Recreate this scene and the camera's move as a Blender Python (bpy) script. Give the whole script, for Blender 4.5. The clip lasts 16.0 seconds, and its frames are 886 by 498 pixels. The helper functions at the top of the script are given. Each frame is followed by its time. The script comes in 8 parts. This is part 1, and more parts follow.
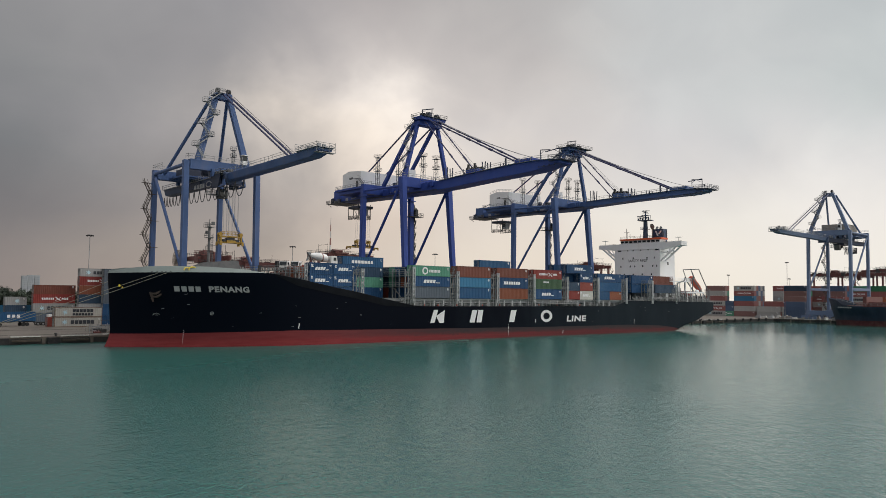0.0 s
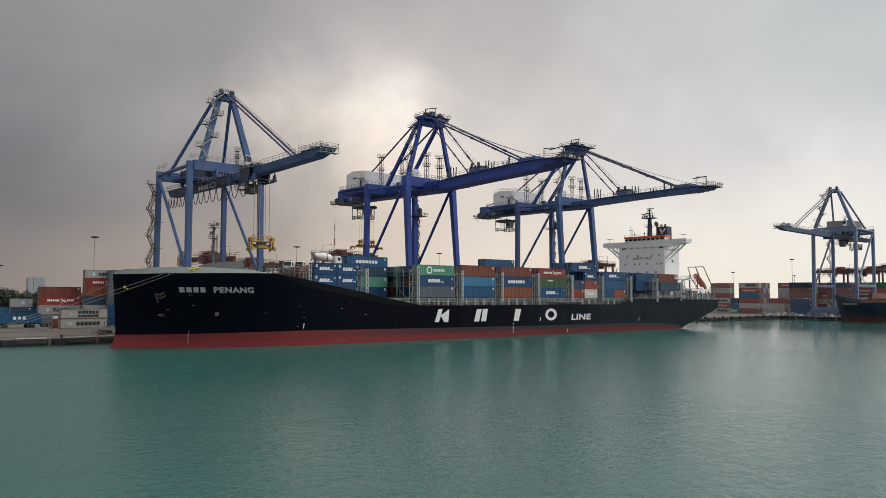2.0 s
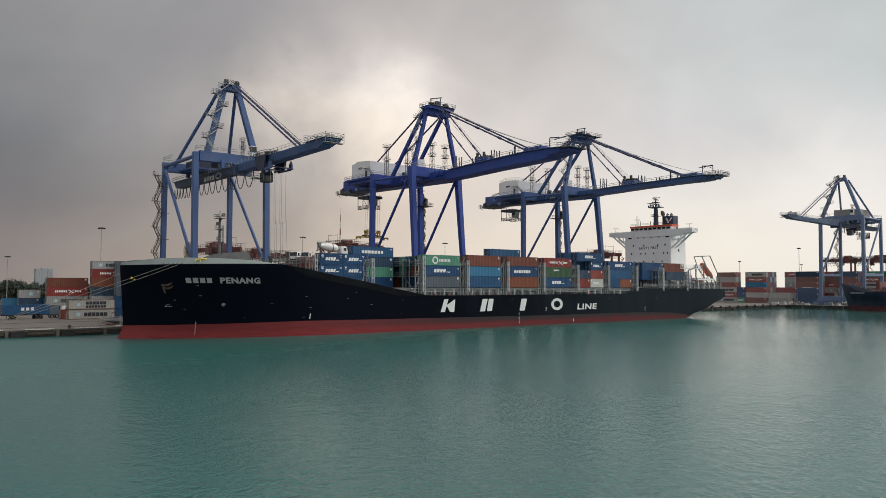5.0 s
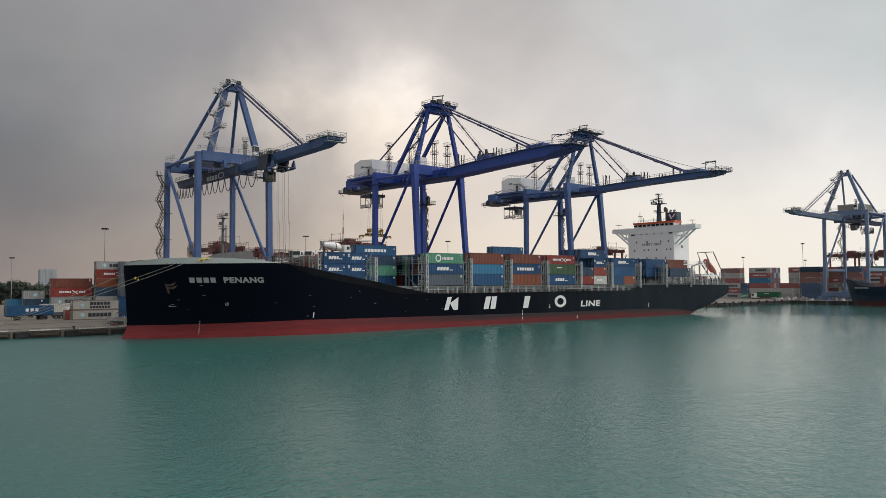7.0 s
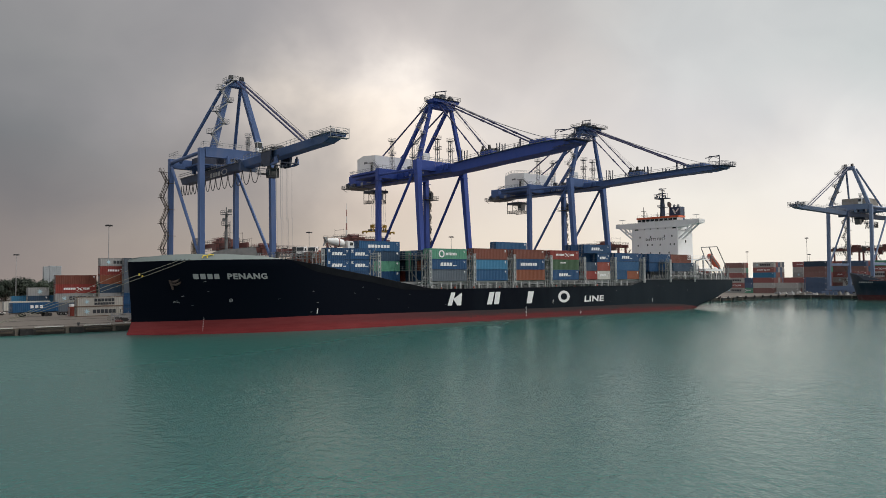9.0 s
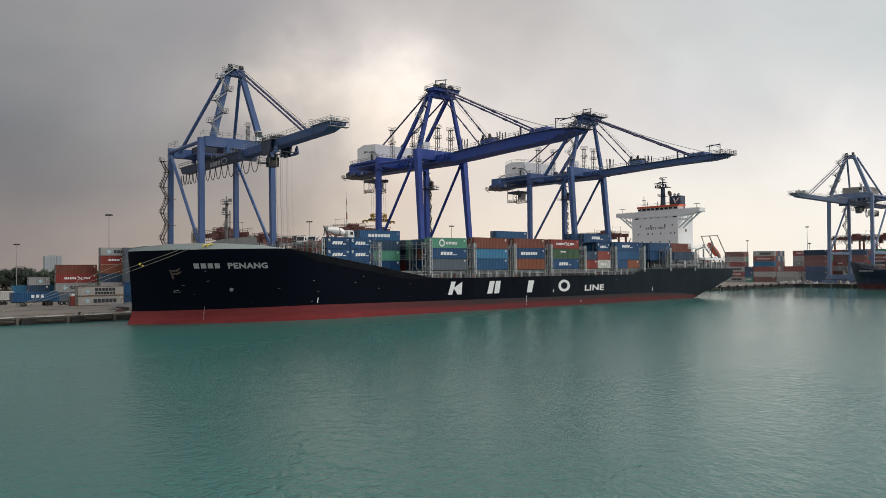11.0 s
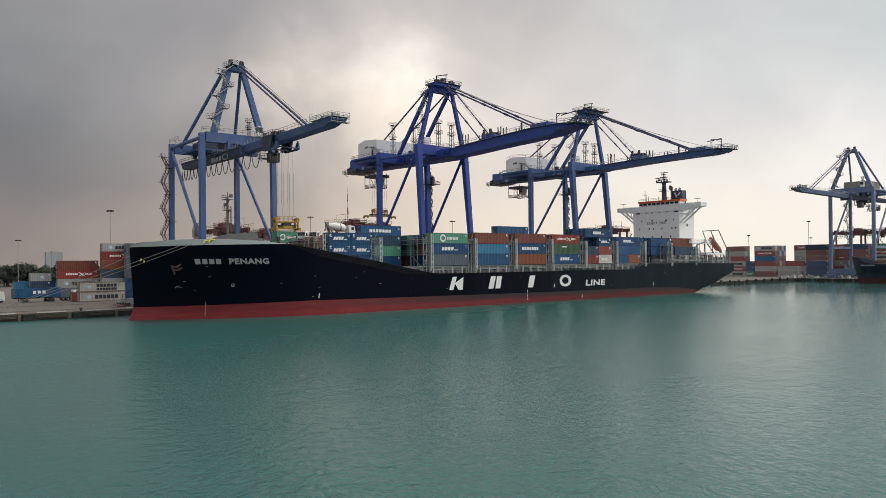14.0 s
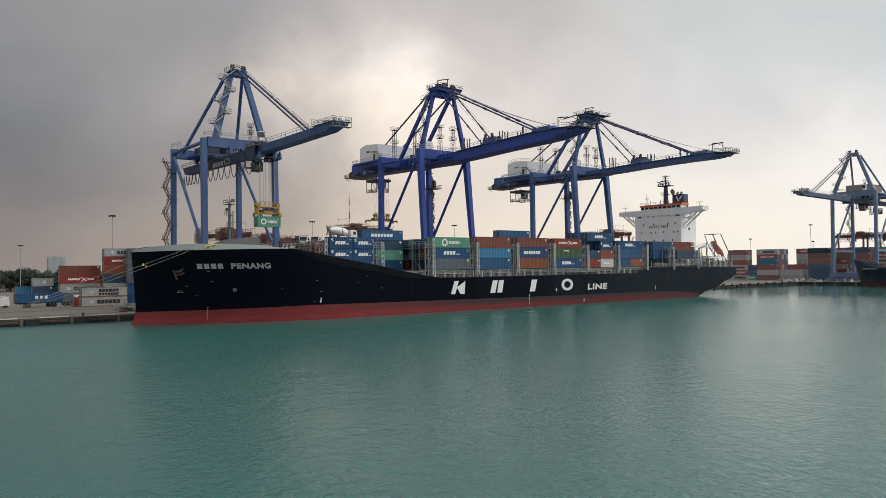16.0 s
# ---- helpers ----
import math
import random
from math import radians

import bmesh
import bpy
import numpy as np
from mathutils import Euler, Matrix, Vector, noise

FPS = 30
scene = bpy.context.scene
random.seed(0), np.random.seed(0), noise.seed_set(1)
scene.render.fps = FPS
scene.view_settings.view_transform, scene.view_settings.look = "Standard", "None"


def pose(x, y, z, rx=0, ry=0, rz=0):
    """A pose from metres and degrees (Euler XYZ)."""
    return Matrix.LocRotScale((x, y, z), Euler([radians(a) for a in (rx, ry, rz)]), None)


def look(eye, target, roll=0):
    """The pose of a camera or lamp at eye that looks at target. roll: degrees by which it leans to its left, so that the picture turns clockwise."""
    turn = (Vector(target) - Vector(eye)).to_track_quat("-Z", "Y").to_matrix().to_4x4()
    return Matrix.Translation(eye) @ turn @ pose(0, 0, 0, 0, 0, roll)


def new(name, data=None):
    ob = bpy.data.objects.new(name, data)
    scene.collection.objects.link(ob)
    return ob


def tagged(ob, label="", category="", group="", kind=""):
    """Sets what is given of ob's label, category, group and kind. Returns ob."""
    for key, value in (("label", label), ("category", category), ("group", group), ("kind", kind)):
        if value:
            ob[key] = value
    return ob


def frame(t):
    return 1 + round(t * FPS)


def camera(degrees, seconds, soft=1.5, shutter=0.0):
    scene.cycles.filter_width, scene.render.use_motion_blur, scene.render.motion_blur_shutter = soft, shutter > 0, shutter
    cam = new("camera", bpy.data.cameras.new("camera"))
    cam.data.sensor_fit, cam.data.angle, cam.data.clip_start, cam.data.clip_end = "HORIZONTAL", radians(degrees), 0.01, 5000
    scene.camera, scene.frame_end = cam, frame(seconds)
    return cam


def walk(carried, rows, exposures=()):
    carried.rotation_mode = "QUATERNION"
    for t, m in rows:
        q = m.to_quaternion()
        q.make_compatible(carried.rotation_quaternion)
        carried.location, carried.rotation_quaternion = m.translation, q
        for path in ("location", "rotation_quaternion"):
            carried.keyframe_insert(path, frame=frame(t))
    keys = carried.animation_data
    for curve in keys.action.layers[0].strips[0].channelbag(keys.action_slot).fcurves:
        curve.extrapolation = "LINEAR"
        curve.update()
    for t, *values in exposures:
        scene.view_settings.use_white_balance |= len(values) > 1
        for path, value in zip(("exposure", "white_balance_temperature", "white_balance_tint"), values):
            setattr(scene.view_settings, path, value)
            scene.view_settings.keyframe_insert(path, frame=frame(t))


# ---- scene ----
cam = camera(61.04, 16.0, soft=0.5)
EYE = (0.0, -144.12, 10.80)
PATH = (
    (0.0, 93.575, -0.650, -40.979), (0.5, 93.533, -0.454, -40.812), (1.0, 93.468, -0.289, -40.749),
    (1.5, 93.358, -0.231, -40.677), (2.0, 93.509, -0.276, -40.644), (2.5, 93.441, -0.213, -40.625),
    (3.0, 93.363, -0.183, -40.461), (3.5, 93.329, -0.095, -40.471), (4.0, 93.063, -0.311, -40.394),
    (6.5, 92.508, 0.342, -39.911), (7.0, 92.593, 0.285, -39.951), (7.5, 92.556, 0.293, -39.946),
    (8.0, 92.478, 0.281, -39.929), (8.5, 92.411, 0.395, -39.855), (9.0, 92.258, 0.463, -39.689),
    (11.5, 91.359, 0.525, -39.672), (12.0, 91.355, 0.536, -39.633), (12.5, 91.266, 0.604, -39.634),
    (13.0, 91.201, 0.626, -39.604), (13.5, 91.136, 0.626, -39.604), (14.0, 91.070, 0.628, -39.580),
    (14.5, 91.005, 0.629, -39.580), (15.0, 91.013, 0.764, -39.496), (15.5, 91.303, 0.719, -39.430),
    (16.0, 91.395, 0.747, -39.442))
walk(cam, [(t, pose(*EYE, rx, ry, rz)) for t, rx, ry, rz in PATH],
     ((0.0, -0.06), (4.0, -0.04), (8.5, 0.0), (12.0, 0.07), (16.0, 0.06)))

# ---- light: a heavy overcast with a bright break before the camera ----
SUN_AZ, SUN_EL = 118.0, 42.0         # degrees from +y towards +x, and above the horizon
THIN_AZ, THIN_EL = 38.3, 17.0        # where the cloud is thinnest
SUN_DIR = Vector((math.sin(radians(SUN_AZ)) * math.cos(radians(SUN_EL)),
                  math.cos(radians(SUN_AZ)) * math.cos(radians(SUN_EL)), math.sin(radians(SUN_EL))))


def nodes_of(tree):
    tree.nodes.clear()

    def add(kind, inputs=None, **props):
        n = tree.nodes.new(kind)
        for k, v in props.items():
            setattr(n, k, v)
        for k, v in (inputs or {}).items():
            if isinstance(v, bpy.types.NodeSocket):
                tree.links.new(v, n.inputs[k])
            else:
                n.inputs[k].default_value = v
        return n
    return add


def ramp(add, fac, stops, mode="LINEAR"):
    n = add("ShaderNodeValToRGB", {"Fac": fac})
    n.color_ramp.interpolation = mode
    while len(n.color_ramp.elements) < len(stops):
        n.color_ramp.elements.new(0.5)
    for e, (p, c) in zip(n.color_ramp.elements, stops):
        e.position = p
        e.color = (*c, 1) if len(c) == 3 else c
    return n.outputs["Color"]


# the cloud bank before the camera: azimuth in degrees, then its tones (8-bit) at these heights in degrees
BANK_EL = (0, 3, 6, 9, 12, 15, 18, 24)
BANK = (
    (8, ((145, 135, 131), (138, 131, 129), (124, 122, 124), (124, 126, 129), (134, 135, 138), (140, 141, 143), (145, 145, 147), (150, 150, 152))),
    (24, ((178, 163, 152), (171, 160, 151), (159, 152, 149), (154, 150, 150), (157, 154, 156), (155, 153, 155), (157, 155, 157), (160, 159, 162))),
    (36, ((225, 209, 193), (220, 206, 192), (219, 204, 191), (218, 206, 196), (216, 206, 198), (207, 200, 197), (192, 186, 185), (177, 172, 172))),
    (46, ((237, 225, 208), (237, 225, 210), (232, 222, 212), (223, 215, 208), (215, 209, 206), (209, 203, 200), (198, 193, 191), (186, 183, 182))),
    (60, ((246, 238, 224), (249, 241, 229), (243, 238, 229), (226, 222, 219), (218, 216, 216), (213, 214, 214), (208, 210, 210), (202, 205, 206))),
    (71, ((243, 237, 225), (247, 241, 231), (245, 240, 234), (233, 231, 229), (215, 217, 217), (204, 209, 209), (199, 204, 205), (194, 199, 201))))


def tone(c):
    """An 8-bit tone as linear light."""
    return tuple(((v / 255 + 0.055) / 1.055) ** 2.4 for v in c)


def banked_cloud(add, way, up, sep, rest):
    """The cloud bank in front, melting into the rest of the overcast all round."""
    def mth(op, a, b=0.0, c=0.0):
        return add("ShaderNodeMath", {0: a, 1: b, 2: c}, operation=op).outputs[0]
    turn = 180 / math.pi
    az = mth("MULTIPLY", mth("ARCTAN2", sep.outputs["X"], sep.outputs["Y"]), turn)
    el = mth("MULTIPLY", mth("ARCSINE", up), turn)
    # ragged cloud edges: the directions are pushed about by two scales of noise
    flat = add("ShaderNodeMapping", {0: way, 1: (0.6, 0.2, 0.1), 3: (1.0, 1.0, 1.25)}).outputs[0]
    big = add("ShaderNodeTexNoise", {"Vector": flat, "Scale": 5.0, "Detail": 5.0, "Roughness": 0.5, "Distortion": 0.3}).outputs["Color"]
    drift = add("ShaderNodeSeparateXYZ", {0: big})
    az_w = mth("ADD", az, mth("MULTIPLY", mth("SUBTRACT", drift.outputs["X"], 0.5), 13.0))
    el_w = mth("ADD", el, mth("MULTIPLY", mth("MULTIPLY", mth("SUBTRACT", drift.outputs["Y"], 0.5), 8.0),
                              add("ShaderNodeMapRange", {0: el, 1: 0.0, 2: 9.0, 3: 0.15, 4: 1.0}).outputs[0]))
    u = mth("DIVIDE", el_w, 24.0)
    tones = None
    last = None
    for knot, row in BANK:
        col = ramp(add, u, [(e / 24.0, tone(c)) for e, c in zip(BANK_EL, row)])
        if tones is None:
            tones = col
        else:
            f = add("ShaderNodeMapRange", {0: az_w, 1: float(last), 2: float(knot)}, interpolation_type="SMOOTHSTEP").outputs[0]
            tones = add("ShaderNodeMix", {0: f, 6: tones, 7: col}, data_type="RGBA").outputs[2]
        last = knot
    torn = add("ShaderNodeTexNoise", {"Vector": flat, "Scale": 7.0, "Detail": 5.0, "Roughness": 0.5, "Distortion": 0.4}).outputs["Fac"]
    rag = add("ShaderNodeMapRange", {0: torn, 1: 0.36, 2: 0.64, 3: 0.6, 4: 1.35}).outputs[0]
    # the break where the sun's light comes through, in three ragged lobes
    for a0, e0, wa, we, col in ((36.6, 15.9, 3.8, 3.6, (0.28, 0.258, 0.222)), (31.2, 12.4, 6.2, 3.6, (0.30, 0.255, 0.195)), (39.5, 10.5, 6.0, 3.5, (0.085, 0.077, 0.066))):
        da = mth("DIVIDE", mth("SUBTRACT", az_w, a0), wa)
        de = mth("DIVIDE", mth("SUBTRACT", el_w, e0), we)
        r2 = mth("ADD", mth("MULTIPLY", da, da), mth("MULTIPLY", de, de))
        g = mth("MULTIPLY", mth("EXPONENT", mth("MULTIPLY", r2, -1.0)), rag)
        lobe = add("ShaderNodeVectorMath", {0: col, "Scale": g}, operation="SCALE").outputs[0]
        tones = add("ShaderNodeVectorMath", {0: tones, 1: lobe}, operation="ADD").outputs[0]
    # soft folds in the cloud
    fine = add("ShaderNodeTexNoise", {"Vector": flat, "Scale": 8.0, "Detail": 4.0, "Roughness": 0.45, "Distortion": 0.5}).outputs["Fac"]
    fold = ramp(add, fine, [(0.32, (0.95, 0.952, 0.958)), (0.5, (1.0, 1.0, 1.0)), (0.68, (1.05, 1.047, 1.04))])
    folds = add("ShaderNodeMix", {0: add("ShaderNodeMapRange", {0: el, 1: 2.0, 2: 10.0, 3: 0.2, 4: 1.0}).outputs[0], 6: (1, 1, 1, 1), 7: fold}, data_type="RGBA").outputs[2]
    tones = add("ShaderNodeVectorMath", {0: tones, 1: folds}, operation="MULTIPLY").outputs[0]
    tones = add("ShaderNodeVectorMath", {0: tones, "Scale": 0.985}, operation="SCALE").outputs[0]
    ahead = (math.sin(radians(40)) * math.cos(radians(8)), math.cos(radians(40)) * math.cos(radians(8)), math.sin(radians(8)))
    near = add("ShaderNodeVectorMath", {0: way, 1: ahead}, operation="DOT_PRODUCT").outputs["Value"]
    f = add("ShaderNodeMapRange", {0: near, 1: 0.70, 2: 0.83}, interpolation_type="SMOOTHSTEP").outputs[0]
    return add("ShaderNodeMix", {0: f, 6: rest, 7: tones}, data_type="RGBA").outputs[2]


def make_sky():
    world = bpy.data.worlds.new("overcast_sky")
    scene.world = world
    world.use_nodes = True
    add = nodes_of(world.node_tree)
    way = add("ShaderNodeTexCoord").outputs["Generated"]
    sep = add("ShaderNodeSeparateXYZ", {0: way})
    up = sep.outputs["Z"]
    nishita = add("ShaderNodeTexSky", sky_type="NISHITA", sun_disc=False, sun_elevation=radians(SUN_EL),
                  sun_rotation=radians(SUN_AZ), air_density=1.5, dust_density=4.0)
    clear = add("ShaderNodeVectorMath", {0: nishita.outputs[0], 1: (0.004, 0.004, 0.004)}, operation="MULTIPLY").outputs[0]
    # cloud deck by height: cream haze at the horizon, grey above
    deck = ramp(add, up, [(0.0, (0.485, 0.447, 0.382)), (0.05, (0.50, 0.462, 0.40)), (0.13, (0.475, 0.445, 0.405)),
                          (0.26, (0.36, 0.35, 0.342)), (0.42, (0.27, 0.27, 0.275)), (0.7, (0.44, 0.44, 0.45)), (1.0, (0.70, 0.70, 0.71))])
    # broad soft cloud shapes
    flat = add("ShaderNodeMapping", {0: way, 1: (0.35, 0.1, 0.0), 3: (1.0, 1.0, 2.0)}).outputs[0]
    big = add("ShaderNodeTexNoise", {"Vector": flat, "Scale": 2.3, "Detail": 3.0, "Roughness": 0.45, "Distortion": 0.5}).outputs["Fac"]
    fine = add("ShaderNodeTexNoise", {"Vector": flat, "Scale": 7.0, "Detail": 5.0, "Roughness": 0.5, "Distortion": 0.6}).outputs["Fac"]
    mixn = add("ShaderNodeMath", {0: big, 1: add("ShaderNodeMath", {0: fine, 1: 0.32}, operation="MULTIPLY").outputs[0]}, operation="ADD").outputs[0]
    shade = ramp(add, mixn, [(0.49, (0.88, 0.885, 0.895)), (0.66, (1.01, 1.0, 0.985)), (0.82, (1.13, 1.11, 1.08))])
    clouds = add("ShaderNodeVectorMath", {0: deck, 1: shade}, operation="MULTIPLY").outputs[0]
    # the thin place in the clouds
    thin = (math.sin(radians(THIN_AZ)) * math.cos(radians(THIN_EL)), math.cos(radians(THIN_AZ)) * math.cos(radians(THIN_EL)), math.sin(radians(THIN_EL)))
    dot = add("ShaderNodeVectorMath", {0: way, 1: thin}, operation="DOT_PRODUCT").outputs["Value"]
    glow = ramp(add, dot, [(0.90, (0, 0, 0)), (0.97, (0.07, 0.066, 0.06)), (0.992, (0.19, 0.18, 0.165)), (1.0, (0.42, 0.40, 0.365))], "EASE")
    # a lower, fainter break beside it, and an added bright patch out of view
    low = (math.sin(radians(30.0)) * math.cos(radians(12.5)), math.cos(radians(30.0)) * math.cos(radians(12.5)), math.sin(radians(12.5)))
    dot2 = add("ShaderNodeVectorMath", {0: way, 1: low}, operation="DOT_PRODUCT").outputs["Value"]
    glow2 = ramp(add, dot2, [(0.955, (0, 0, 0)), (0.99, (0.14, 0.125, 0.105)), (1.0, (0.32, 0.29, 0.25))], "EASE")
    glow = add("ShaderNodeVectorMath", {0: glow, 1: glow2}, operation="ADD").outputs[0]
    dot3 = add("ShaderNodeVectorMath", {0: way, 1: (0.766, -0.027, 0.643)}, operation="DOT_PRODUCT").outputs["Value"]
    glow3 = ramp(add, dot3, [(0.81, (0, 0, 0)), (0.86, (0.10, 0.10, 0.10)), (0.92, (0.5, 0.5, 0.49)), (1.0, (1.3, 1.29, 1.26))], "LINEAR")
    part_cloud = ramp(add, mixn, [(0.47, (0.6, 0.6, 0.6)), (0.77, (1.05, 1.05, 1.05))])
    glow = add("ShaderNodeVectorMath", {0: glow, 1: part_cloud}, operation="MULTIPLY").outputs[0]
    # the heaviest cloud lies high towards +y
    side = add("ShaderNodeVectorMath", {0: way, 1: (-0.304, 0.862, 0.406)}, operation="DOT_PRODUCT").outputs["Value"]
    clearing = ramp(add, side, [(0.0, (2.05, 2.1, 2.11)), (0.25, (1.75, 1.80, 1.81)), (0.5, (1.22, 1.20, 1.20)), (0.72, (0.585, 0.585, 0.615)), (0.81, (0.455, 0.467, 0.515)), (0.88, (0.79, 0.815, 0.885)), (1.0, (1.12, 1.155, 1.24))])
    total = add("ShaderNodeVectorMath", {0: clouds, 1: clearing}, operation="MULTIPLY").outputs[0]
    total = add("ShaderNodeVectorMath", {0: total, 1: glow}, operation="ADD").outputs[0]
    total = add("ShaderNodeVectorMath", {0: total, 1: glow3}, operation="ADD").outputs[0]
    total = add("ShaderNodeVectorMath", {0: total, 1: clear}, operation="ADD").outputs[0]
    total = add("ShaderNodeVectorMath", {0: total, 1: (1.01, 0.993, 1.005)}, operation="MULTIPLY").outputs[0]
    total = banked_cloud(add, way, up, sep, total)
    bg = add("ShaderNodeBackground", {"Color": total, "Strength": 1.0})
    add("ShaderNodeOutputWorld", {"Surface": bg.outputs[0]})


make_sky()
sun = new("sun", bpy.data.lights.new("sun", "SUN"))
sun.data.energy, sun.data.angle, sun.data.color = 1.4, radians(35), (1.0, 0.95, 0.88)
sun.matrix_world = look((0, 0, 300), Vector((0, 0, 300)) - SUN_DIR)

# ---- materials ----


def paint(name, color, rough=0.5, metal=0.0, var=0.12, scale=0.6, dirt=(0.12, 0.10, 0.08), dirty=0.25, bump=0.02, vary=0.0,
          streak=1.0, spec=0.5):
    """A painted or bare surface: two scales of colour variation, stains, and fine relief. streak below 1 draws the stains out upright."""
    m = bpy.data.materials.new(name)
    m.use_nodes = True
    add = nodes_of(m.node_tree)
    co = add("ShaderNodeTexCoord").outputs["Object"]
    mp = add("ShaderNodeMapping", {0: co, 3: (1, 1, streak)}).outputs[0]
    n1 = add("ShaderNodeTexNoise", {"Vector": mp, "Scale": scale, "Detail": 5.0, "Roughness": 0.6}).outputs["Fac"]
    n2 = add("ShaderNodeTexNoise", {"Vector": co, "Scale": scale * 9, "Detail": 4.0}).outputs["Fac"]
    lo = tuple(c * (1 - var) for c in color)
    hi = tuple(min(1, c * (1 + var)) for c in color)
    base = ramp(add, n1, [(0.3, lo), (0.7, hi)])
    mask = ramp(add, n1, [(0.52, (0, 0, 0)), (0.75, (dirty,) * 3)])
    base = add("ShaderNodeMix", {0: mask, 6: base, 7: (*dirt, 1)}, data_type="RGBA").outputs[2]
    if vary:
        rnd = add("ShaderNodeObjectInfo").outputs["Random"]
        amt = add("ShaderNodeMapRange", {0: rnd, 3: 1 - vary, 4: 1 + vary}).outputs[0]
        base = add("ShaderNodeHueSaturation", {"Value": amt, "Color": base}).outputs[0]
    rgh = add("ShaderNodeMapRange", {0: n2, 3: max(0.02, rough - 0.12), 4: min(1, rough + 0.12)}).outputs[0]
    bmp = add("ShaderNodeBump", {"Strength": 0.35, "Distance": bump, "Height": n2}).outputs[0]
    bsdf = add("ShaderNodeBsdfPrincipled", {"Base Color": base, "Roughness": rgh, "Metallic": metal, "Normal": bmp, "Specular IOR Level": spec})
    add("ShaderNodeOutputMaterial", {"Surface": bsdf.outputs[0]})
    return m


def boot_paint():
    """Anti-fouling red with a ragged grey scum line along its upper edge."""
    m = bpy.data.materials.new("boot_top_red")
    m.use_nodes = True
    add = nodes_of(m.node_tree)
    co = add("ShaderNodeTexCoord").outputs["Object"]
    sep = add("ShaderNodeSeparateXYZ", {0: co})
    up = add("ShaderNodeMapping", {0: co, 3: (0.10, 0.10, 0.9)}).outputs[0]
    n1 = add("ShaderNodeTexNoise", {"Vector": up, "Scale": 2.0, "Detail": 5.0, "Roughness": 0.6}).outputs["Fac"]
    n2 = add("ShaderNodeTexNoise", {"Vector": co, "Scale": 2.5, "Detail": 4.0}).outputs["Fac"]
    red = ramp(add, n1, [(0.3, (0.178, 0.025, 0.028)), (0.7, (0.245, 0.041, 0.044))])
    worn = add("ShaderNodeMapRange", {0: sep.outputs["X"], 1: 95.0, 2: 175.0, 3: 0.0, 4: 0.75}).outputs[0]
    red = add("ShaderNodeMix", {0: worn, 6: red, 7: (0.088, 0.022, 0.026, 1)}, data_type="RGBA").outputs[2]
    aft = add("ShaderNodeMapRange", {0: sep.outputs["X"], 1: 80.0, 2: 132.0, 3: 0.2, 4: 1.0}).outputs[0]
    high = add("ShaderNodeMapRange", {0: sep.outputs["Z"], 1: 0.6, 2: 2.7, 3: 0.0, 4: 1.0}).outputs[0]
    f = add("ShaderNodeMath", {0: high, 1: add("ShaderNodeMath", {0: n1, 1: 0.5}, operation="SUBTRACT").outputs[0]}, operation="ADD").outputs[0]
    fine = add("ShaderNodeMath", {0: add("ShaderNodeMath", {0: n2, 1: 0.5}, operation="SUBTRACT").outputs[0], 1: 0.7}, operation="MULTIPLY").outputs[0]
    f = add("ShaderNodeMath", {0: f, 1: fine}, operation="ADD").outputs[0]
    counter = add("ShaderNodeMapRange", {0: sep.outputs["X"], 1: 190.0, 2: 232.0, 3: 0.0, 4: 0.2}).outputs[0]
    f = add("ShaderNodeMath", {0: f, 1: counter}, operation="ADD").outputs[0]
    f = ramp(add, f, [(0.08, (0.0, 0.0, 0.0)), (0.32, (0.62, 0.62, 0.62)), (0.6, (0.94, 0.94, 0.94))])
    f = add("ShaderNodeMath", {0: f, 1: aft}, operation="MULTIPLY").outputs[0]
    base = add("ShaderNodeMix", {0: f, 6: red, 7: (0.034, 0.031, 0.034, 1)}, data_type="RGBA").outputs[2]
    bmp = add("ShaderNodeBump", {"Strength": 0.3, "Distance": 0.02, "Height": n2}).outputs[0]
    bsdf = add("ShaderNodeBsdfPrincipled", {"Base Color": base, "Roughness": 0.55, "Normal": bmp, "Specular IOR Level": 0.15})
    add("ShaderNodeOutputMaterial", {"Surface": bsdf.outputs[0]})
    return m


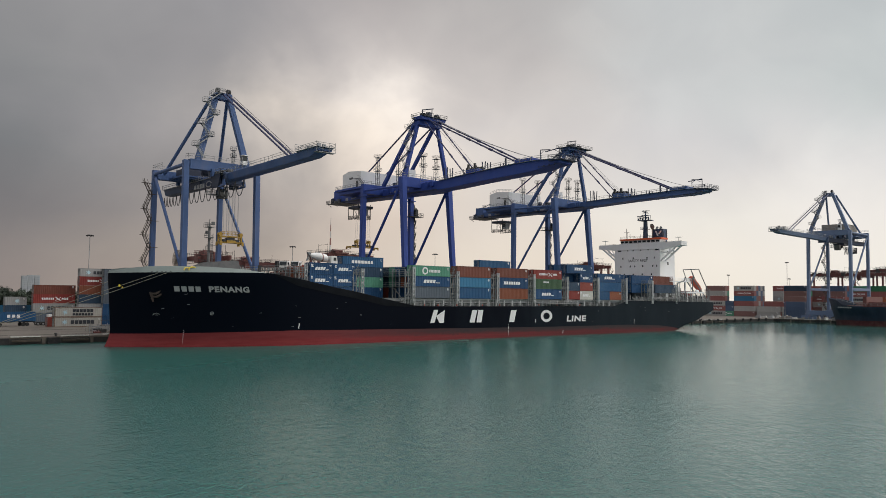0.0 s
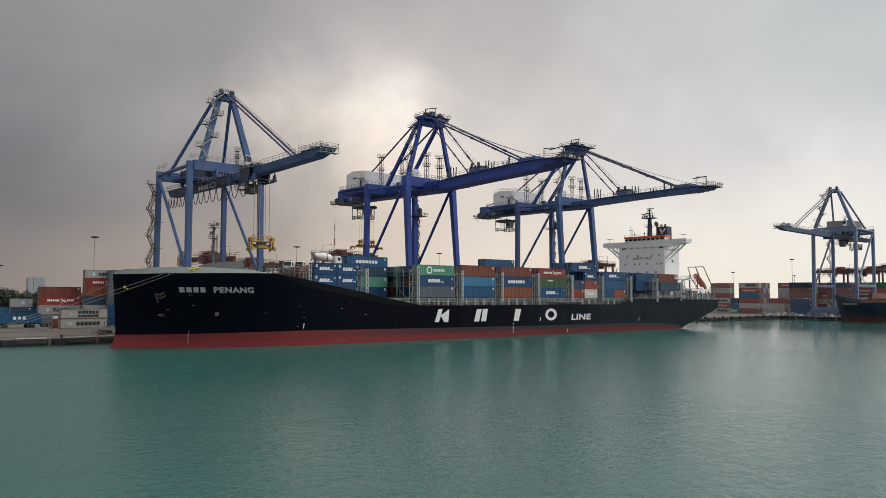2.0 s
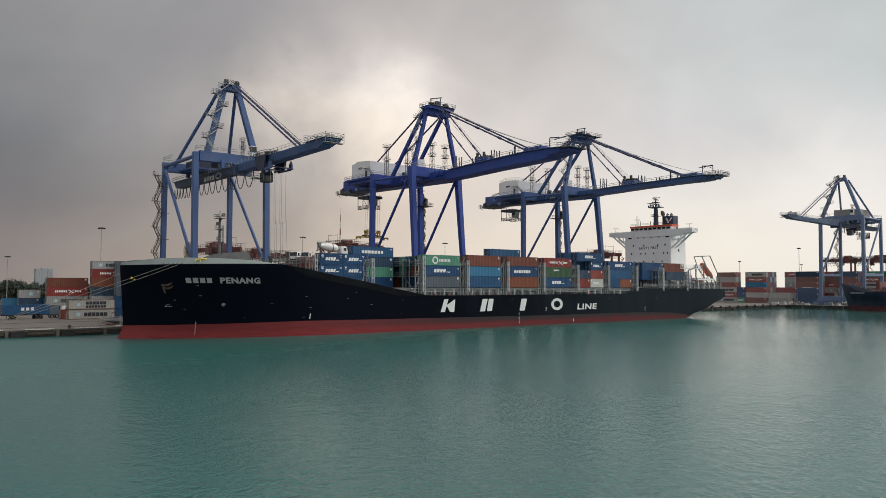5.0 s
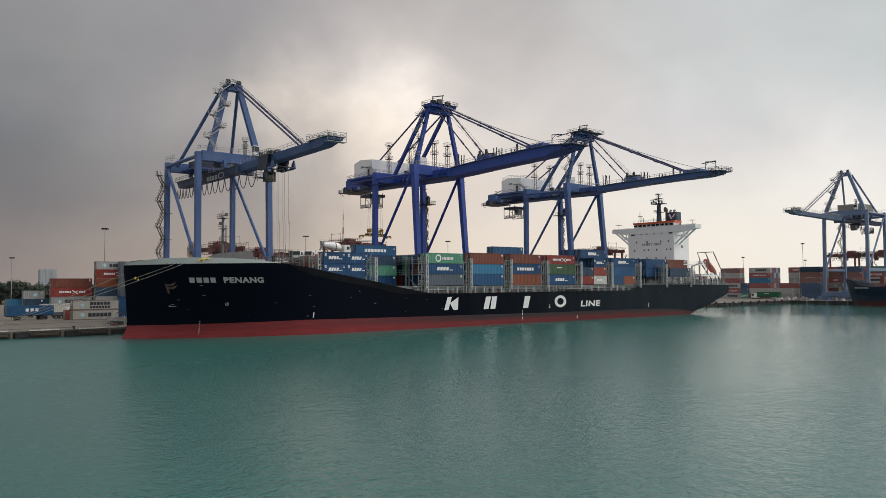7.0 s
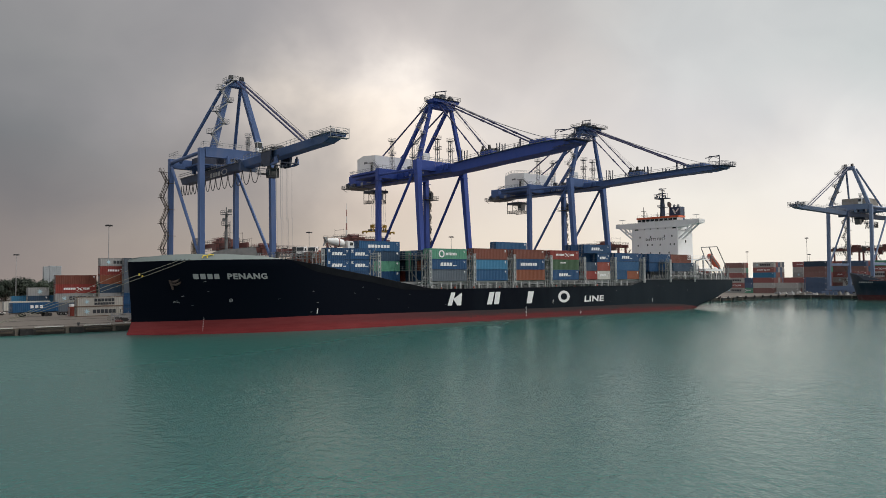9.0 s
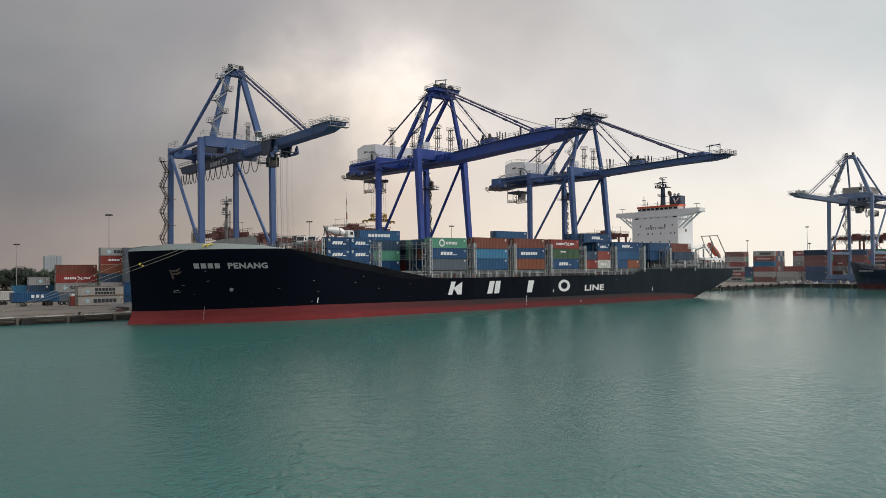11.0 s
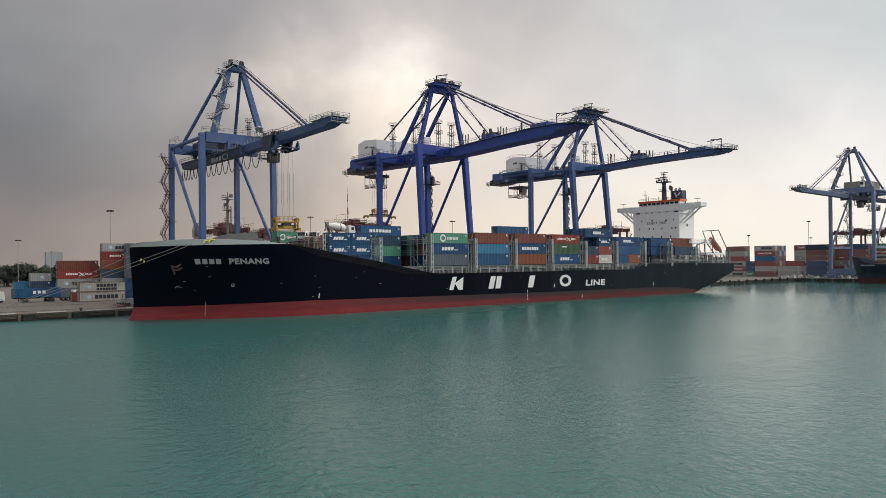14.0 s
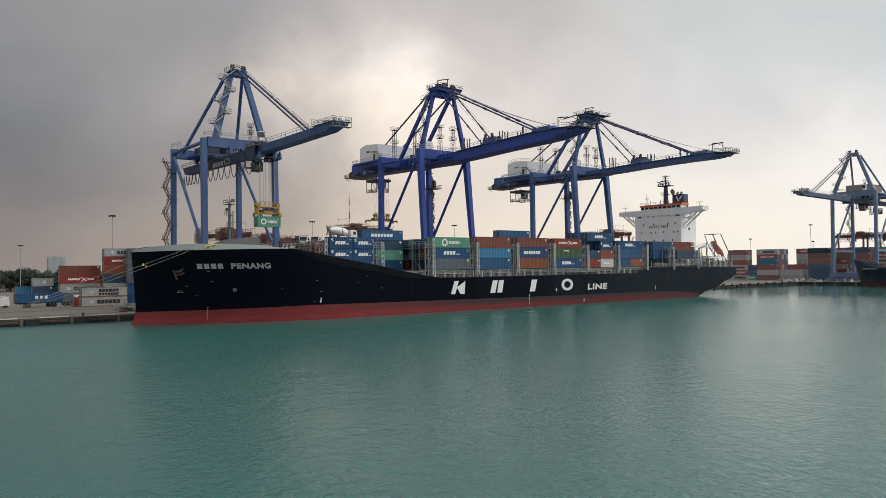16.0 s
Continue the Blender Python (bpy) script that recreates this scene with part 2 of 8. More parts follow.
def hull_paint():
    """Black topside paint with upright streaks, lightened blue-grey further aft to paint in haze and sky reflection."""
    m = bpy.data.materials.new("hull_black")
    m.use_nodes = True
    add = nodes_of(m.node_tree)
    co = add("ShaderNodeTexCoord").outputs["Object"]
    sep = add("ShaderNodeSeparateXYZ", {0: co})
    mp = add("ShaderNodeMapping", {0: co, 3: (1, 1, 0.3)}).outputs[0]
    n1 = add("ShaderNodeTexNoise", {"Vector": mp, "Scale": 0.14, "Detail": 6.0, "Roughness": 0.62}).outputs["Fac"]
    n2 = add("ShaderNodeTexNoise", {"Vector": co, "Scale": 1.6, "Detail": 4.0}).outputs["Fac"]
    haze_aft = add("ShaderNodeMapRange", {0: sep.outputs["X"], 1: 105.0, 2: 200.0, 3: -0.35, 4: 0.9}).outputs[0]
    wob = add("ShaderNodeMath", {0: n1, 1: 0.5}, operation="SUBTRACT").outputs[0]
    f = add("ShaderNodeMath", {0: haze_aft, 1: wob}, operation="ADD", use_clamp=True).outputs[0]
    base = add("ShaderNodeMix", {0: f, 6: (0.0032, 0.0050, 0.0098, 1), 7: (0.0175, 0.0255, 0.033, 1)}, data_type="RGBA").outputs[2]
    rgh = add("ShaderNodeMapRange", {0: n2, 3: 0.3, 4: 0.5}).outputs[0]
    bmp = add("ShaderNodeBump", {"Strength": 0.3, "Distance": 0.02, "Height": n1}).outputs[0]
    bsdf = add("ShaderNodeBsdfPrincipled", {"Base Color": base, "Roughness": rgh, "Normal": bmp, "Specular IOR Level": 0.03})
    add("ShaderNodeOutputMaterial", {"Surface": bsdf.outputs[0]})
    return m


def make_water():
    m = bpy.data.materials.new("harbour_water")
    m.use_nodes = True
    add = nodes_of(m.node_tree)
    co = add("ShaderNodeTexCoord").outputs["Object"]
    # wavelets run sideways across the basin: long crests one way, short waves the other
    crest, run = radians(36), {}
    for axis, d in (("X", (0.8 * math.sin(crest), 0.8 * math.cos(crest), 0.0)), ("Y", (1.15 * math.cos(crest), -1.15 * math.sin(crest), 0.0))):
        run[axis] = add("ShaderNodeVectorMath", {0: co, 1: d}, operation="DOT_PRODUCT").outputs["Value"]
    mp = add("ShaderNodeCombineXYZ", {0: run["X"], 1: run["Y"]}).outputs[0]
    swell = add("ShaderNodeTexNoise", {"Vector": mp, "Scale": 0.2, "Detail": 2.0, "Roughness": 0.45}).outputs["Fac"]
    chop = add("ShaderNodeTexNoise", {"Vector": mp, "Scale": 1.1, "Detail": 3.0, "Roughness": 0.5, "Distortion": 0.7}).outputs["Fac"]
    rip = add("ShaderNodeTexNoise", {"Vector": mp, "Scale": 3.4, "Detail": 1.0, "Roughness": 0.5, "Distortion": 0.4}).outputs["Fac"]
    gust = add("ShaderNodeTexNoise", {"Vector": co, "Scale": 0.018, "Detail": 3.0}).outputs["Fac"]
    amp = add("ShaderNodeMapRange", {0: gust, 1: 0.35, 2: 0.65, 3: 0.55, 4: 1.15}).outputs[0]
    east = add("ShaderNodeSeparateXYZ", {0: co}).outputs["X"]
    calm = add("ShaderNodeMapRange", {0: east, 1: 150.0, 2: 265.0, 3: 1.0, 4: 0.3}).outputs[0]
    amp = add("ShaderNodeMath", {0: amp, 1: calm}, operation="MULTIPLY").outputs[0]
    b1 = add("ShaderNodeBump", {"Strength": amp, "Distance": 0.10, "Height": swell}).outputs[0]
    b2 = add("ShaderNodeBump", {"Strength": amp, "Distance": 0.12, "Height": chop, "Normal": b1}).outputs[0]
    b3 = add("ShaderNodeBump", {"Strength": amp, "Distance": 0.028, "Height": rip, "Normal": b2}).outputs[0]
    tone = ramp(add, gust, [(0.3, (0.015, 0.089, 0.078)), (0.7, (0.021, 0.108, 0.096))])
    # wind ripples roughen the open water; smoother past the stern to mirror more sky
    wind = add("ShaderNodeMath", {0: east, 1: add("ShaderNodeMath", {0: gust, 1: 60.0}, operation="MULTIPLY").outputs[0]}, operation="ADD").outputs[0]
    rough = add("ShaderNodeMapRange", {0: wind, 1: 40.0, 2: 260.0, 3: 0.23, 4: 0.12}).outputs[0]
    # rougher along the ship's side, to blur the mirrored hull letters
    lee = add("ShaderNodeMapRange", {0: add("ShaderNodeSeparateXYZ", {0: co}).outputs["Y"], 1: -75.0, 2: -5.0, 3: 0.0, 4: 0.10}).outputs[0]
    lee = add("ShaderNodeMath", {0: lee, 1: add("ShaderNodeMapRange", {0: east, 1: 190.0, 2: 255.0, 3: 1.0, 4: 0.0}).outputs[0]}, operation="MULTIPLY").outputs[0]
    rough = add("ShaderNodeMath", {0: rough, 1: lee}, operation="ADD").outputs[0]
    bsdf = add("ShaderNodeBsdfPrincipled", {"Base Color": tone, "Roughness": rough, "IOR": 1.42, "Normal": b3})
    add("ShaderNodeOutputMaterial", {"Surface": bsdf.outputs[0]})
    return m


def make_glass(name, color=(0.02, 0.03, 0.035)):
    m = bpy.data.materials.new(name)
    m.use_nodes = True
    add = nodes_of(m.node_tree)
    co = add("ShaderNodeTexCoord").outputs["Object"]
    n = add("ShaderNodeTexNoise", {"Vector": co, "Scale": 3.0}).outputs["Fac"]
    r = add("ShaderNodeMapRange", {0: n, 3: 0.03, 4: 0.1}).outputs[0]
    bsdf = add("ShaderNodeBsdfPrincipled", {"Base Color": (*color, 1), "Roughness": r, "IOR": 1.5})
    add("ShaderNodeOutputMaterial", {"Surface": bsdf.outputs[0]})
    return m


WATER = make_water()
GLASS = make_glass("dark_glass")
HULL_BLACK = hull_paint()
# lighter than the hull: the light this plating catches is put into its colour
HULL_EDGE = paint("bulwark_lit_black", (0.0085, 0.0100, 0.0130), 0.55, var=0.25, scale=0.4, dirt=(0.013, 0.014, 0.016), dirty=0.5, spec=0.04)
HULL_RED = boot_paint()
DECK_GREY = paint("ship_grey", (0.22, 0.235, 0.24), 0.6, var=0.2, scale=0.5, dirty=0.4)
FORE_GREY = paint("bulwark_grey_green", (0.185, 0.225, 0.215), 0.55, var=0.12, scale=0.3, dirty=0.25)
SHIP_WHITE = paint("ship_white", (0.82, 0.83, 0.84), 0.45, var=0.05, scale=0.3, dirt=(0.4, 0.36, 0.3), dirty=0.25, streak=0.3)
FRAME_PALE = paint("pale_frame_grey", (0.42, 0.44, 0.45), 0.55, var=0.15, scale=0.8, dirt=(0.2, 0.15, 0.1), dirty=0.4)
LETTER_WHITE = paint("letter_white", (0.75, 0.76, 0.77), 0.5, var=0.08, scale=1.5, dirty=0.25)
LETTER_GREY = paint("letter_grey", (0.31, 0.32, 0.33), 0.5, var=0.08, scale=1.5, dirty=0.2)
LETTER_DARK = paint("letter_dark", (0.03, 0.035, 0.045), 0.5, var=0.1, scale=1.5, dirty=0.1)
LETTER_STAR = paint("emblem_pale_blue", (0.40, 0.58, 0.66), 0.5, var=0.08, scale=1.5, dirty=0.1)
ORANGE = paint("lifeboat_orange", (0.42, 0.065, 0.03), 0.4, var=0.1, scale=0.8)
ORANGE_TRIM = paint("bridge_orange_red", (0.70, 0.13, 0.05), 0.45, var=0.1, scale=0.8)
FUNNEL_BLUE = paint("funnel_blue", (0.03, 0.055, 0.11), 0.45, var=0.12, scale=0.6)
CRANE_BLUE = paint("crane_blue", (0.036, 0.072, 0.295), 0.45, spec=0.22, var=0.16, scale=0.25, dirt=(0.06, 0.06, 0.09), dirty=0.35, streak=0.4)
# the same crane blue, paled to paint in the haze before the further crane
CRANE_BLUE_HAZED = paint("crane_blue_hazed", (0.062, 0.115, 0.268), 0.48, spec=0.22, var=0.16, scale=0.25, dirt=(0.08, 0.08, 0.1), dirty=0.35, streak=0.4)
CRANE_PALE = paint("crane_faded_blue", (0.066, 0.118, 0.262), 0.52, spec=0.3, var=0.16, scale=0.25, dirt=(0.13, 0.13, 0.17), dirty=0.45, streak=0.4)
# distance haze is mixed into the side berth crane's blue
CRANE_HAZED = paint("crane_grey_blue", (0.135, 0.195, 0.32), 0.55, var=0.16, scale=0.25, dirt=(0.13, 0.13, 0.15), dirty=0.45, streak=0.4)
CRANE_DARK = paint("crane_dark_steel_blue", (0.022, 0.032, 0.062), 0.55, var=0.2, scale=0.4, dirt=(0.04, 0.04, 0.045), dirty=0.4)
GALV = paint("galvanised_steel", (0.30, 0.31, 0.32), 0.5, 0.4, var=0.15, scale=1.0, dirty=0.3)
GALV_DARK = paint("weathered_galvanised", (0.13, 0.135, 0.14), 0.6, 0.2, var=0.2, scale=1.0, dirty=0.3)
STEEL_DARK = paint("dark_steel", (0.045, 0.047, 0.05), 0.55, 0.3, var=0.2, scale=1.0, dirty=0.3)
STAY_BLUE = paint("stay_dull_blue", (0.042, 0.046, 0.115), 0.5, var=0.2, scale=0.4, dirt=(0.06, 0.05, 0.07), dirty=0.4)
WIRE = paint("wire_rope", (0.10, 0.10, 0.11), 0.5, 0.5, var=0.1, scale=2.0)
WIRE_PALE = paint("pale_wire_rope", (0.34, 0.34, 0.35), 0.5, 0.4, var=0.1, scale=2.0)
HOUSE_GREY = paint("machine_house_cladding", (0.76, 0.77, 0.78), 0.5, var=0.06, scale=0.3, dirt=(0.35, 0.33, 0.3), dirty=0.3, streak=0.3)
YELLOW = paint("spreader_yellow", (0.36, 0.22, 0.025), 0.5, var=0.2, scale=0.8, dirt=(0.12, 0.08, 0.04), dirty=0.6)
GANTRY_RED = paint("gantry_red_brown", (0.135, 0.046, 0.042), 0.55, var=0.2, scale=0.4, dirty=0.4)
CONCRETE = paint("quay_concrete", (0.135, 0.118, 0.098), 0.88, var=0.25, scale=0.09, dirt=(0.075, 0.062, 0.05), dirty=0.7, bump=0.02)
CONCRETE_PALE = paint("pale_concrete", (0.28, 0.265, 0.24), 0.85, var=0.2, scale=0.4, dirty=0.5)
QUAY_FACE = paint("dark_quay_face", (0.034, 0.033, 0.031), 0.75, var=0.35, scale=0.5, dirt=(0.03, 0.035, 0.03), dirty=0.8)
RUBBER = paint("black_rubber", (0.018, 0.018, 0.02), 0.75, var=0.3, scale=1.0, dirty=0.4)
YELLOW_ROPE = paint("mooring_rope", (0.33, 0.31, 0.25), 0.85, var=0.2, scale=4.0)
BRIGHT_YELLOW = paint("bright_yellow", (0.75, 0.58, 0.05), 0.5, var=0.1, scale=2.0)
LAND = paint("inland_ground", (0.085, 0.095, 0.065), 0.95, var=0.3, scale=0.02, dirty=0.5)
BARK = paint("bark", (0.09, 0.075, 0.06), 0.9, var=0.3, scale=2.0)
LEAF = paint("leaves", (0.030, 0.044, 0.031), 0.8, var=0.3, scale=0.25, dirt=(0.06, 0.08, 0.04), dirty=0.5, vary=0.3)
TOWER_WHITE = paint("tower_white", (0.62, 0.62, 0.60), 0.6, var=0.05, scale=0.3)
TOWER_RED = paint("tower_red", (0.29, 0.15, 0.13), 0.6, var=0.05, scale=0.3)
TYRE = paint("tyre_rubber", (0.02, 0.02, 0.021), 0.85, var=0.2, scale=3.0)
# walls and panes almost match: haze over the distant towers is in both colours
FACADE = paint("hazed_facade", (0.30, 0.325, 0.355), 0.6, var=0.12, scale=0.1)
FAR_PANE = paint("hazed_window", (0.255, 0.28, 0.31), 0.5, var=0.1, scale=0.1)
GIRDER_GREY = paint("girder_grey_blue", (0.048, 0.078, 0.155), 0.55, var=0.25, scale=0.3, dirt=(0.05, 0.05, 0.05), dirty=0.6, streak=0.4)
STAIR_BROWN = paint("rusty_stair", (0.075, 0.06, 0.05), 0.7, var=0.3, scale=1.0)
FRAME_RUST = paint("rusty_frame", (0.17, 0.115, 0.085), 0.7, var=0.3, scale=1.5, dirty=0.5)
REEL_GREY = paint("reel_grey", (0.17, 0.14, 0.115), 0.6, var=0.2, scale=1.0)

COLOURS = {
    "kmtc blue": (0.013, 0.072, 0.185), "blue": (0.019, 0.098, 0.228), "navy": (0.030, 0.066, 0.118), "sky blue": (0.047, 0.215, 0.387),
    "brown red": (0.202, 0.065, 0.045), "rust": (0.258, 0.082, 0.043), "red": (0.270, 0.045, 0.038), "brick red": (0.310, 0.073, 0.056),
    "jade green": (0.12, 0.37, 0.255), "olive green": (0.065, 0.138, 0.073), "green": (0.034, 0.172, 0.086), "grey": (0.292, 0.301, 0.301),
    # four paler mixes below carry painted-in haze for the far stacks
    "pale grey": (0.42, 0.41, 0.375), "faded red": (0.33, 0.125, 0.12), "faded brown": (0.26, 0.145, 0.135), "faded blue": (0.085, 0.135, 0.235), "faded grey": (0.37, 0.375, 0.365), "white": (0.516, 0.516, 0.482), "slate": (0.103, 0.129, 0.163), "orange": (0.361, 0.103, 0.043)}
BOX_MATS = {}


def box_mat(colour):
    if colour not in BOX_MATS:
        BOX_MATS[colour] = paint("container_" + colour.replace(" ", "_"), tuple(c * (0.78 if max(COLOURS[colour]) - min(COLOURS[colour]) > 0.06 else 0.95) for c in COLOURS[colour]), 0.5, var=0.16, scale=0.7, spec=0.3,
                                 dirt=tuple(0.5 * c + 0.03 for c in COLOURS[colour]), dirty=0.6, vary=0.14, streak=0.35)
    return BOX_MATS[colour]


# ---- mesh building ----


class Geo:
    """Gathers vertices and faces; ob() makes one mesh object of them."""

    def __init__(self):
        self.v, self.f = [], []

    def add(self, verts, faces):
        n = len(self.v)
        self.v.extend(tuple(p) for p in verts)
        self.f.extend(tuple(i + n for i in f) for f in faces)
        return self

    def box(self, x0, x1, y0, y1, z0, z1):
        return self.add([(x, y, z) for z in (z0, z1) for y in (y0, y1) for x in (x0, x1)],
                        [(0, 2, 3, 1), (4, 5, 7, 6), (0, 1, 5, 4), (2, 6, 7, 3), (0, 4, 6, 2), (1, 3, 7, 5)])

    def beam(self, a, b, w, h, w2=None, h2=None, up=(0, 0, 1)):
        """A bar of rectangular section from a to b; w across, h upwards."""
        a, b = Vector(a), Vector(b)
        d = (b - a).normalized()
        side = d.cross(Vector(up))
        if side.length < 1e-4:
            side = d.cross(Vector((0, 1, 0)))
        side.normalize()
        top = side.cross(d)
        vs = []
        for p, ww, hh in ((a, w, h), (b, w2 or w, h2 or h)):
            for sx, sz in ((-1, -1), (1, -1), (1, 1), (-1, 1)):
                vs.append(p + side * (sx * ww / 2) + top * (sz * hh / 2))
        return self.add(vs, [(0, 1, 2, 3), (7, 6, 5, 4), (0, 4, 5, 1), (1, 5, 6, 2), (2, 6, 7, 3), (3, 7, 4, 0)])

    def tube(self, a, b, r, n=8, r2=None):
        a, b = Vector(a), Vector(b)
        d = (b - a).normalized()
        s = d.cross(Vector((0, 0, 1)))
        if s.length < 1e-3:
            s = Vector((1, 0, 0))
        s.normalize()
        t = s.cross(d)
        r2 = r if r2 is None else r2
        vs = [p + (s * math.cos(2 * math.pi * i / n) + t * math.sin(2 * math.pi * i / n)) * rr for p, rr in ((a, r), (b, r2)) for i in range(n)]
        fs = [(i, (i + 1) % n, n + (i + 1) % n, n + i) for i in range(n)]
        return self.add(vs, fs + [tuple(range(n - 1, -1, -1)), tuple(range(n, 2 * n))])

    def path(self, pts, r, n=5):
        """One unbroken round tube along a line of points."""
        pts = [Vector(p) for p in pts]
        vs, side = [], None
        for i, p in enumerate(pts):
            d = (pts[min(i + 1, len(pts) - 1)] - pts[max(i - 1, 0)]).normalized()
            side = d.orthogonal().normalized() if side is None else (side - d * side.dot(d)).normalized()
            other_side = d.cross(side)
            vs += [tuple(p + (side * math.cos(2 * math.pi * k / n) + other_side * math.sin(2 * math.pi * k / n)) * r) for k in range(n)]
        fs = [(i * n + k, i * n + (k + 1) % n, i * n + n + (k + 1) % n, i * n + n + k) for i in range(len(pts) - 1) for k in range(n)]
        last = (len(pts) - 1) * n
        return self.add(vs, fs + [tuple(range(n - 1, -1, -1)), tuple(range(last, last + n))])

    def prism(self, outline, y0, y1, axis="y"):
        """An outline of (u, v) drawn out along an axis: x, y or z."""
        def at(u, v, w):
            return {"y": (u, w, v), "x": (w, u, v), "z": (u, v, w)}[axis]
        n = len(outline)
        vs = [at(u, v, w) for w in (y0, y1) for u, v in outline]
        fs = [(i, (i + 1) % n, n + (i + 1) % n, n + i) for i in range(n)]
        return self.add(vs, fs + [tuple(range(n - 1, -1, -1)), tuple(range(n, 2 * n))])

    def rail(self, pts, h=1.1, r=0.035, step=1.8, bars=2):
        """A handrail with posts along a line of points."""
        for a, b in zip(pts[:-1], pts[1:]):
            a, b = Vector(a), Vector(b)
            n = max(1, int((b - a).length / step))
            for i in range(n + 1):
                p = a.lerp(b, i / n)
                self.tube(p, p + Vector((0, 0, h)), r, 4)
            for k in range(1, bars + 1):
                o = Vector((0, 0, h * k / bars))
                self.tube(a + o, b + o, r, 4)
        return self

    def mesh(self, name, mat, smooth=False):
        me = bpy.data.meshes.new(name)
        me.from_pydata(self.v, [], self.f)
        bm = bmesh.new()
        bm.from_mesh(me)
        bmesh.ops.recalc_face_normals(bm, faces=bm.faces)
        bm.to_mesh(me)
        bm.free()
        me.materials.append(mat)
        if smooth:
            me.polygons.foreach_set("use_smooth", [True] * len(me.polygons))
        return me

    def ob(self, name, mat, parent=None, label="", smooth=False, bevel=0.0):
        ob = new(name, self.mesh(name, mat, smooth))
        if parent is not None:
            ob.parent = parent
        if bevel:
            md = ob.modifiers.new("bevel", "BEVEL")
            md.width, md.segments, md.limit_method = bevel, 2, "ANGLE"
        if label:
            ob["label"] = label
        return ob


def thing(name, label, category, group="", m=None):
    e = new(name)
    e.empty_display_size = 0.5
    if m is not None:
        e.matrix_basis = m
    return tagged(e, label, category, group)


def letters(text, size, bold=0.0):
    """The flat mesh of a word in the built-in font, as vertices in (u, v) and faces."""
    cu = bpy.data.curves.new("word", "FONT")
    cu.body, cu.size = text, size
    cu.resolution_u, cu.offset, cu.space_character = 3, bold, 1.0 + 2.5 * bold
    ob = bpy.data.objects.new("word", cu)
    scene.collection.objects.link(ob)
    me = bpy.data.meshes.new_from_object(ob.evaluated_get(bpy.context.evaluated_depsgraph_get()))
    bm = bmesh.new()
    bm.from_mesh(me)
    bmesh.ops.triangulate(bm, faces=bm.faces)
    for _ in range(2):
        bmesh.ops.subdivide_edges(bm, edges=[e for e in bm.edges if e.calc_length() > size * 0.3], cuts=1)
    bmesh.ops.triangulate(bm, faces=bm.faces)
    vs = [(v.co.x, v.co.y) for v in bm.verts]
    bm.verts.ensure_lookup_table()
    fs = [tuple(v.index for v in f.verts) for f in bm.faces]
    bm.free()
    bpy.data.objects.remove(ob)
    bpy.data.meshes.remove(me)
    bpy.data.curves.remove(cu)
    return vs, fs


QUAY_Z, QUAY_Y = 1.2, 36.0
BOW_QUAY_X, BOW_QUAY_Y = 55.0, 32.5      # ahead of the ship the quay stands further out
BEAM_Y = 17.43            # the ship's centre line, and half its beam

# ---- the setting: water, quay, land ----
g = Geo()
g.add([(-4500, -4500, 0), (4500, -4500, 0), (4500, 4500, 0), (-4500, 4500, 0)], [(0, 1, 2, 3)])
water = tagged(g.ob("water", WATER), "calm teal harbour water with small wind ripples", "water", kind="structure")

water.location.z = -0.3
DOCK_X = 380.0            # the quay turns here towards the camera's side
g = Geo()
g.prism([(-700, BOW_QUAY_Y), (BOW_QUAY_X, BOW_QUAY_Y), (BOW_QUAY_X, QUAY_Y), (DOCK_X, QUAY_Y), (DOCK_X, -420), (900, -420), (900, 700), (-700, 700)], -3.0, QUAY_Z, "z")
tagged(g.ob("quay_apron", CONCRETE), "stained pale brown concrete quay apron along the water", "quay", kind="structure")
g = Geo()
g.add([(-4400, 690, 1.2), (4400, 690, 1.2), (4400, 4400, 1.2), (-4400, 4400, 1.2)], [(0, 1, 2, 3)])
tagged(g.ob("ground", LAND), "flat dull green land behind the container yard", "ground", kind="structure")


KERB_WHITE = paint("worn_white_kerb", (0.62, 0.61, 0.58), 0.8, var=0.25, scale=0.8, dirty=0.6)
TIMBER = paint("wet_timber", (0.07, 0.055, 0.042), 0.8, var=0.3, scale=1.0, dirty=0.5)


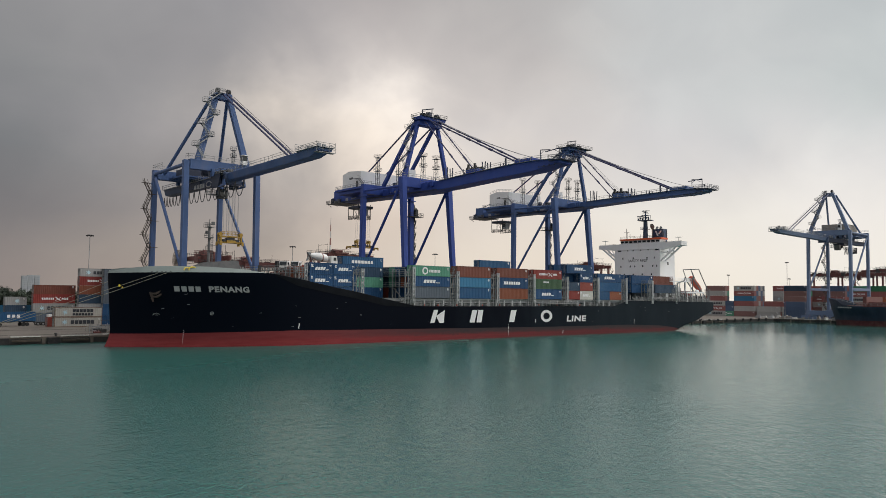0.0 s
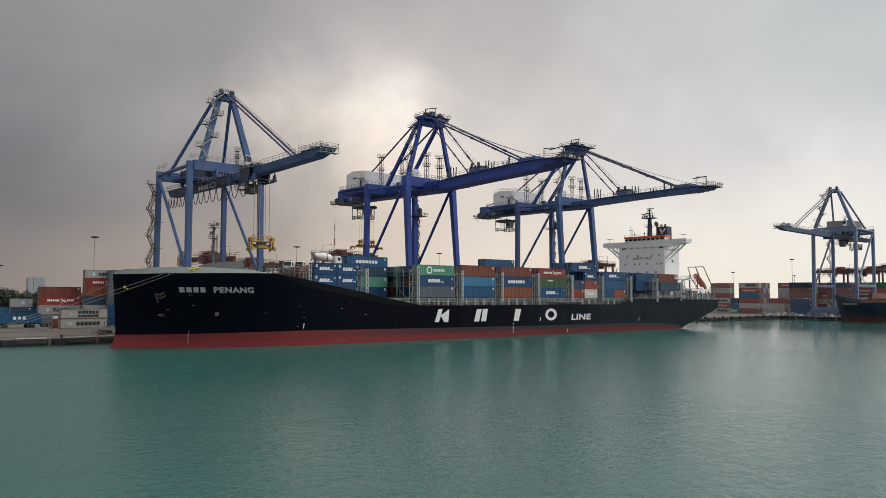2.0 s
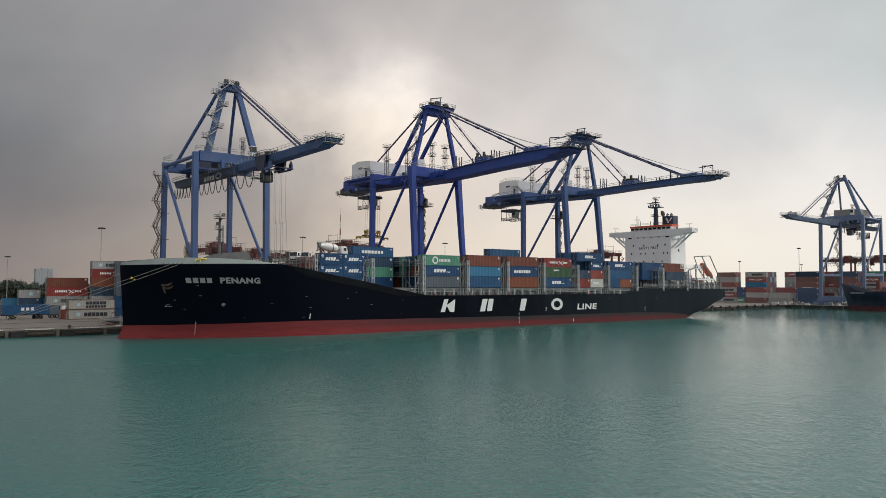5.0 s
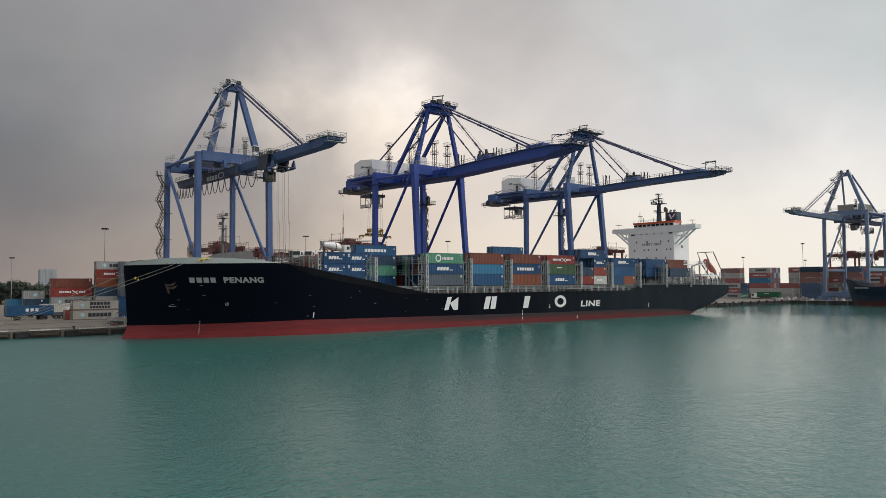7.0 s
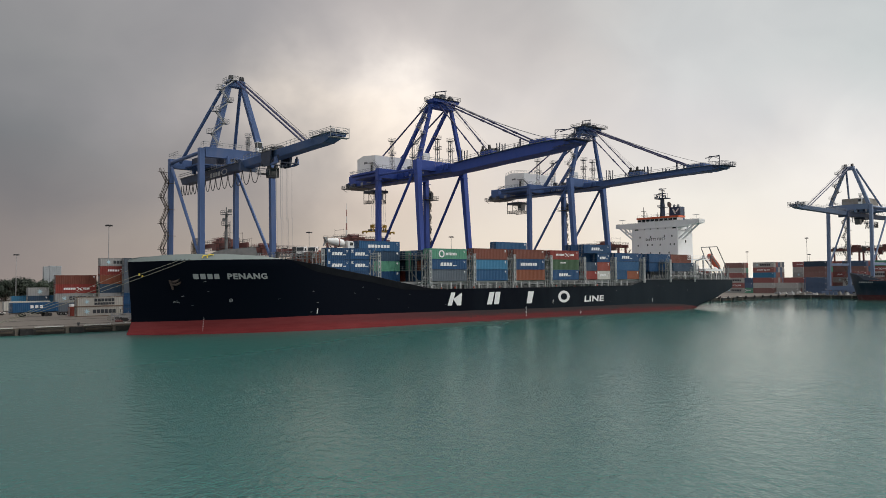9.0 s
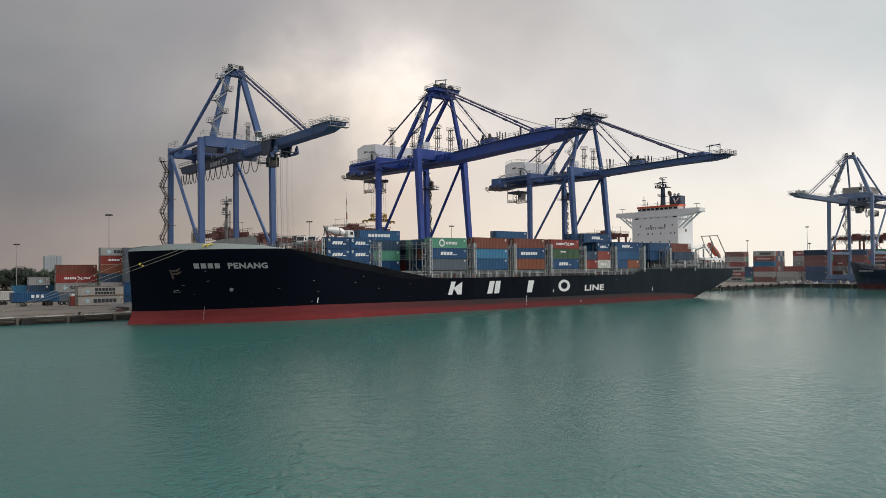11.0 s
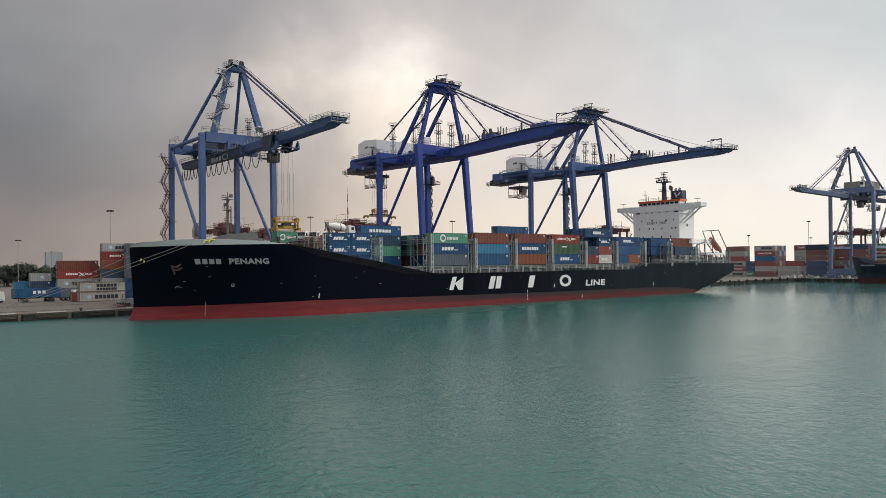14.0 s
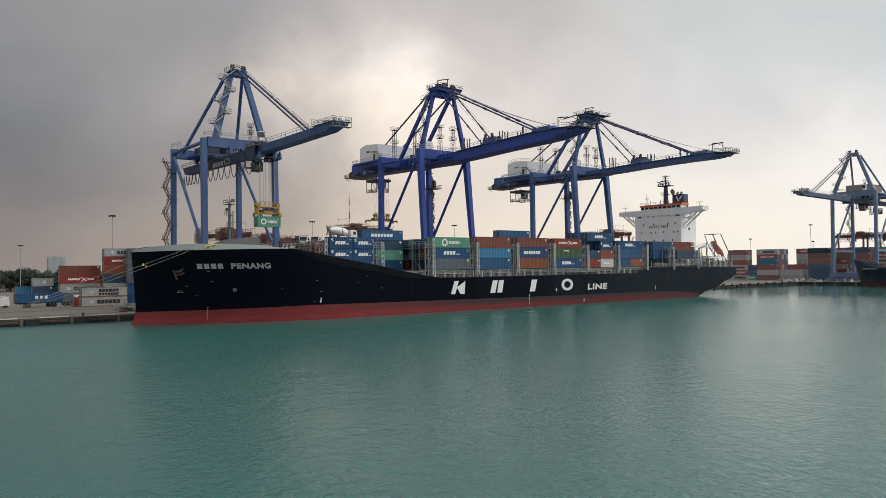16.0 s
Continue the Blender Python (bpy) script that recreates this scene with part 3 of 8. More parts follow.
def quay_edge():
    """Kerb pieces, fenders and the dark recessed face along the quay."""
    face = Geo()
    face.box(-300, BOW_QUAY_X - 0.4, BOW_QUAY_Y - 0.25, BOW_QUAY_Y - 0.02, -0.4, QUAY_Z - 0.35)
    face.box(BOW_QUAY_X + 0.4, DOCK_X - 0.4, QUAY_Y - 0.25, QUAY_Y - 0.02, -0.2, QUAY_Z - 0.12)
    wall = tagged(face.ob("quay_wall", QUAY_FACE), "dark concrete quay wall above the waterline", "quay wall", kind="structure")
    face = Geo()
    face.box(DOCK_X - 0.25, DOCK_X - 0.02, -400, QUAY_Y - 0.4, -0.2, QUAY_Z - 0.12)
    wall2 = tagged(face.ob("quay_wall", QUAY_FACE), "dark concrete quay wall of the side berth", "quay wall", kind="structure")
    kerb = Geo().box(0, 5.6, -0.30, 0.15, 0, 0.18).mesh("kerb", KERB_WHITE)
    fend = Geo().box(-1.2, 1.2, -1.15, -0.1, -1.7, -0.15).mesh("fender", RUBBER)
    timber = Geo().box(0, 5.4, -0.75, -0.35, -0.95, -0.55).mesh("fender_beam", TIMBER)
    arm = Geo().box(-0.3, 0.3, -0.6, -0.05, -1.5, -0.02).mesh("fender_bracket", CONCRETE)
    boll = Geo().tube((0, 0, 0), (0, 0, 0.45), 0.22, 10).tube((0, 0, 0.45), (0, 0, 0.7), 0.36, 10, 0.30).mesh("bollard", STEEL_DARK)
    for i in range(-16, 34):
        x = i * 9.6 + 5
        for me, dx, name, z in ((kerb, 1.2, "kerb", 0.0), (fend, -0.4, "fender", 0.0), (arm, 7.4, "fender_bracket", 0.0), (timber, 1.4, "fender_beam", 0.0)):
            if x + dx > DOCK_X - 8:
                continue
            o = new(name, me)
            o.parent = wall
            o.location = (x + dx, BOW_QUAY_Y if x < BOW_QUAY_X - 6 else QUAY_Y, QUAY_Z + z)
        if i % 2 == 0:
            o = tagged(new("bollard", boll), "dark cast-iron mooring bollard on the quay edge", "bollard", "bollards on the quay")
            o.location = (x + 0.4, (BOW_QUAY_Y if x < BOW_QUAY_X - 6 else QUAY_Y) + 0.9, QUAY_Z)
    for i in range(14):
        y = QUAY_Y - 6 - i * 9.6
        for me, dy, name in ((kerb, 0, "kerb"), (fend, 3, "fender"), (arm, -3, "fender_bracket")):
            o = new(name, me)
            o.parent = wall2
            o.location = (DOCK_X, y + dy, QUAY_Z)
            o.rotation_euler = (0, 0, radians(-90))


quay_edge()

# crane rails
for y in (41.0, 64.0):
    g = Geo()
    g.box(-300, 378, y - 0.06, y + 0.06, QUAY_Z, QUAY_Z + 0.05)
    tagged(g.ob("crane_rail", STEEL_DARK), "worn steel crane rail set in the concrete", "crane rail", kind="structure")

# ---- the container ship ----
BOW, STERN = 49.2, 259.6


def lerp_table(x, table):
    if x <= table[0][0]:
        return table[0][1]
    for (a, u), (b, v) in zip(table[:-1], table[1:]):
        if x <= b:
            return u + (v - u) * (x - a) / (b - a)
    return table[-1][1]


SHEER = ((49.2, 14.75), (60, 15.0), (70, 15.15), (75.7, 15.22), (77.5, 15.0), (83.3, 14.15), (89.0, 13.1), (93.5, 12.3),
         (99.1, 11.4), (106.2, 10.0), (110.8, 9.2), (114.0, 8.6), (116.5, 8.25), (120, 8.12), (196.8, 8.12), (200, 8.9), (204.3, 9.9), (256, 9.55), (262, 9.5))
TURTLE = ((49.2, 15.2), (51.3, 15.72), (54.5, 16.15), (59, 16.28), (64, 16.25), (70.7, 15.9), (75.7, 15.25))
RED_LINE = ((49.2, 2.35), (60, 2.55), (83, 2.95), (118, 2.66), (164, 2.3), (205, 2.25), (222, 1.75), (231, 0.9), (237, -0.3), (262, -0.4))


def counter(x):
    """The height of the hull's bottom where it rises towards the stern."""
    return -0.8 + 6.4 * (x - 234) / 25.6 if x > 224 else -9.0


def half_breadth(x, z):
    u = min(1, max(0, (x - BOW) / 30.0))
    deck = BEAM_Y * (1 - (1 - u) ** 2.3) ** 0.72
    u = min(1, max(0, (x - BOW) / 44.0))
    wl = BEAM_Y * (1 - (1 - u) ** 1.95) ** 0.86
    s = min(1, max(0, z / 14.5)) ** 1.35
    b = wl + (deck - wl) * s
    if x > 224:
        low = counter(x)
        b *= min(1.0, max(0.0, (z - low) / 1.0)) ** 0.4
        if x > 240:
            b *= 1 - 0.10 * ((x - 240) / 22.0) ** 2
    return b


def hull_loft(zs_of, name, mat, parent, nz, label=""):
    xs = [BOW + 0.02 + 46 * (i / 40) ** 1.6 for i in range(41)] + [95.2 + (222 - 95.2) * i / 50 for i in range(1, 51)] + [222 + (STERN - 222) * i / 32 for i in range(1, 33)]
    g = Geo()
    for sgn in (-1, 1):
        vs, fs = [], []
        for x in xs:
            z0, z1 = zs_of(x)
            for k in range(nz + 1):
                z = z0 + (z1 - z0) * k / nz
                stem = (0.18 * max(0.0, 2.9 - z) ** 1.5 - 0.07 * (14.7 - max(z, 2.9))) * max(0.0, 1 - (x - BOW) / 8)      # the stem falls back, then runs forward at the waterline
                vs.append((x - stem, BEAM_Y + sgn * half_breadth(x, z), z))
        w = nz + 1
        for i in range(len(xs) - 1):
            for k in range(nz):
                f = (i * w + k, (i + 1) * w + k, (i + 1) * w + k + 1, i * w + k + 1)
                if max(abs(vs[j][1] - BEAM_Y) for j in f) > 0.02:
                    fs.append(f)
        g.add(vs, fs)
    # transom
    x = xs[-1]
    z0, z1 = zs_of(x)
    vs = []
    for k in range(nz + 1):
        z = z0 + (z1 - z0) * k / nz
        b = half_breadth(x, z)
        vs += [(x, BEAM_Y - b, z), (x, BEAM_Y + b, z)]
    g.add(vs, [(2 * k, 2 * k + 1, 2 * k + 3, 2 * k + 2) for k in range(nz) if vs[2 * k + 3][1] - vs[2 * k + 2][1] > 0.1])
    me = g.mesh(name, mat, True)
    ob = new(name, me)
    ob.parent = parent
    if label:
        ob["label"] = label
    return ob


def on_hull(x, z, off=0.04):
    return (x, BEAM_Y - half_breadth(x, z) - off, z)


ship = thing("container_ship", "black-hulled container ship with red boot topping, moored at the quay", "container ship")
hull = hull_loft(lambda x: (max(lerp_table(x, RED_LINE), counter(x)), lerp_table(x, SHEER)), "hull", HULL_BLACK, ship, 14, "glossy black topsides")
hull_loft(lambda x: (max(-3.0, counter(x)), max(lerp_table(x, RED_LINE), counter(x) + 0.01)), "boot_topping", HULL_RED, ship, 6, "dull red boot topping with a pale scum line")

# sloped grey plating round the forecastle
g = Geo()
xs = [BOW + 0.03 + 27 * (i / 30) ** 1.5 for i in range(31)]
for sgn in (-1, 1):
    vs, fs = [], []
    for x in xs:
        z0, z1 = lerp_table(x, SHEER), max(lerp_table(x, SHEER) + 0.02, lerp_table(x, TURTLE))
        b = half_breadth(x, z0)
        inn = max(0.0, b - 0.9 * (z1 - z0))
        vs += [(x, BEAM_Y + sgn * b, z0), (x + 0.25 * (z1 - z0), BEAM_Y + sgn * inn, z1), (x + 0.25 * (z1 - z0), BEAM_Y + sgn * max(0, inn - 0.5), z1)]
    for i in range(len(xs) - 1):
        for k in range(2):
            fs.append((i * 3 + k, i * 3 + 3 + k, i * 3 + 4 + k, i * 3 + 1 + k))
    g.add(vs, fs)
g.ob("bulwark", FORE_GREY, ship, "pale grey-green sloped bulwark plating", smooth=False)

# decks
def deck(name, x0, x1, z, mat, inset=0.15):
    n = 24
    xs = [x0 + (x1 - x0) * i / n for i in range(n + 1)]
    g = Geo()
    vs = []
    for x in xs:
        b = max(0.05, half_breadth(x, z) - inset)
        vs += [(x, BEAM_Y - b, z), (x, BEAM_Y + b, z)]
    g.add(vs, [(2 * i, 2 * i + 2, 2 * i + 3, 2 * i + 1) for i in range(n)])
    return g.ob(name, mat, ship)


deck("forecastle_deck", 49.6, 76, 14.3, DECK_GREY)
deck("main_deck", 76, 206, 8.0, DECK_GREY)
deck("poop_deck", 206, STERN - 0.1, 9.3, DECK_GREY)
g = Geo()
g.box(75.7, 76.0, 2.0, 2 * BEAM_Y - 2.0, 8.0, 14.3)
g.ob("forecastle_bulkhead", DECK_GREY, ship)

# bulwark plating above a knuckle on the falling sheer, colour lifted for caught light
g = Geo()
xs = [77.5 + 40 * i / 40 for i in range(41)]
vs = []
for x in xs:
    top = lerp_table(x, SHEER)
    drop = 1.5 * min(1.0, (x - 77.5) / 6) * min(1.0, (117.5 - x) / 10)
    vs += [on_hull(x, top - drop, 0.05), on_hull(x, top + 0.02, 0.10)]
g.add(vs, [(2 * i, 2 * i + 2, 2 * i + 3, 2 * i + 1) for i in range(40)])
g.ob("bulwark", HULL_EDGE, ship, "black bulwark plating along the sheer, lightened for the light it catches")

# gunwale strip
g = Geo()
xs = [76 + (STERN - 76.4) * i / 124 for i in range(125)]
g.path([(x, BEAM_Y - half_breadth(x, lerp_table(x, SHEER)) + 0.05, lerp_table(x, SHEER)) for x in xs], 0.12, 5)
g.ob("gunwale", HULL_BLACK, ship)

PITCH, FIRST = 14.61, 127.54        # the aft ends of the forty-foot bays
BAY_AFT = {i: FIRST + PITCH * (i - 3) for i in range(1, 11)}
HATCH_Z = 10.17

for i in range(1, 11):
    x1 = BAY_AFT[i]
    g = Geo()
    w = 1.2 if i > 2 else 2.2
    g.box(x1 - 12.3, x1 + 0.1, w + 1.4, 2 * BEAM_Y - w - 1.4, 8.0, 9.35)
    g.box(x1 - 12.35, x1 + 0.15, w - 0.6, 2 * BEAM_Y - w + 0.6, 9.4, HATCH_Z - 0.12)
    for k in range(5):
        xx = x1 - 12.1 + k * 3.0
        y_in = max(0.35, BEAM_Y - half_breadth(xx, 8.0) + 0.5)
        g.box(xx - 0.12, xx + 0.12, y_in, max(y_in + 0.3, w + 1.4), 8.0, 9.4)
    for xx in (x1 - 12.1, x1 - 6.2, x1 - 5.9, x1 - 0.1):
        for yy in (0.35, 2.6) if i > 2 else (9.4, 11.0):
            g.box(xx - 0.1, xx + 0.1, yy - 0.1, yy + 0.1, HATCH_Z - 0.12, HATCH_Z)
    g.ob("hatch_cover", DECK_GREY, ship)


def lashing_bridge(x, top, y0):
    """A steel frame across the deck between two bays: ladder-like outer towers, walkways, cross bars."""
    # pale ladder-like frame at the ship's side, with slots
    for ya in (y0 - 0.65, 2 * BEAM_Y - y0 + 0.3):
        g = Geo()
        x0, x1 = x + 1.0, x + 1.75
        for xx in (x0, x1 - 0.17):
            g.box(xx, xx + 0.17, ya, ya + 0.35, 9.0, top)
        z = 9.6
        while z < top - 0.2:
            g.box(x0 + 0.17, x1 - 0.17, ya + 0.03, ya + 0.32, z, z + 0.38)
            z += 1.3
        g.ob("lashing_tower", FRAME_PALE, bridge_root)
    g = Geo()
    for xx, yy in ((x - 1.0, y0 - 0.1), (x - 0.1, y0 - 0.1), (x + 0.7, y0 - 0.1), (x - 1.0, y0 + 2.3), (x + 0.8, y0 + 2.3)):
        g.box(xx - 0.09, xx + 0.09, yy - 0.09, yy + 0.09, 8.0, top - 0.7)
    for z in (10.4, 13.0, 15.7):
        if z < top - 0.8:
            g.box(x - 1.05, x + 1.75, y0 - 0.3, y0 + 2.3, z - 0.1, z)
            g.rail([(x - 1.05, y0 - 0.3, z), (x + 1.7, y0 - 0.3, z)], 1.05, 0.045, 0.7, 3)
            g.tube((x - 0.9, y0 - 0.2, z), (x + 0.6, y0 - 0.2, z + 2.4), 0.06, 5)
    g.ob("side_tower", DECK_GREY, bridge_root)
    n = 6
    for k in range(1, n):
        g = Geo()
        y = y0 + (2 * BEAM_Y - 2 * y0) * k / n
        g.box(x - 0.6, x - 0.35, y - 0.15, y + 0.15, 8.0, top - 0.6)
        g.box(x + 0.35, x + 0.6, y - 0.15, y + 0.15, 8.0, top - 0.6)
        g.ob("lashing_post", DECK_GREY, bridge_root)
    for z in (13.0, 15.7, top - 1.2):
        if z < top - 0.5:
            g = Geo()
            g.box(x - 0.65, x + 0.65, y0 + 0.7, 2 * BEAM_Y - y0 - 0.7, z - 0.12, z)
            g.rail([(x - 0.62, y0 + 0.7, z), (x - 0.62, 2 * BEAM_Y - y0 - 0.7, z)], 1.0, 0.04, 2.4)
            g.ob("walkway", DECK_GREY, bridge_root)
    for k in range(n):
        ya, yb = y0 + (2 * BEAM_Y - 2 * y0) * k / n, y0 + (2 * BEAM_Y - 2 * y0) * (k + 1) / n
        if k % 2 == 0:
            g = Geo()
            g.beam((x, ya, 8.2), (x, yb, 12.6), 0.16, 0.16)
            g.ob("brace", DECK_GREY, bridge_root)


for i, top, y0 in ((0, 17.6, 2.2), (1, 17.0, 1.2), (2, 17.9, 0.3), (3, 17.2, 0.3), (4, 17.2, 0.3), (5, 17.2, 0.3), (6, 16.9, 0.3), (7, 17.0, 0.3), (8, 17.2, 0.3), (9, 16.6, 0.3), (10, 15.6, 0.5)):
    x = (BAY_AFT[i] if i else BAY_AFT[1] - PITCH) + 1.21
    bridge_root = new("lashing_bridge")
    bridge_root.parent = ship
    lashing_bridge(x, top, y0)

# side rail and pipes along the main deck edge
g = Geo()
g.rail([(117, 0.2, 8.1), (196, 0.2, 8.1)], 1.05, 0.03, 2.4, 2)
g.ob("side_rail", DECK_GREY, ship)
g = Geo()
g.beam((112, 0.75, 9.95), (200, 0.75, 9.95), 0.5, 0.22)
g.beam((112, 0.5, 9.2), (200, 0.5, 9.2), 0.12, 0.12)
g.ob("coaming_beam", FRAME_PALE, ship)
random.seed(40)
for i in range(27):
    x = 113.0 + i * 3.15
    g = Geo()
    g.box(x, x + 0.42, 0.4, 1.1, 8.0, 9.84)
    g.beam((x + 0.2, 0.5, 8.1), (x + 0.2, 1.8, 9.8), 0.16, 0.2)
    g.ob("coaming_stay", FRAME_PALE, ship)
    if random.random() < 0.7:
        x += random.uniform(0.7, 1.6)
        Geo().box(x, x + random.uniform(0.5, 1.3), 1.0, 1.7, 8.0, 8.0 + random.uniform(0.7, 1.7)).ob("deck_locker", random.choice((DECK_GREY, FRAME_PALE, STEEL_DARK)), ship)
    if random.random() < 0.35:
        Geo().box(x, x + 0.25, 0.35, 0.6, 8.3, 8.75).ob("lifebuoy_box", ORANGE, ship)
g = Geo()
for z in (8.45, 8.75):
    g.tube((112, 1.25, z), (200, 1.25, z), 0.1, 6)
g.ob("deck_pipe", DECK_GREY, ship)
g = Geo()
g.rail([(207, 0.4, 10.0), (236, 0.4, 10.0)], 1.1, 0.05, 1.5, 3)
g.ob("side_rail", DECK_GREY, ship)
for xa, xb in ((163.5, 178.5), (218, 234.5)):
    g = Geo()
    z = 9.0 if xa < 200 else 10.7
    g.beam((xa, -0.25, z), (xb, -0.25, z), 0.9, 0.12)
    g.beam((xa, -0.65, z + 0.5), (xb, -0.65, z + 0.5), 0.06, 0.06)
    g.beam((xa, 0.15, z + 0.5), (xb, 0.15, z + 0.5), 0.06, 0.06)
    n = int((xb - xa) / 0.8)
    for k in range(n + 1):
        x = xa + (xb - xa) * k / n
        g.box(x - 0.04, x + 0.04, -0.68, -0.6, z, z + 0.5)
        g.box(x - 0.04, x + 0.04, 0.1, 0.18, z, z + 0.5)
    g.ob("accommodation_ladder", GALV, ship, "stowed grey aluminium gangway")

# deck house with bridge wings
SX, SY0, SY1, STOP = 235.2, 8.2, 27.8, 30.7
g = Geo()
g.box(SX, SX + 9.5, SY0, SY1, 9.6, STOP)
superstructure = g.ob("deck_house", SHIP_WHITE, ship, "white painted deck house", bevel=0.08)
g = Geo()
g.prism([(-0.6, 31.0), (-0.6, 29.6), (7.2, 28.6), (2 * BEAM_Y - 7.2, 28.6), (2 * BEAM_Y, 29.3), (2 * BEAM_Y, 30.8)], SX - 0.3, SX + 3.4, "x")
g.ob("bridge_wing", SHIP_WHITE, superstructure)
for s in (0, 1):
    g = Geo()

    def my(y):
        return 2 * BEAM_Y - y if s else y
    for xx in (SX + 0.2, SX + 2.8):
        g.beam((xx, my(1.2), 29.6), (xx, my(7.9), 24.3), 0.45, 0.5)
        g.beam((xx, my(4.0), 29.2), (xx, my(4.6), 26.8), 0.3, 0.3)
        g.beam((xx, my(4.6), 26.8), (xx, my(7.9), 27.6), 0.3, 0.3)
    g.ob("wing_bracket", SHIP_WHITE, superstructure)
g = Geo()
g.box(SX + 0.4, SX + 4.0, SY0 + 0.2, SY1 - 2.6, 30.7, 32.1)
wheelhouse = g.ob("wheelhouse", SHIP_WHITE, superstructure)
g = Geo()
g.box(SX - 0.2, SX + 4.2, SY0 - 0.6, SY1 - 2.4, 32.1, 32.75)
g.ob("wheelhouse_roof_band", ORANGE_TRIM, wheelhouse, "orange-red fascia above the bridge windows")
win = Geo().box(-0.03, 0.05, -0.74, 0.74, -0.36, 0.36).mesh("bridge_window", GLASS)
for k in range(9):
    o = new("bridge_window", win)
    o.parent = wheelhouse
    o.location = (SX + 0.36, SY0 + 1.2 + k * 1.9, 31.6)
port = Geo().box(-0.04, 0.05, -0.23, 0.23, -0.32, 0.32).mesh("window", GLASS)
rows_w = ((28.5, (22.0, 19.5, 16.3, 13.1)), (25.5, (24.1, 19.5, 13.6, 10.5)), (22.5, (25.0, 20.8, 18.9, 15.4, 11.2, 9.6)), (19.5, (23.5, 19.6, 15.7, 11.8)))
for z, ys in rows_w:
    for y in ys:
        o = new("window", port)
        o.parent = superstructure
        o.location = (SX, y, z)
for y in (9.5, 25.6):
    o = new("window", Geo().box(-0.04, 0.05, -0.8, 0.8, -0.5, 0.5).mesh("window", GLASS))
    o.parent = superstructure
    o.location = (SX, y, 28.6)
for z in (27.5, 23.5):
    o = new("window", Geo().box(-0.4, 0.4, -0.04, 0.05, -0.5, 0.5).mesh("window", GLASS))
    o.parent = superstructure
    o.location = (SX + 5.0, SY0, z)
vs, fs = letters("SAFETY FIRST", 1.75, 0.03)
w = max(v[0] for v in vs)
g = Geo()
g.add([(SX - 0.03, 21.7 - u * 8.4 / w, 24.1 + v * 0.75) for u, v in vs], fs)
g.ob("lettering", LETTER_DARK, superstructure, "dark painted words on the white front")
# lower decks aft of and around the house
g = Geo()
g.box(SX + 0.5, SX + 14, 6.5, 2 * BEAM_Y - 6.5, 9.6, 12.4)
g.box(SX + 1.5, SX + 12, 7.5, 2 * BEAM_Y - 7.5, 12.4, 15.2)
g.box(SX + 9.5, SX + 13.5, 11.0, 24.0, 15.2, 31.0)
g.ob("deck_house_base", SHIP_WHITE, superstructure)
g = Geo()
g.box(SX + 5.6, SX + 8.6, 10.6, 15.0, 31.0, 36.4)
funnel = g.ob("funnel", FUNNEL_BLUE, superstructure, "dark blue funnel with a white emblem", bevel=0.1)
g = Geo()
for y in (14.0, 12.4):
    g.path([(SX + 7.0, y, 36.4), (SX + 7.0, y, 36.9), (SX + 7.2, y - 0.3, 37.3)], 0.42, 10)
g.ob("exhaust_pipe", GALV, funnel)
g = Geo()
g.tube((SX + 4.6, 14.4, 32.7), (SX + 4.6, 14.4, 36.2), 0.15, 6)
g.tube((SX + 4.3, 14.2, 37.2), (SX + 4.9, 14.0, 37.4), 1.15, 14, 0.5)
g.ob("satellite_dish", CONCRETE_PALE, superstructure, "tan satellite dish beside the funnel")
g = Geo()
g.add([(SX + 5.57, 13.9, 35.7), (SX + 5.57, 13.2, 35.7), (SX + 5.57, 12.3, 33.8), (SX + 5.57, 13.0, 33.8)], [(0, 1, 2, 3)])
g.add([(SX + 5.57, 11.6, 35.7), (SX + 5.57, 10.9, 35.7), (SX + 5.57, 11.9, 34.5), (SX + 5.57, 12.6, 34.5)], [(0, 1, 2, 3)])
g.ob("emblem", LETTER_WHITE, funnel)
# radar mast
g = Geo()
mx, my0 = SX + 3.0, 16.2
g.tube((mx, my0, 32.7), (mx, my0, 39.5), 0.95, 12, 0.7)
g.box(mx - 1.6, mx + 1.6, my0 - 2.4, my0 + 2.4, 39.4, 39.65)
g.tube((mx, my0, 39.6), (mx, my0, 43.2), 0.3, 8, 0.15)
g.box(mx - 0.7, mx + 0.7, my0 - 1.3, my0 + 1.3, 41.3, 41.45)
g.tube((mx - 0.8, my0 + 1.9, 39.6), (mx - 0.8, my0 + 1.9, 41.0), 0.1, 6)
g.beam((mx - 0.8, my0 + 0.6, 41.1), (mx - 0.8, my0 + 3.0, 41.1), 0.3, 0.25)
g.beam((mx, my0 - 1.3, 42.1), (mx, my0 + 1.3, 42.1), 0.08, 0.08)
for dy in (-2.2, -1.2, 1.2, 2.2):
    g.tube((mx, my0 + dy, 39.6), (mx, my0 + dy, 40.8 + abs(dy) * 0.3), 0.05, 5)
g.rail([(mx - 1.5, my0 - 2.3, 39.65), (mx - 1.5, my0 + 2.3, 39.65)], 0.9, 0.04, 1.2)
g.ob("radar_mast", FUNNEL_BLUE, superstructure, "dark blue radar mast with scanners and aerials")
g = Geo()
for y, h in ((24.5, 4.2), (24.0, 2.5), (23.0, 2.0), (18.5, 1.8), (8.6, 1.8), (7.4, 2.4)):
    g.tube((SX + 3, y, 32.7), (SX + 3, y, 32.8 + h), 0.09, 6)
g.box(SX + 2.5, SX + 3.5, 23.6, 25.2, 35.4, 35.5)
g.rail([(SX, SY0, 32.8), (SX, SY1 - 2.6, 32.8)], 0.8, 0.035, 2.0)
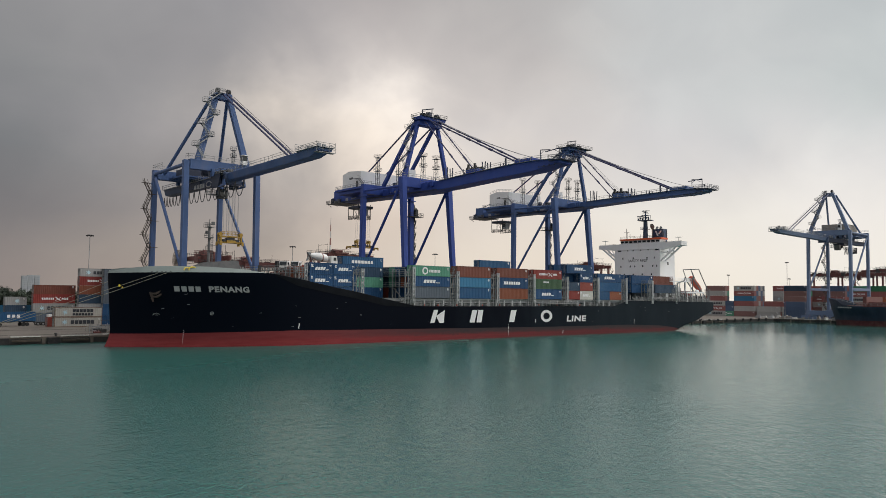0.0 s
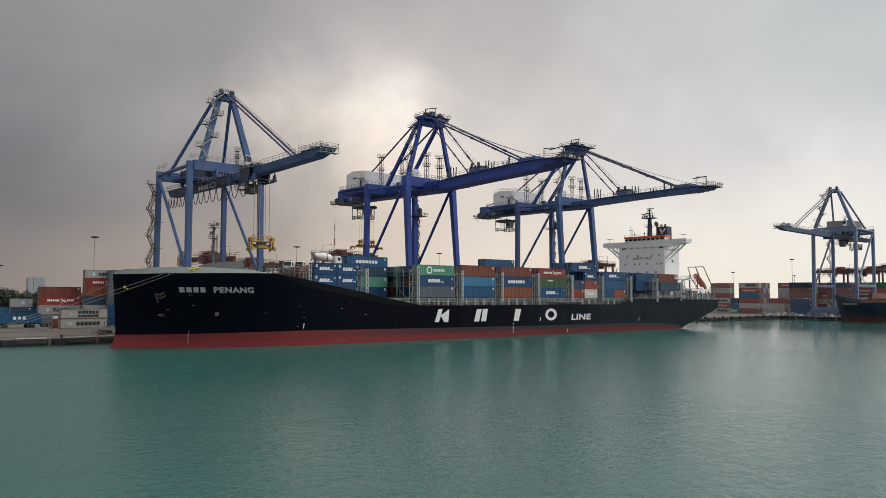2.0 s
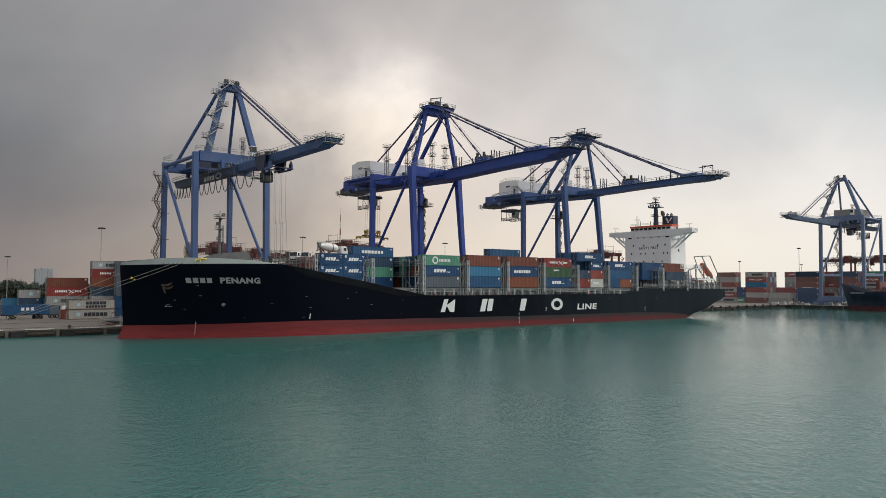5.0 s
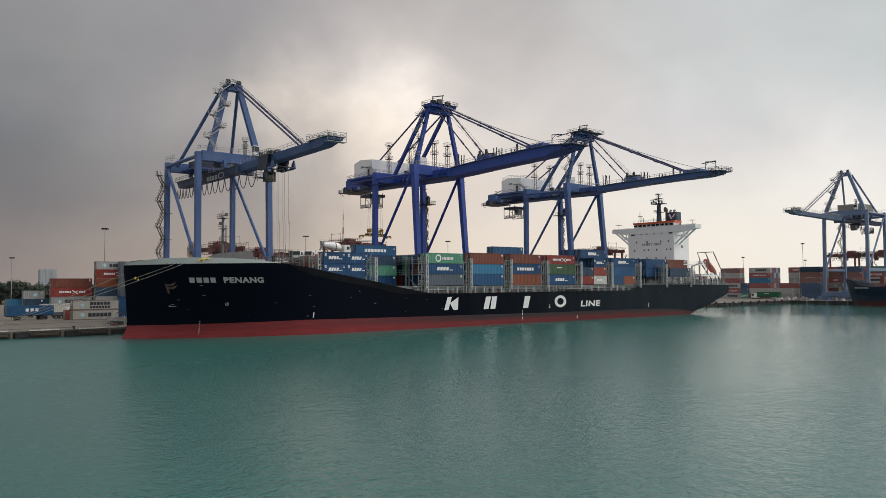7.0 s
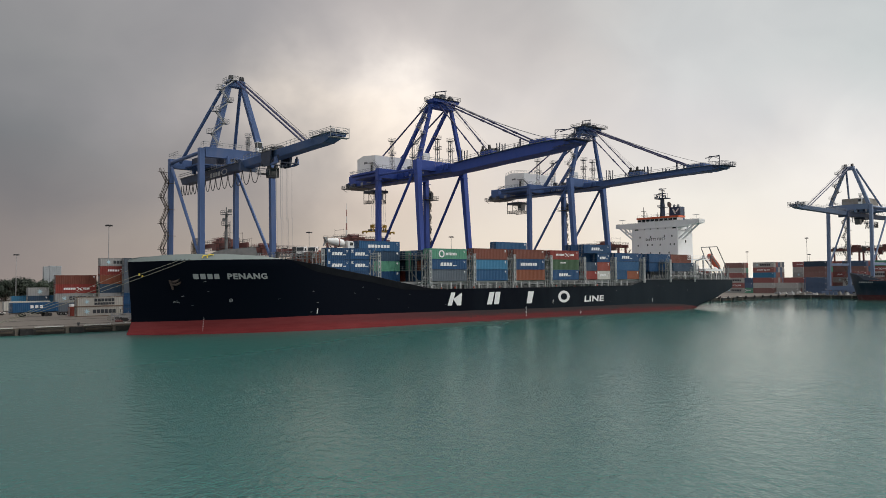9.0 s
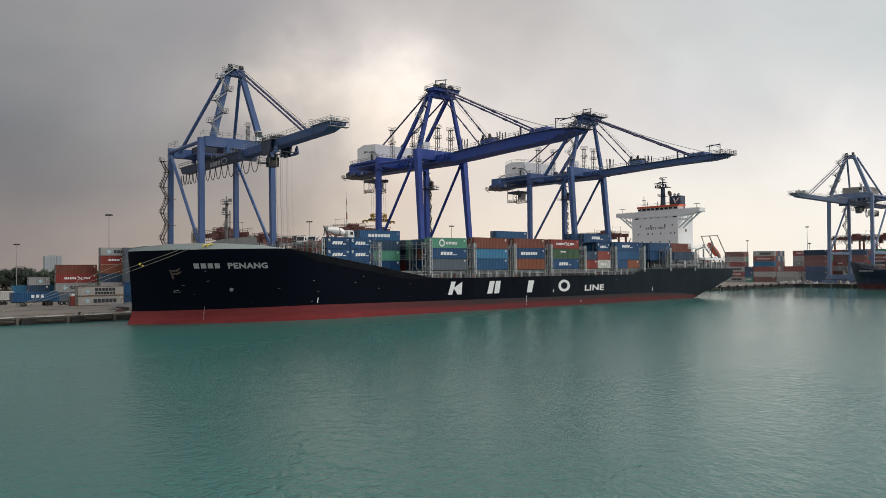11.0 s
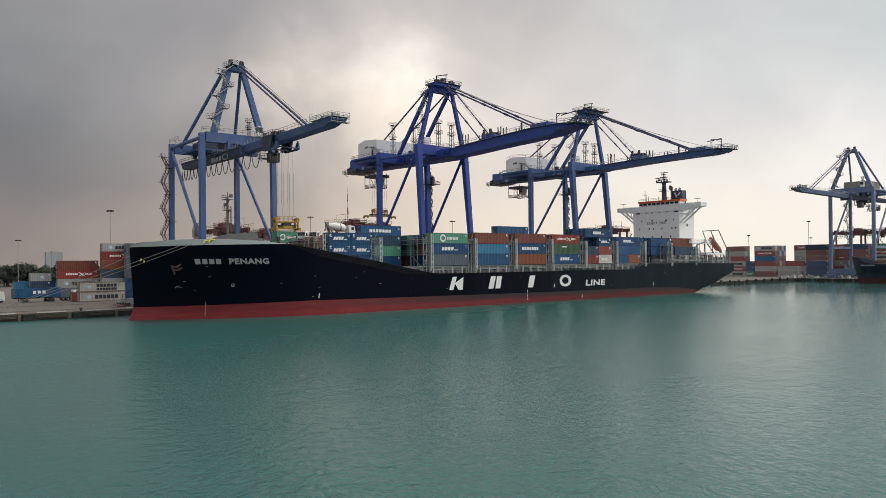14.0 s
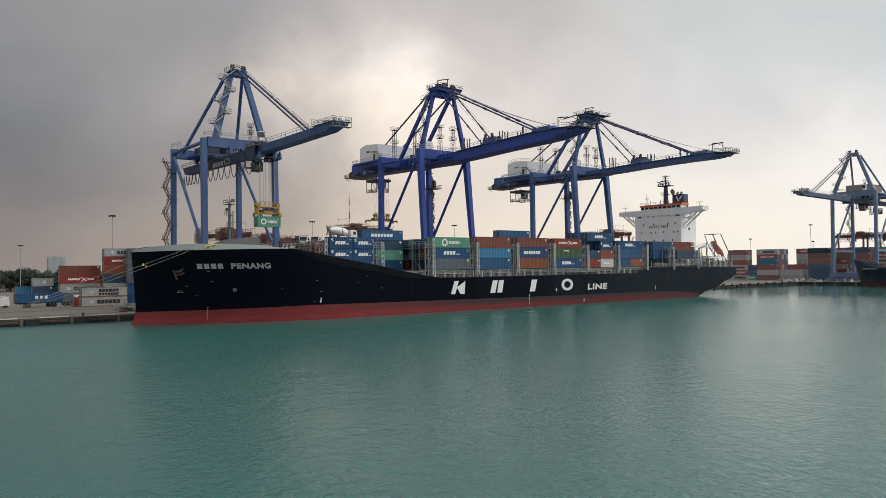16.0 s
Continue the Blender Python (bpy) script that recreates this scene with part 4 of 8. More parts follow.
g.rail([(SX, -0.5, 31.0), (SX, 2 * BEAM_Y - 0.1, 30.8)], 0.15, 0.03, 3.0, 1)
g.ob("aerial", STEEL_DARK, superstructure)
for y in (0.8, 2 * BEAM_Y - 2.5):
    g = Geo()
    g.tube((SX + 1.5, y + 0.8, 30.8), (SX + 1.5, y + 0.8, 32.5), 0.06, 6)
    g.tube((SX + 1.5, y + 0.8, 32.5), (SX + 1.5, y + 0.8, 32.62), 1.3, 14, 0.5)
    g.ob("wing_awning", DECK_GREY, superstructure)

for z, w in ((36.2, 1.6), (40.6, 1.1), (42.4, 0.8)):
    g = Geo()
    g.box(mx - w * 0.6, mx + w * 0.6, my0 - w, my0 + w, z, z + 0.12)
    g.rail([(mx - w * 0.6, my0 - w, z + 0.12), (mx - w * 0.6, my0 + w, z + 0.12), (mx + w * 0.6, my0 + w, z + 0.12)], 0.8, 0.04, 0.8)
    g.ob("mast_platform", FUNNEL_BLUE, superstructure)
for k, dy in enumerate((-1.8, -0.8, 0.7, 1.6, 2.6)):
    Geo().box(mx - 0.9, mx - 0.5, my0 + dy - 0.2, my0 + dy + 0.2, 39.7 + 0.3 * (k % 2), 40.4 + 0.3 * (k % 2)).ob("mast_lamp", FUNNEL_BLUE, superstructure)
g = Geo()
g.beam((mx - 0.4, my0 - 2.0, 43.0), (mx - 0.4, my0 + 1.2, 43.0), 0.2, 0.2)
g.ob("radar_scanner", FUNNEL_BLUE, superstructure)
g = Geo()
random.seed(63)
for k in range(26):
    x, y = random.uniform(236.5, 258), random.uniform(1.6, 5.8)
    w, h = random.uniform(0.25, 0.9), random.uniform(0.5, 2.4)
    Geo().box(x, x + w, y, y + w, 9.6, 9.6 + h).ob("deck_fitting", DECK_GREY, ship)
for k in range(7):
    g = Geo()
    x = 236.8 + k * 3.4
    g.tube((x, 1.1 + 0.06 * k, 9.6), (x, 1.1 + 0.06 * k, random.uniform(12.4, 15.0)), 0.13, 6)
    g.ob("stanchion", DECK_GREY, ship)
g = Geo()
g.box(232.5, 246.6, 2.6, 6.4, 16.75, 17.05)
g.rail([(232.5, 2.6, 17.05), (246.6, 2.6, 17.05), (246.6, 6.4, 17.05)], 1.1, 0.05, 1.2, 3)
for x in (239.2, 243, 246.4):
    g.tube((x, 2.8, 9.6), (x, 2.8, 16.75), 0.14, 6)
g.beam((239.2, 2.8, 13.6), (246.4, 2.8, 13.6), 0.14, 0.14)
g.ob("side_gallery", SHIP_WHITE, ship)
for k in range(9):
    g = Geo()
    x = 206.5 + k * 3.3
    g.box(x - 0.12, x + 0.12, 0.7, 1.0, 9.6, 9.6 + random.uniform(1.6, 3.4))
    g.ob("stanchion", DECK_GREY, ship)
# stepped fence of stanchions forward of the first bay
for k in range(5, 12):
    x = 80.5 + k * 1.35
    z = lerp_table(x, SHEER)
    g = Geo()
    y = BEAM_Y - half_breadth(x, z) + 1.4
    top = 15.6 + k * 0.14
    g.box(x - 0.1, x + 0.1, y - 0.1, y + 0.1, 8.0, top)
    if k < 11:
        for zz in (top - 0.05, top - 0.7, top - 1.4):
            g.box(x, x + 1.35, y - 0.04, y + 0.04, zz - 0.06, zz)
    g.ob("stanchion", DECK_GREY, ship)

# free-fall lifeboat on its ramp at the stern
g = Geo()
ya, yb = 1.9, 5.1
for y in (ya, yb):
    g.beam((246.2, y, 18.4), (256.6, y, 9.9), 0.28, 0.36)
    g.beam((250.4, y, 21.6), (256.9, y, 13.6), 0.22, 0.28)
    g.beam((246.2, y, 9.3), (246.2, y, 18.4), 0.26, 0.26)
    g.beam((250.4, y, 21.6), (245.2, y, 21.3), 0.2, 0.24)
    g.beam((245.2, y, 21.3), (247.6, y, 17.4), 0.2, 0.24)
    g.beam((256.7, y, 9.3), (256.9, y, 13.6), 0.24, 0.24)
    g.beam((251.6, y, 9.3), (251.6, y, 14.0), 0.22, 0.22)
g.beam((250.4, ya, 21.6), (250.4, yb, 21.6), 0.22, 0.22)
g.beam((245.2, ya, 21.3), (245.2, yb, 21.3), 0.22, 0.22)
g.ob("lifeboat_ramp", GALV_DARK, ship)
g = Geo()
prof = [(-0.5, 0.45), (0.0, 0.95), (1.6, 1.1), (5.6, 1.1), (7.4, 0.85), (8.4, 0.3)]
rings = []
for s_, r in prof:
    for k in range(10):
        a = 2 * math.pi * k / 10
        rings.append((s_, math.cos(a) * r, math.sin(a) * r * 0.95))
fs = [(i * 10 + k, i * 10 + (k + 1) % 10, i * 10 + 10 + (k + 1) % 10, i * 10 + 10 + k) for i in range(len(prof) - 1) for k in range(10)]
m = Matrix.Translation((247.7, 3.5, 18.4)) @ Euler((0, radians(36), 0)).to_matrix().to_4x4()
g.add([m @ Vector(p) for p in rings], fs + [tuple(range(9, -1, -1)), tuple(range(50, 60))])
g.ob("lifeboat", ORANGE, ship, "orange enclosed free-fall lifeboat", smooth=True)
# stern platform with white canopy, winches
g = Geo()
for x in (241.6, 245.2, 248.6, 252.0):
    for y in (1.3, 5.5):
        Geo().tube((x, y, 9.5), (x, y, 12.76), 0.13, 6).ob("canopy_post", SHIP_WHITE, ship)
g.box(240.6, 252.2, 0.9, 5.8, 12.75, 13.35)
Geo().rail([(236, 0.5, 9.6), (250, 0.9, 9.5), (258.6, 1.9, 9.4)], 1.1, 0.04, 2.2, 2).ob("side_rail", DECK_GREY, ship)
g.ob("stern_platform", SHIP_WHITE, ship, "white canopy on posts over the stern deck")
g = Geo()
for k in range(5):
    a = math.pi * k / 10
    g.tube((249.6, 2.2, 13.35 + 0.8 * math.sin(a)), (249.6, 2.2, 13.35 + 0.8 * math.sin(a + math.pi / 10)), 0.8 * math.cos(a), 12, max(0.02, 0.8 * math.cos(a + math.pi / 10)))
g.ob("radome", SHIP_WHITE, ship)
for x, y in ((240, 4), (243.5, 3.2), (247, 4), (250.5, 4.2)):
    g = Geo()
    g.tube((x - 0.8, y, 10.6), (x + 0.8, y, 10.6), 0.8, 12)
    g.box(x - 1.0, x + 1.0, y - 0.9, y + 0.9, 9.6, 10.1)
    g.ob("mooring_winch", DECK_GREY, ship)
g = Geo()
g.tube((237, 2.4, 9.6), (237, 2.4, 16.4), 0.28, 8)
g.beam((237, 2.4, 16.2), (241.5, 2.4, 17.2), 0.3, 0.35)
g.ob("stores_davit", DECK_GREY, ship)

# forecastle: foremast, breakwater, winches, yellow fairlead
g = Geo()
g.tube((70.6, BEAM_Y, 14.3), (70.6, BEAM_Y, 25.9), 0.36, 10, 0.26)
g.tube((70.6, BEAM_Y, 25.9), (70.6, BEAM_Y, 27.4), 0.09, 6)
for z, w in ((25.6, 1.2), (23.2, 1.0), (20.4, 0.7)):
    g.box(70.6 - w * 0.7, 70.6 + w * 0.7, BEAM_Y - w, BEAM_Y + w, z, z + 0.1)
    g.rail([(70.6 - w * 0.7, BEAM_Y - w, z + 0.1), (70.6 - w * 0.7, BEAM_Y + w, z + 0.1), (70.6 + w * 0.7, BEAM_Y + w, z + 0.1)], 0.9, 0.04, 0.8)
    g.beam((70.6, BEAM_Y - w, z), (70.6, BEAM_Y, z - 0.9), 0.1, 0.1)
g.beam((70.6, BEAM_Y - 2.0, 26.2), (70.6, BEAM_Y + 1.4, 26.2), 0.14, 0.14)
g.box(70.3, 70.9, BEAM_Y - 2.2, BEAM_Y - 1.6, 26.0, 26.7)
g.box(70.3, 70.9, BEAM_Y + 0.9, BEAM_Y + 1.5, 24.2, 24.9)
for k in range(22):
    g.box(71.05, 71.4, BEAM_Y - 0.25, BEAM_Y + 0.25, 15 + k * 0.42, 15.06 + k * 0.42)
for s in (-0.25, 0.25):
    g.tube((71.4, BEAM_Y + s, 15), (71.4, BEAM_Y + s, 24.2), 0.05, 4)
g.ob("foremast", GALV_DARK, ship, "grey steel foremast with lamp platforms")
g = Geo()
g.prism([(63.6, 14.3), (63.6, 16.4), (65.0, 17.0), (66.6, 17.4), (73.4, 18.05), (74.1, 18.0), (74.5, 16.6), (74.5, 14.3)], 9.8, 10.1, "y")
g.ob("breakwater", GALV_DARK, ship, "grey steel breakwater on the forecastle")
g = Geo()
g.path([(60.9, 4.6, 15.4), (61.0, 4.6, 15.95), (61.5, 4.6, 16.1), (62.2, 4.6, 16.05), (62.4, 4.6, 15.4)], 0.13, 6)
g.path([(60.0, 4.9, 15.4), (60.2, 4.9, 15.85), (60.9, 4.9, 15.95)], 0.12, 6)
g.ob("towing_bracket", BRIGHT_YELLOW, ship, "yellow bent pipe guard on the forecastle")
g = Geo()
g.box(77.2, 77.7, 6.0, 6.5, 14.2, 16.6)
g.box(77.1, 77.8, 5.9, 6.6, 16.6, 17.0)
g.ob("vent_post", STEEL_DARK, ship)
for x in (62, 66.5):
    g = Geo()
    g.tube((x, 8, 15.2), (x, 11, 15.2), 0.9, 12)
    g.ob("anchor_windlass", STEEL_DARK, ship)

# names and marks on the side
def hull_letters(text, x0, x1, z, height, mat, slant=0.0, bold=0.0, off=0.06):
    vs, fs = letters(text, 1.0, bold)
    ux, vx = max(p[0] for p in vs), max(p[1] for p in vs)
    g = Geo()
    g.add([on_hull(x0 + (x1 - x0) * u / ux + slant * v / vx * height, z + v / vx * height, off) for u, v in vs], fs)
    return g.ob("lettering", mat, hull)


def hull_block(pts, mat, name="letter_block", off=0.06):
    """A flat painted patch on the side, its corners given as (x, z)."""
    g = Geo()
    n = 4
    vs, fs = [], []
    (ax, az), (bx, bz), (cx, cz), (dx, dz) = pts
    for i in range(n + 1):
        for k in range(n + 1):
            u, v = i / n, k / n
            x = (ax * (1 - u) + bx * u) * (1 - v) + (dx * (1 - u) + cx * u) * v
            z = (az * (1 - u) + bz * u) * (1 - v) + (dz * (1 - u) + cz * u) * v
            vs.append(on_hull(x, z, off))
    fs = [(i * (n + 1) + k, (i + 1) * (n + 1) + k, (i + 1) * (n + 1) + k + 1, i * (n + 1) + k + 1) for i in range(n) for k in range(n)]
    g.add(vs, fs)
    return g.ob(name, mat, hull)



# ---- shipping containers ----


BOX_MESH = {}


def container_mesh(length, height, colour):
    key = (length, height, colour)
    if key in BOX_MESH:
        return BOX_MESH[key]
    L, H, W = length, height, 2.438
    mat = box_mat(colour)
    g = Geo()
    # corrugated long sides: a zigzag outline drawn up, set in from the frame
    n = 22 if L > 7 else 11
    pts = []
    step = (L - 0.36) / n
    for i in range(n):
        x = 0.18 + i * step
        pts += [(x, 0.03), (x + step * 0.32, 0.03), (x + step * 0.5, 0.062), (x + step * 0.82, 0.062)]
    pts += [(L - 0.18, 0.03)]
    for flip in (0, 1):
        vs = []
        for x, d in pts:
            y = d if not flip else W - d
            vs += [(x, y, 0.2), (x, y, H - 0.12)]
        g.add(vs, [(2 * i, 2 * i + 2, 2 * i + 3, 2 * i + 1) for i in range(len(pts) - 1)])
    g.add([(0, 0, H - 0.03), (L, 0, H - 0.03), (L, W, H - 0.03), (0, W, H - 0.03)], [(0, 1, 2, 3)])
    g.add([(0, 0, 0.05), (L, 0, 0.05), (L, W, 0.05), (0, W, 0.05)], [(3, 2, 1, 0)])
    g.add([(0.06, 0, 0), (0.06, W, 0), (0.06, W, H), (0.06, 0, H)], [(0, 1, 2, 3)])
    g.add([(L - 0.06, 0, 0), (L - 0.06, W, 0), (L - 0.06, W, H), (L - 0.06, 0, H)], [(3, 2, 1, 0)])
    body = g.mesh("body", mat)
    f = Geo()
    for x in (0, L - 0.18):
        for y in (0, W - 0.16):
            f.box(x, x + 0.18, y, y + 0.16, 0, H)
    for y in (0, W - 0.10):
        f.box(0.18, L - 0.18, y, y + 0.10, 0.03, 0.2)
        f.box(0.18, L - 0.18, y, y + 0.08, H - 0.13, H)
    for x in (0, L - 0.1):
        f.box(x, x + 0.1, 0.16, W - 0.16, 0.0, 0.18)
        f.box(x, x + 0.1, 0.16, W - 0.16, H - 0.14, H)
    frame_me = f.mesh("corner_frame", FRAME_RUST if colour == "pale grey" else mat)
    d = Geo()
    for y in (0.45, 0.95, 1.48, 1.98):
        d.box(-0.03, 0.05, y - 0.03, y + 0.03, 0.2, H - 0.15)
        d.box(-0.05, 0.05, y - 0.1, y + 0.1, 1.05, 1.15)
    door = d.mesh("door_bar", GALV)
    BOX_MESH[key] = (body, frame_me, door)
    return BOX_MESH[key]


STAR = [(math.cos(math.pi * k / 7) * (1.0 if k % 2 == 0 else 0.42), math.sin(math.pi * k / 7) * (1.0 if k % 2 == 0 else 0.42)) for k in range(14)]
LOGO_MESH = {}


def logo_mesh(kind, L, H):
    """Plain shapes in the place of the marks on a container's long side, as (name, mesh) pairs; u from the left end, y just outside."""
    key = (kind, L, H)
    if key in LOGO_MESH:
        return LOGO_MESH[key]
    out = []

    def blocks(u0, u1, z0, z1, n, mat, slant=0.0, gap=0.22, name="mark"):
        g = Geo()
        w = (u1 - u0) / n
        for i in range(n):
            a, b = u0 + w * i, u0 + w * (i + 1 - gap)
            g.add([(a, -0.012, z0), (b, -0.012, z0), (b + slant, -0.012, z1), (a + slant, -0.012, z1)], [(0, 1, 2, 3)])
        out.append((name, g.mesh(name, mat)))

    def disc(u, z, r, mat, pts=None):
        g = Geo()
        if pts:
            g.add([(u, -0.012, z)] + [(u + r * x, -0.012, z + r * y) for x, y in pts], [(0, i + 1, (i + 1) % len(pts) + 1) for i in range(len(pts))])
        else:
            n = 20
            vs = [(u + rr * math.cos(2 * math.pi * i / n), -0.012, z + rr * math.sin(2 * math.pi * i / n)) for rr in (r, r * 0.6) for i in range(n)]
            g.add(vs, [(i, (i + 1) % n, n + (i + 1) % n, n + i) for i in range(n)])
        out.append(("emblem", g.mesh("emblem", mat)))

    if kind == "slanted white":
        s = 0.42 if L > 7 else 0.36
        u = L * (0.28 if L > 7 else 0.20)
        blocks(u, u + (3.9 if L > 7 else 2.7), H * 0.50 - s, H * 0.50 + s, 4, LETTER_WHITE, 0.2, 0.16)
        blocks(u + (4.1 if L > 7 else 2.85), u + (5.4 if L > 7 else 3.7), H * 0.50 - s, H * 0.50 - s + 0.22, 3, LETTER_WHITE)
        if L < 7:
            blocks(0.25, 0.75, H - 0.75, H - 0.35, 2, LETTER_WHITE, 0.05)
            blocks(0.3, 1.0, H - 0.98, H - 0.85, 1, LETTER_WHITE)
    elif kind == "white word":
        blocks(2.6, 9.2, H * 0.36, H * 0.64, 7, LETTER_WHITE, 0.0, 0.2)
    elif kind == "ring word" and L < 7:
        disc(1.5, H * 0.5, 0.75, LETTER_WHITE)
        blocks(2.5, 5.0, H * 0.36, H * 0.62, 8, LETTER_WHITE, 0.0, 0.26)
    elif kind == "ring word":
        disc(3.9, H * 0.5, 0.95, LETTER_WHITE)
        blocks(5.2, 8.9, H * 0.36, H * 0.62, 8, LETTER_WHITE, 0.0, 0.26)
    elif kind == "arrow word":
        blocks(2.4, 6.0, H * 0.40, H * 0.62, 7, LETTER_WHITE, 0.0, 0.25)
        g = Geo()
        g.add([(6.1, -0.012, H * 0.68), (6.5, -0.012, H * 0.70), (8.1, -0.012, H * 0.32), (7.7, -0.012, H * 0.28)], [(0, 1, 2, 3)])
        g.add([(6.2, -0.012, H * 0.30), (6.5, -0.012, H * 0.30), (8.1, -0.012, H * 0.68), (7.8, -0.012, H * 0.66)], [(0, 1, 2, 3)])
        out.append(("emblem", g.mesh("emblem", LETTER_WHITE)))
        blocks(8.2, 10.2, H * 0.40, H * 0.62, 4, LETTER_WHITE, 0.0, 0.25)
    elif kind == "star word" and L < 7:
        disc(3.4, H * 0.5, 0.85, LETTER_STAR, STAR)
    elif kind == "star word":
        disc(2.6, H * 0.5, 0.85, LETTER_STAR, STAR)
        blocks(4.1, 10.3, H * 0.30, H * 0.68, 6, LETTER_DARK, 0.0, 0.16)
    elif kind == "star two words":
        disc(2.6, H * 0.5, 0.75, LETTER_STAR, STAR)
        blocks(4.5, 9.9, H * 0.50, H * 0.82, 6, LETTER_DARK, 0.0, 0.16)
        blocks(4.5, 9.9, H * 0.16, H * 0.40, 7, LETTER_DARK, 0.0, 0.16)
    elif kind == "short word":
        blocks(4.2, 6.6, H * 0.62, H * 0.76, 5, LETTER_WHITE, 0.0, 0.25)
    elif kind == "script":
        blocks(7.6, 8.6, H * 0.40, H * 0.74, 1, LETTER_WHITE, 0.25, 0.3)
        blocks(8.7, 10.6, H * 0.40, H * 0.62, 3, LETTER_WHITE, 0.25, 0.35)
    elif kind == "wide capitals":
        blocks(4.6, 8.4, H * 0.40, H * 0.72, 3, LETTER_WHITE, 0.0, 0.35)
    elif kind == "corner":
        blocks(L - 1.0, L - 0.5, H - 0.7, H - 0.3, 1, LETTER_WHITE)
    if kind in ("slanted white", "white word", "star word", "arrow word", "ring word", "corner"):
        blocks(L - 1.05, L - 0.45, H - 0.62, H - 0.5, 2, LETTER_WHITE)
        blocks(L - 0.95, L - 0.45, H - 0.9, H - 0.8, 1, LETTER_WHITE)
    LOGO_MESH[key] = out
    return out


WORDS = {"slanted white": "with a slanted white mark", "white word": "with a white word", "ring word": "with a white ring",
         "arrow word": "with a white arrow", "star word": "with a pale star", "star two words": "with a pale star",
         "short word": "with a white mark", "script": "with white script", "wide capitals": "with white capitals"}


def container(x, y, z, colour, logo="", L=12.192, H=2.591, rz=0.0, where="on the ship", group="containers on the ship", end_logo=False):
    size = "forty-foot" if L > 7 else "twenty-foot"
    body, frame_me, door = container_mesh(L, H, colour)
    ob = tagged(new("shipping_container", body), f"{colour} {size} container {WORDS.get(logo, '')} {where}".replace("  ", " "), "shipping container", group)
    for name, me in (("corner_frame", frame_me), ("door_bar", door), *(logo_mesh(logo, L, H) if logo else ())):
        o = tagged(new(name, me), kind="stuff" if name == "mark" else "")
        o.parent = ob
    ob.matrix_basis = pose(x, y, z, 0, 0, rz)
    return ob


HC, ST = 2.896, 2.591


def stack(x, y, z, rows, L=12.192, **kw):
    for colour, logo, H in rows:
        container(x, y, z, colour, logo, L, H, **kw)
        z += H + 0.025
    return z


ROW = 2.5
# outer row, bay by bay: bottom to top
OUTER = {
    3: [("slate", "corner", HC), ("kmtc blue", "slanted white", ST), ("jade green", "ring word", ST)],
    4: [("blue", "corner", HC), ("sky blue", "corner", ST), ("brown red", "corner", HC)],
    5: [("rust", "", HC), ("kmtc blue", "white word", HC), ("brown red", "corner", ST)],
    6: [("kmtc blue", "slanted white", HC), ("olive green", "short word", HC), ("red", "arrow word", ST)],
    8: [None, ("blue", "", HC), ("kmtc blue", "slanted white", ST)]}
for bay, rows in OUTER.items():
    x = BAY_AFT[bay] - 12.192
    z = HATCH_Z
    for r in rows:
        if r is None:
            container(x, 0.0, z, "blue", "", 6.058, ST)
            container(x + 6.13, 0.0, z, "rust", "corner", 6.058, ST)
            z += ST + 0.025
        else:
            container(x, 0.0, z, r[0], r[1], 12.192, r[2])
            z += r[2] + 0.025
# bay 7: pairs of twenty-foot boxes, with a long one further in
x = BAY_AFT[7] - 12.192
for col, z in ((("red", "white"), HATCH_Z), (("navy", "brick red"), HATCH_Z + 2.616), (("navy", "kmtc blue"), HATCH_Z + 5.232)):
    for k in (0, 1):
        if z > HATCH_Z + 5 and k == 0:
            continue
        logo = "slanted white" if col[k] in ("white", "kmtc blue") else "corner"
        container(x + 6.13 * k, 0.0, z, col[k], logo, 6.058, ST)
container(x, 0.0, HATCH_Z + 7.86, "kmtc blue", "slanted white", 12.192, ST)
# inner rows: what shows between and above the outer stacks


def stowed(name, label, rows):
    """Many boxes as one object: rows of x, y, z, colour, length, height, turn."""
    colours = sorted({r[3] for r in rows})
    vs, fs, mi = [], [], []
    for x, y, z, colour, L, H, rz in rows:
        me = container_mesh(L, H, colour)[0]
        m = pose(x, y, z, 0, 0, rz)
        n = len(vs)
        vs += [tuple(m @ v.co) for v in me.vertices]
        fs += [tuple(i + n for i in p.vertices) for p in me.polygons]
        mi += [colours.index(colour)] * len(me.polygons)
    me = bpy.data.meshes.new(name)
    me.from_pydata(vs, [], fs)
    for c in colours:
        me.materials.append(box_mat(c))
    me.polygons.foreach_set("material_index", mi)
    return tagged(new(name, me), label, "shipping containers", kind="stuff")


random.seed(5)
palette = ["kmtc blue", "blue", "navy", "brown red", "rust", "red", "kmtc blue", "brick red", "slate", "jade green"]
rows = []
for bay in range(2, 9):
    for row in range(1, 13):
        if bay == 2 and row < 5:
            continue
        top = 3 if row < 9 else 2
        for t in range(top):
            colour = random.choice(palette)
            rows.append((BAY_AFT[bay] - 12.192, ROW * row + 0.02, HATCH_Z + 2.616 * t, ("navy", "brown red", "kmtc blue")[t] if bay == 2 else colour, 12.192, ST, 0.0))
for bay in (9, 10):
    for row in range(3, 12):
        for t in range(2):
            rows.append((BAY_AFT[bay] - 12.192, ROW * row + 0.3, HATCH_Z + 2.616 * t, random.choice(("navy", "slate", "kmtc blue", "brown red")), 12.192, ST, 0.0))
stowed("stowed_containers", "tightly stowed containers filling the ship's inner rows", rows)
container(BAY_AFT[5] - 12.192, 6.9, HATCH_Z + 7.85, "blue", "corner", 12.192, HC)
container(BAY_AFT[7] - 12.192, ROW * 2, HATCH_Z + 7.86, "kmtc blue", "", 12.192, ST)
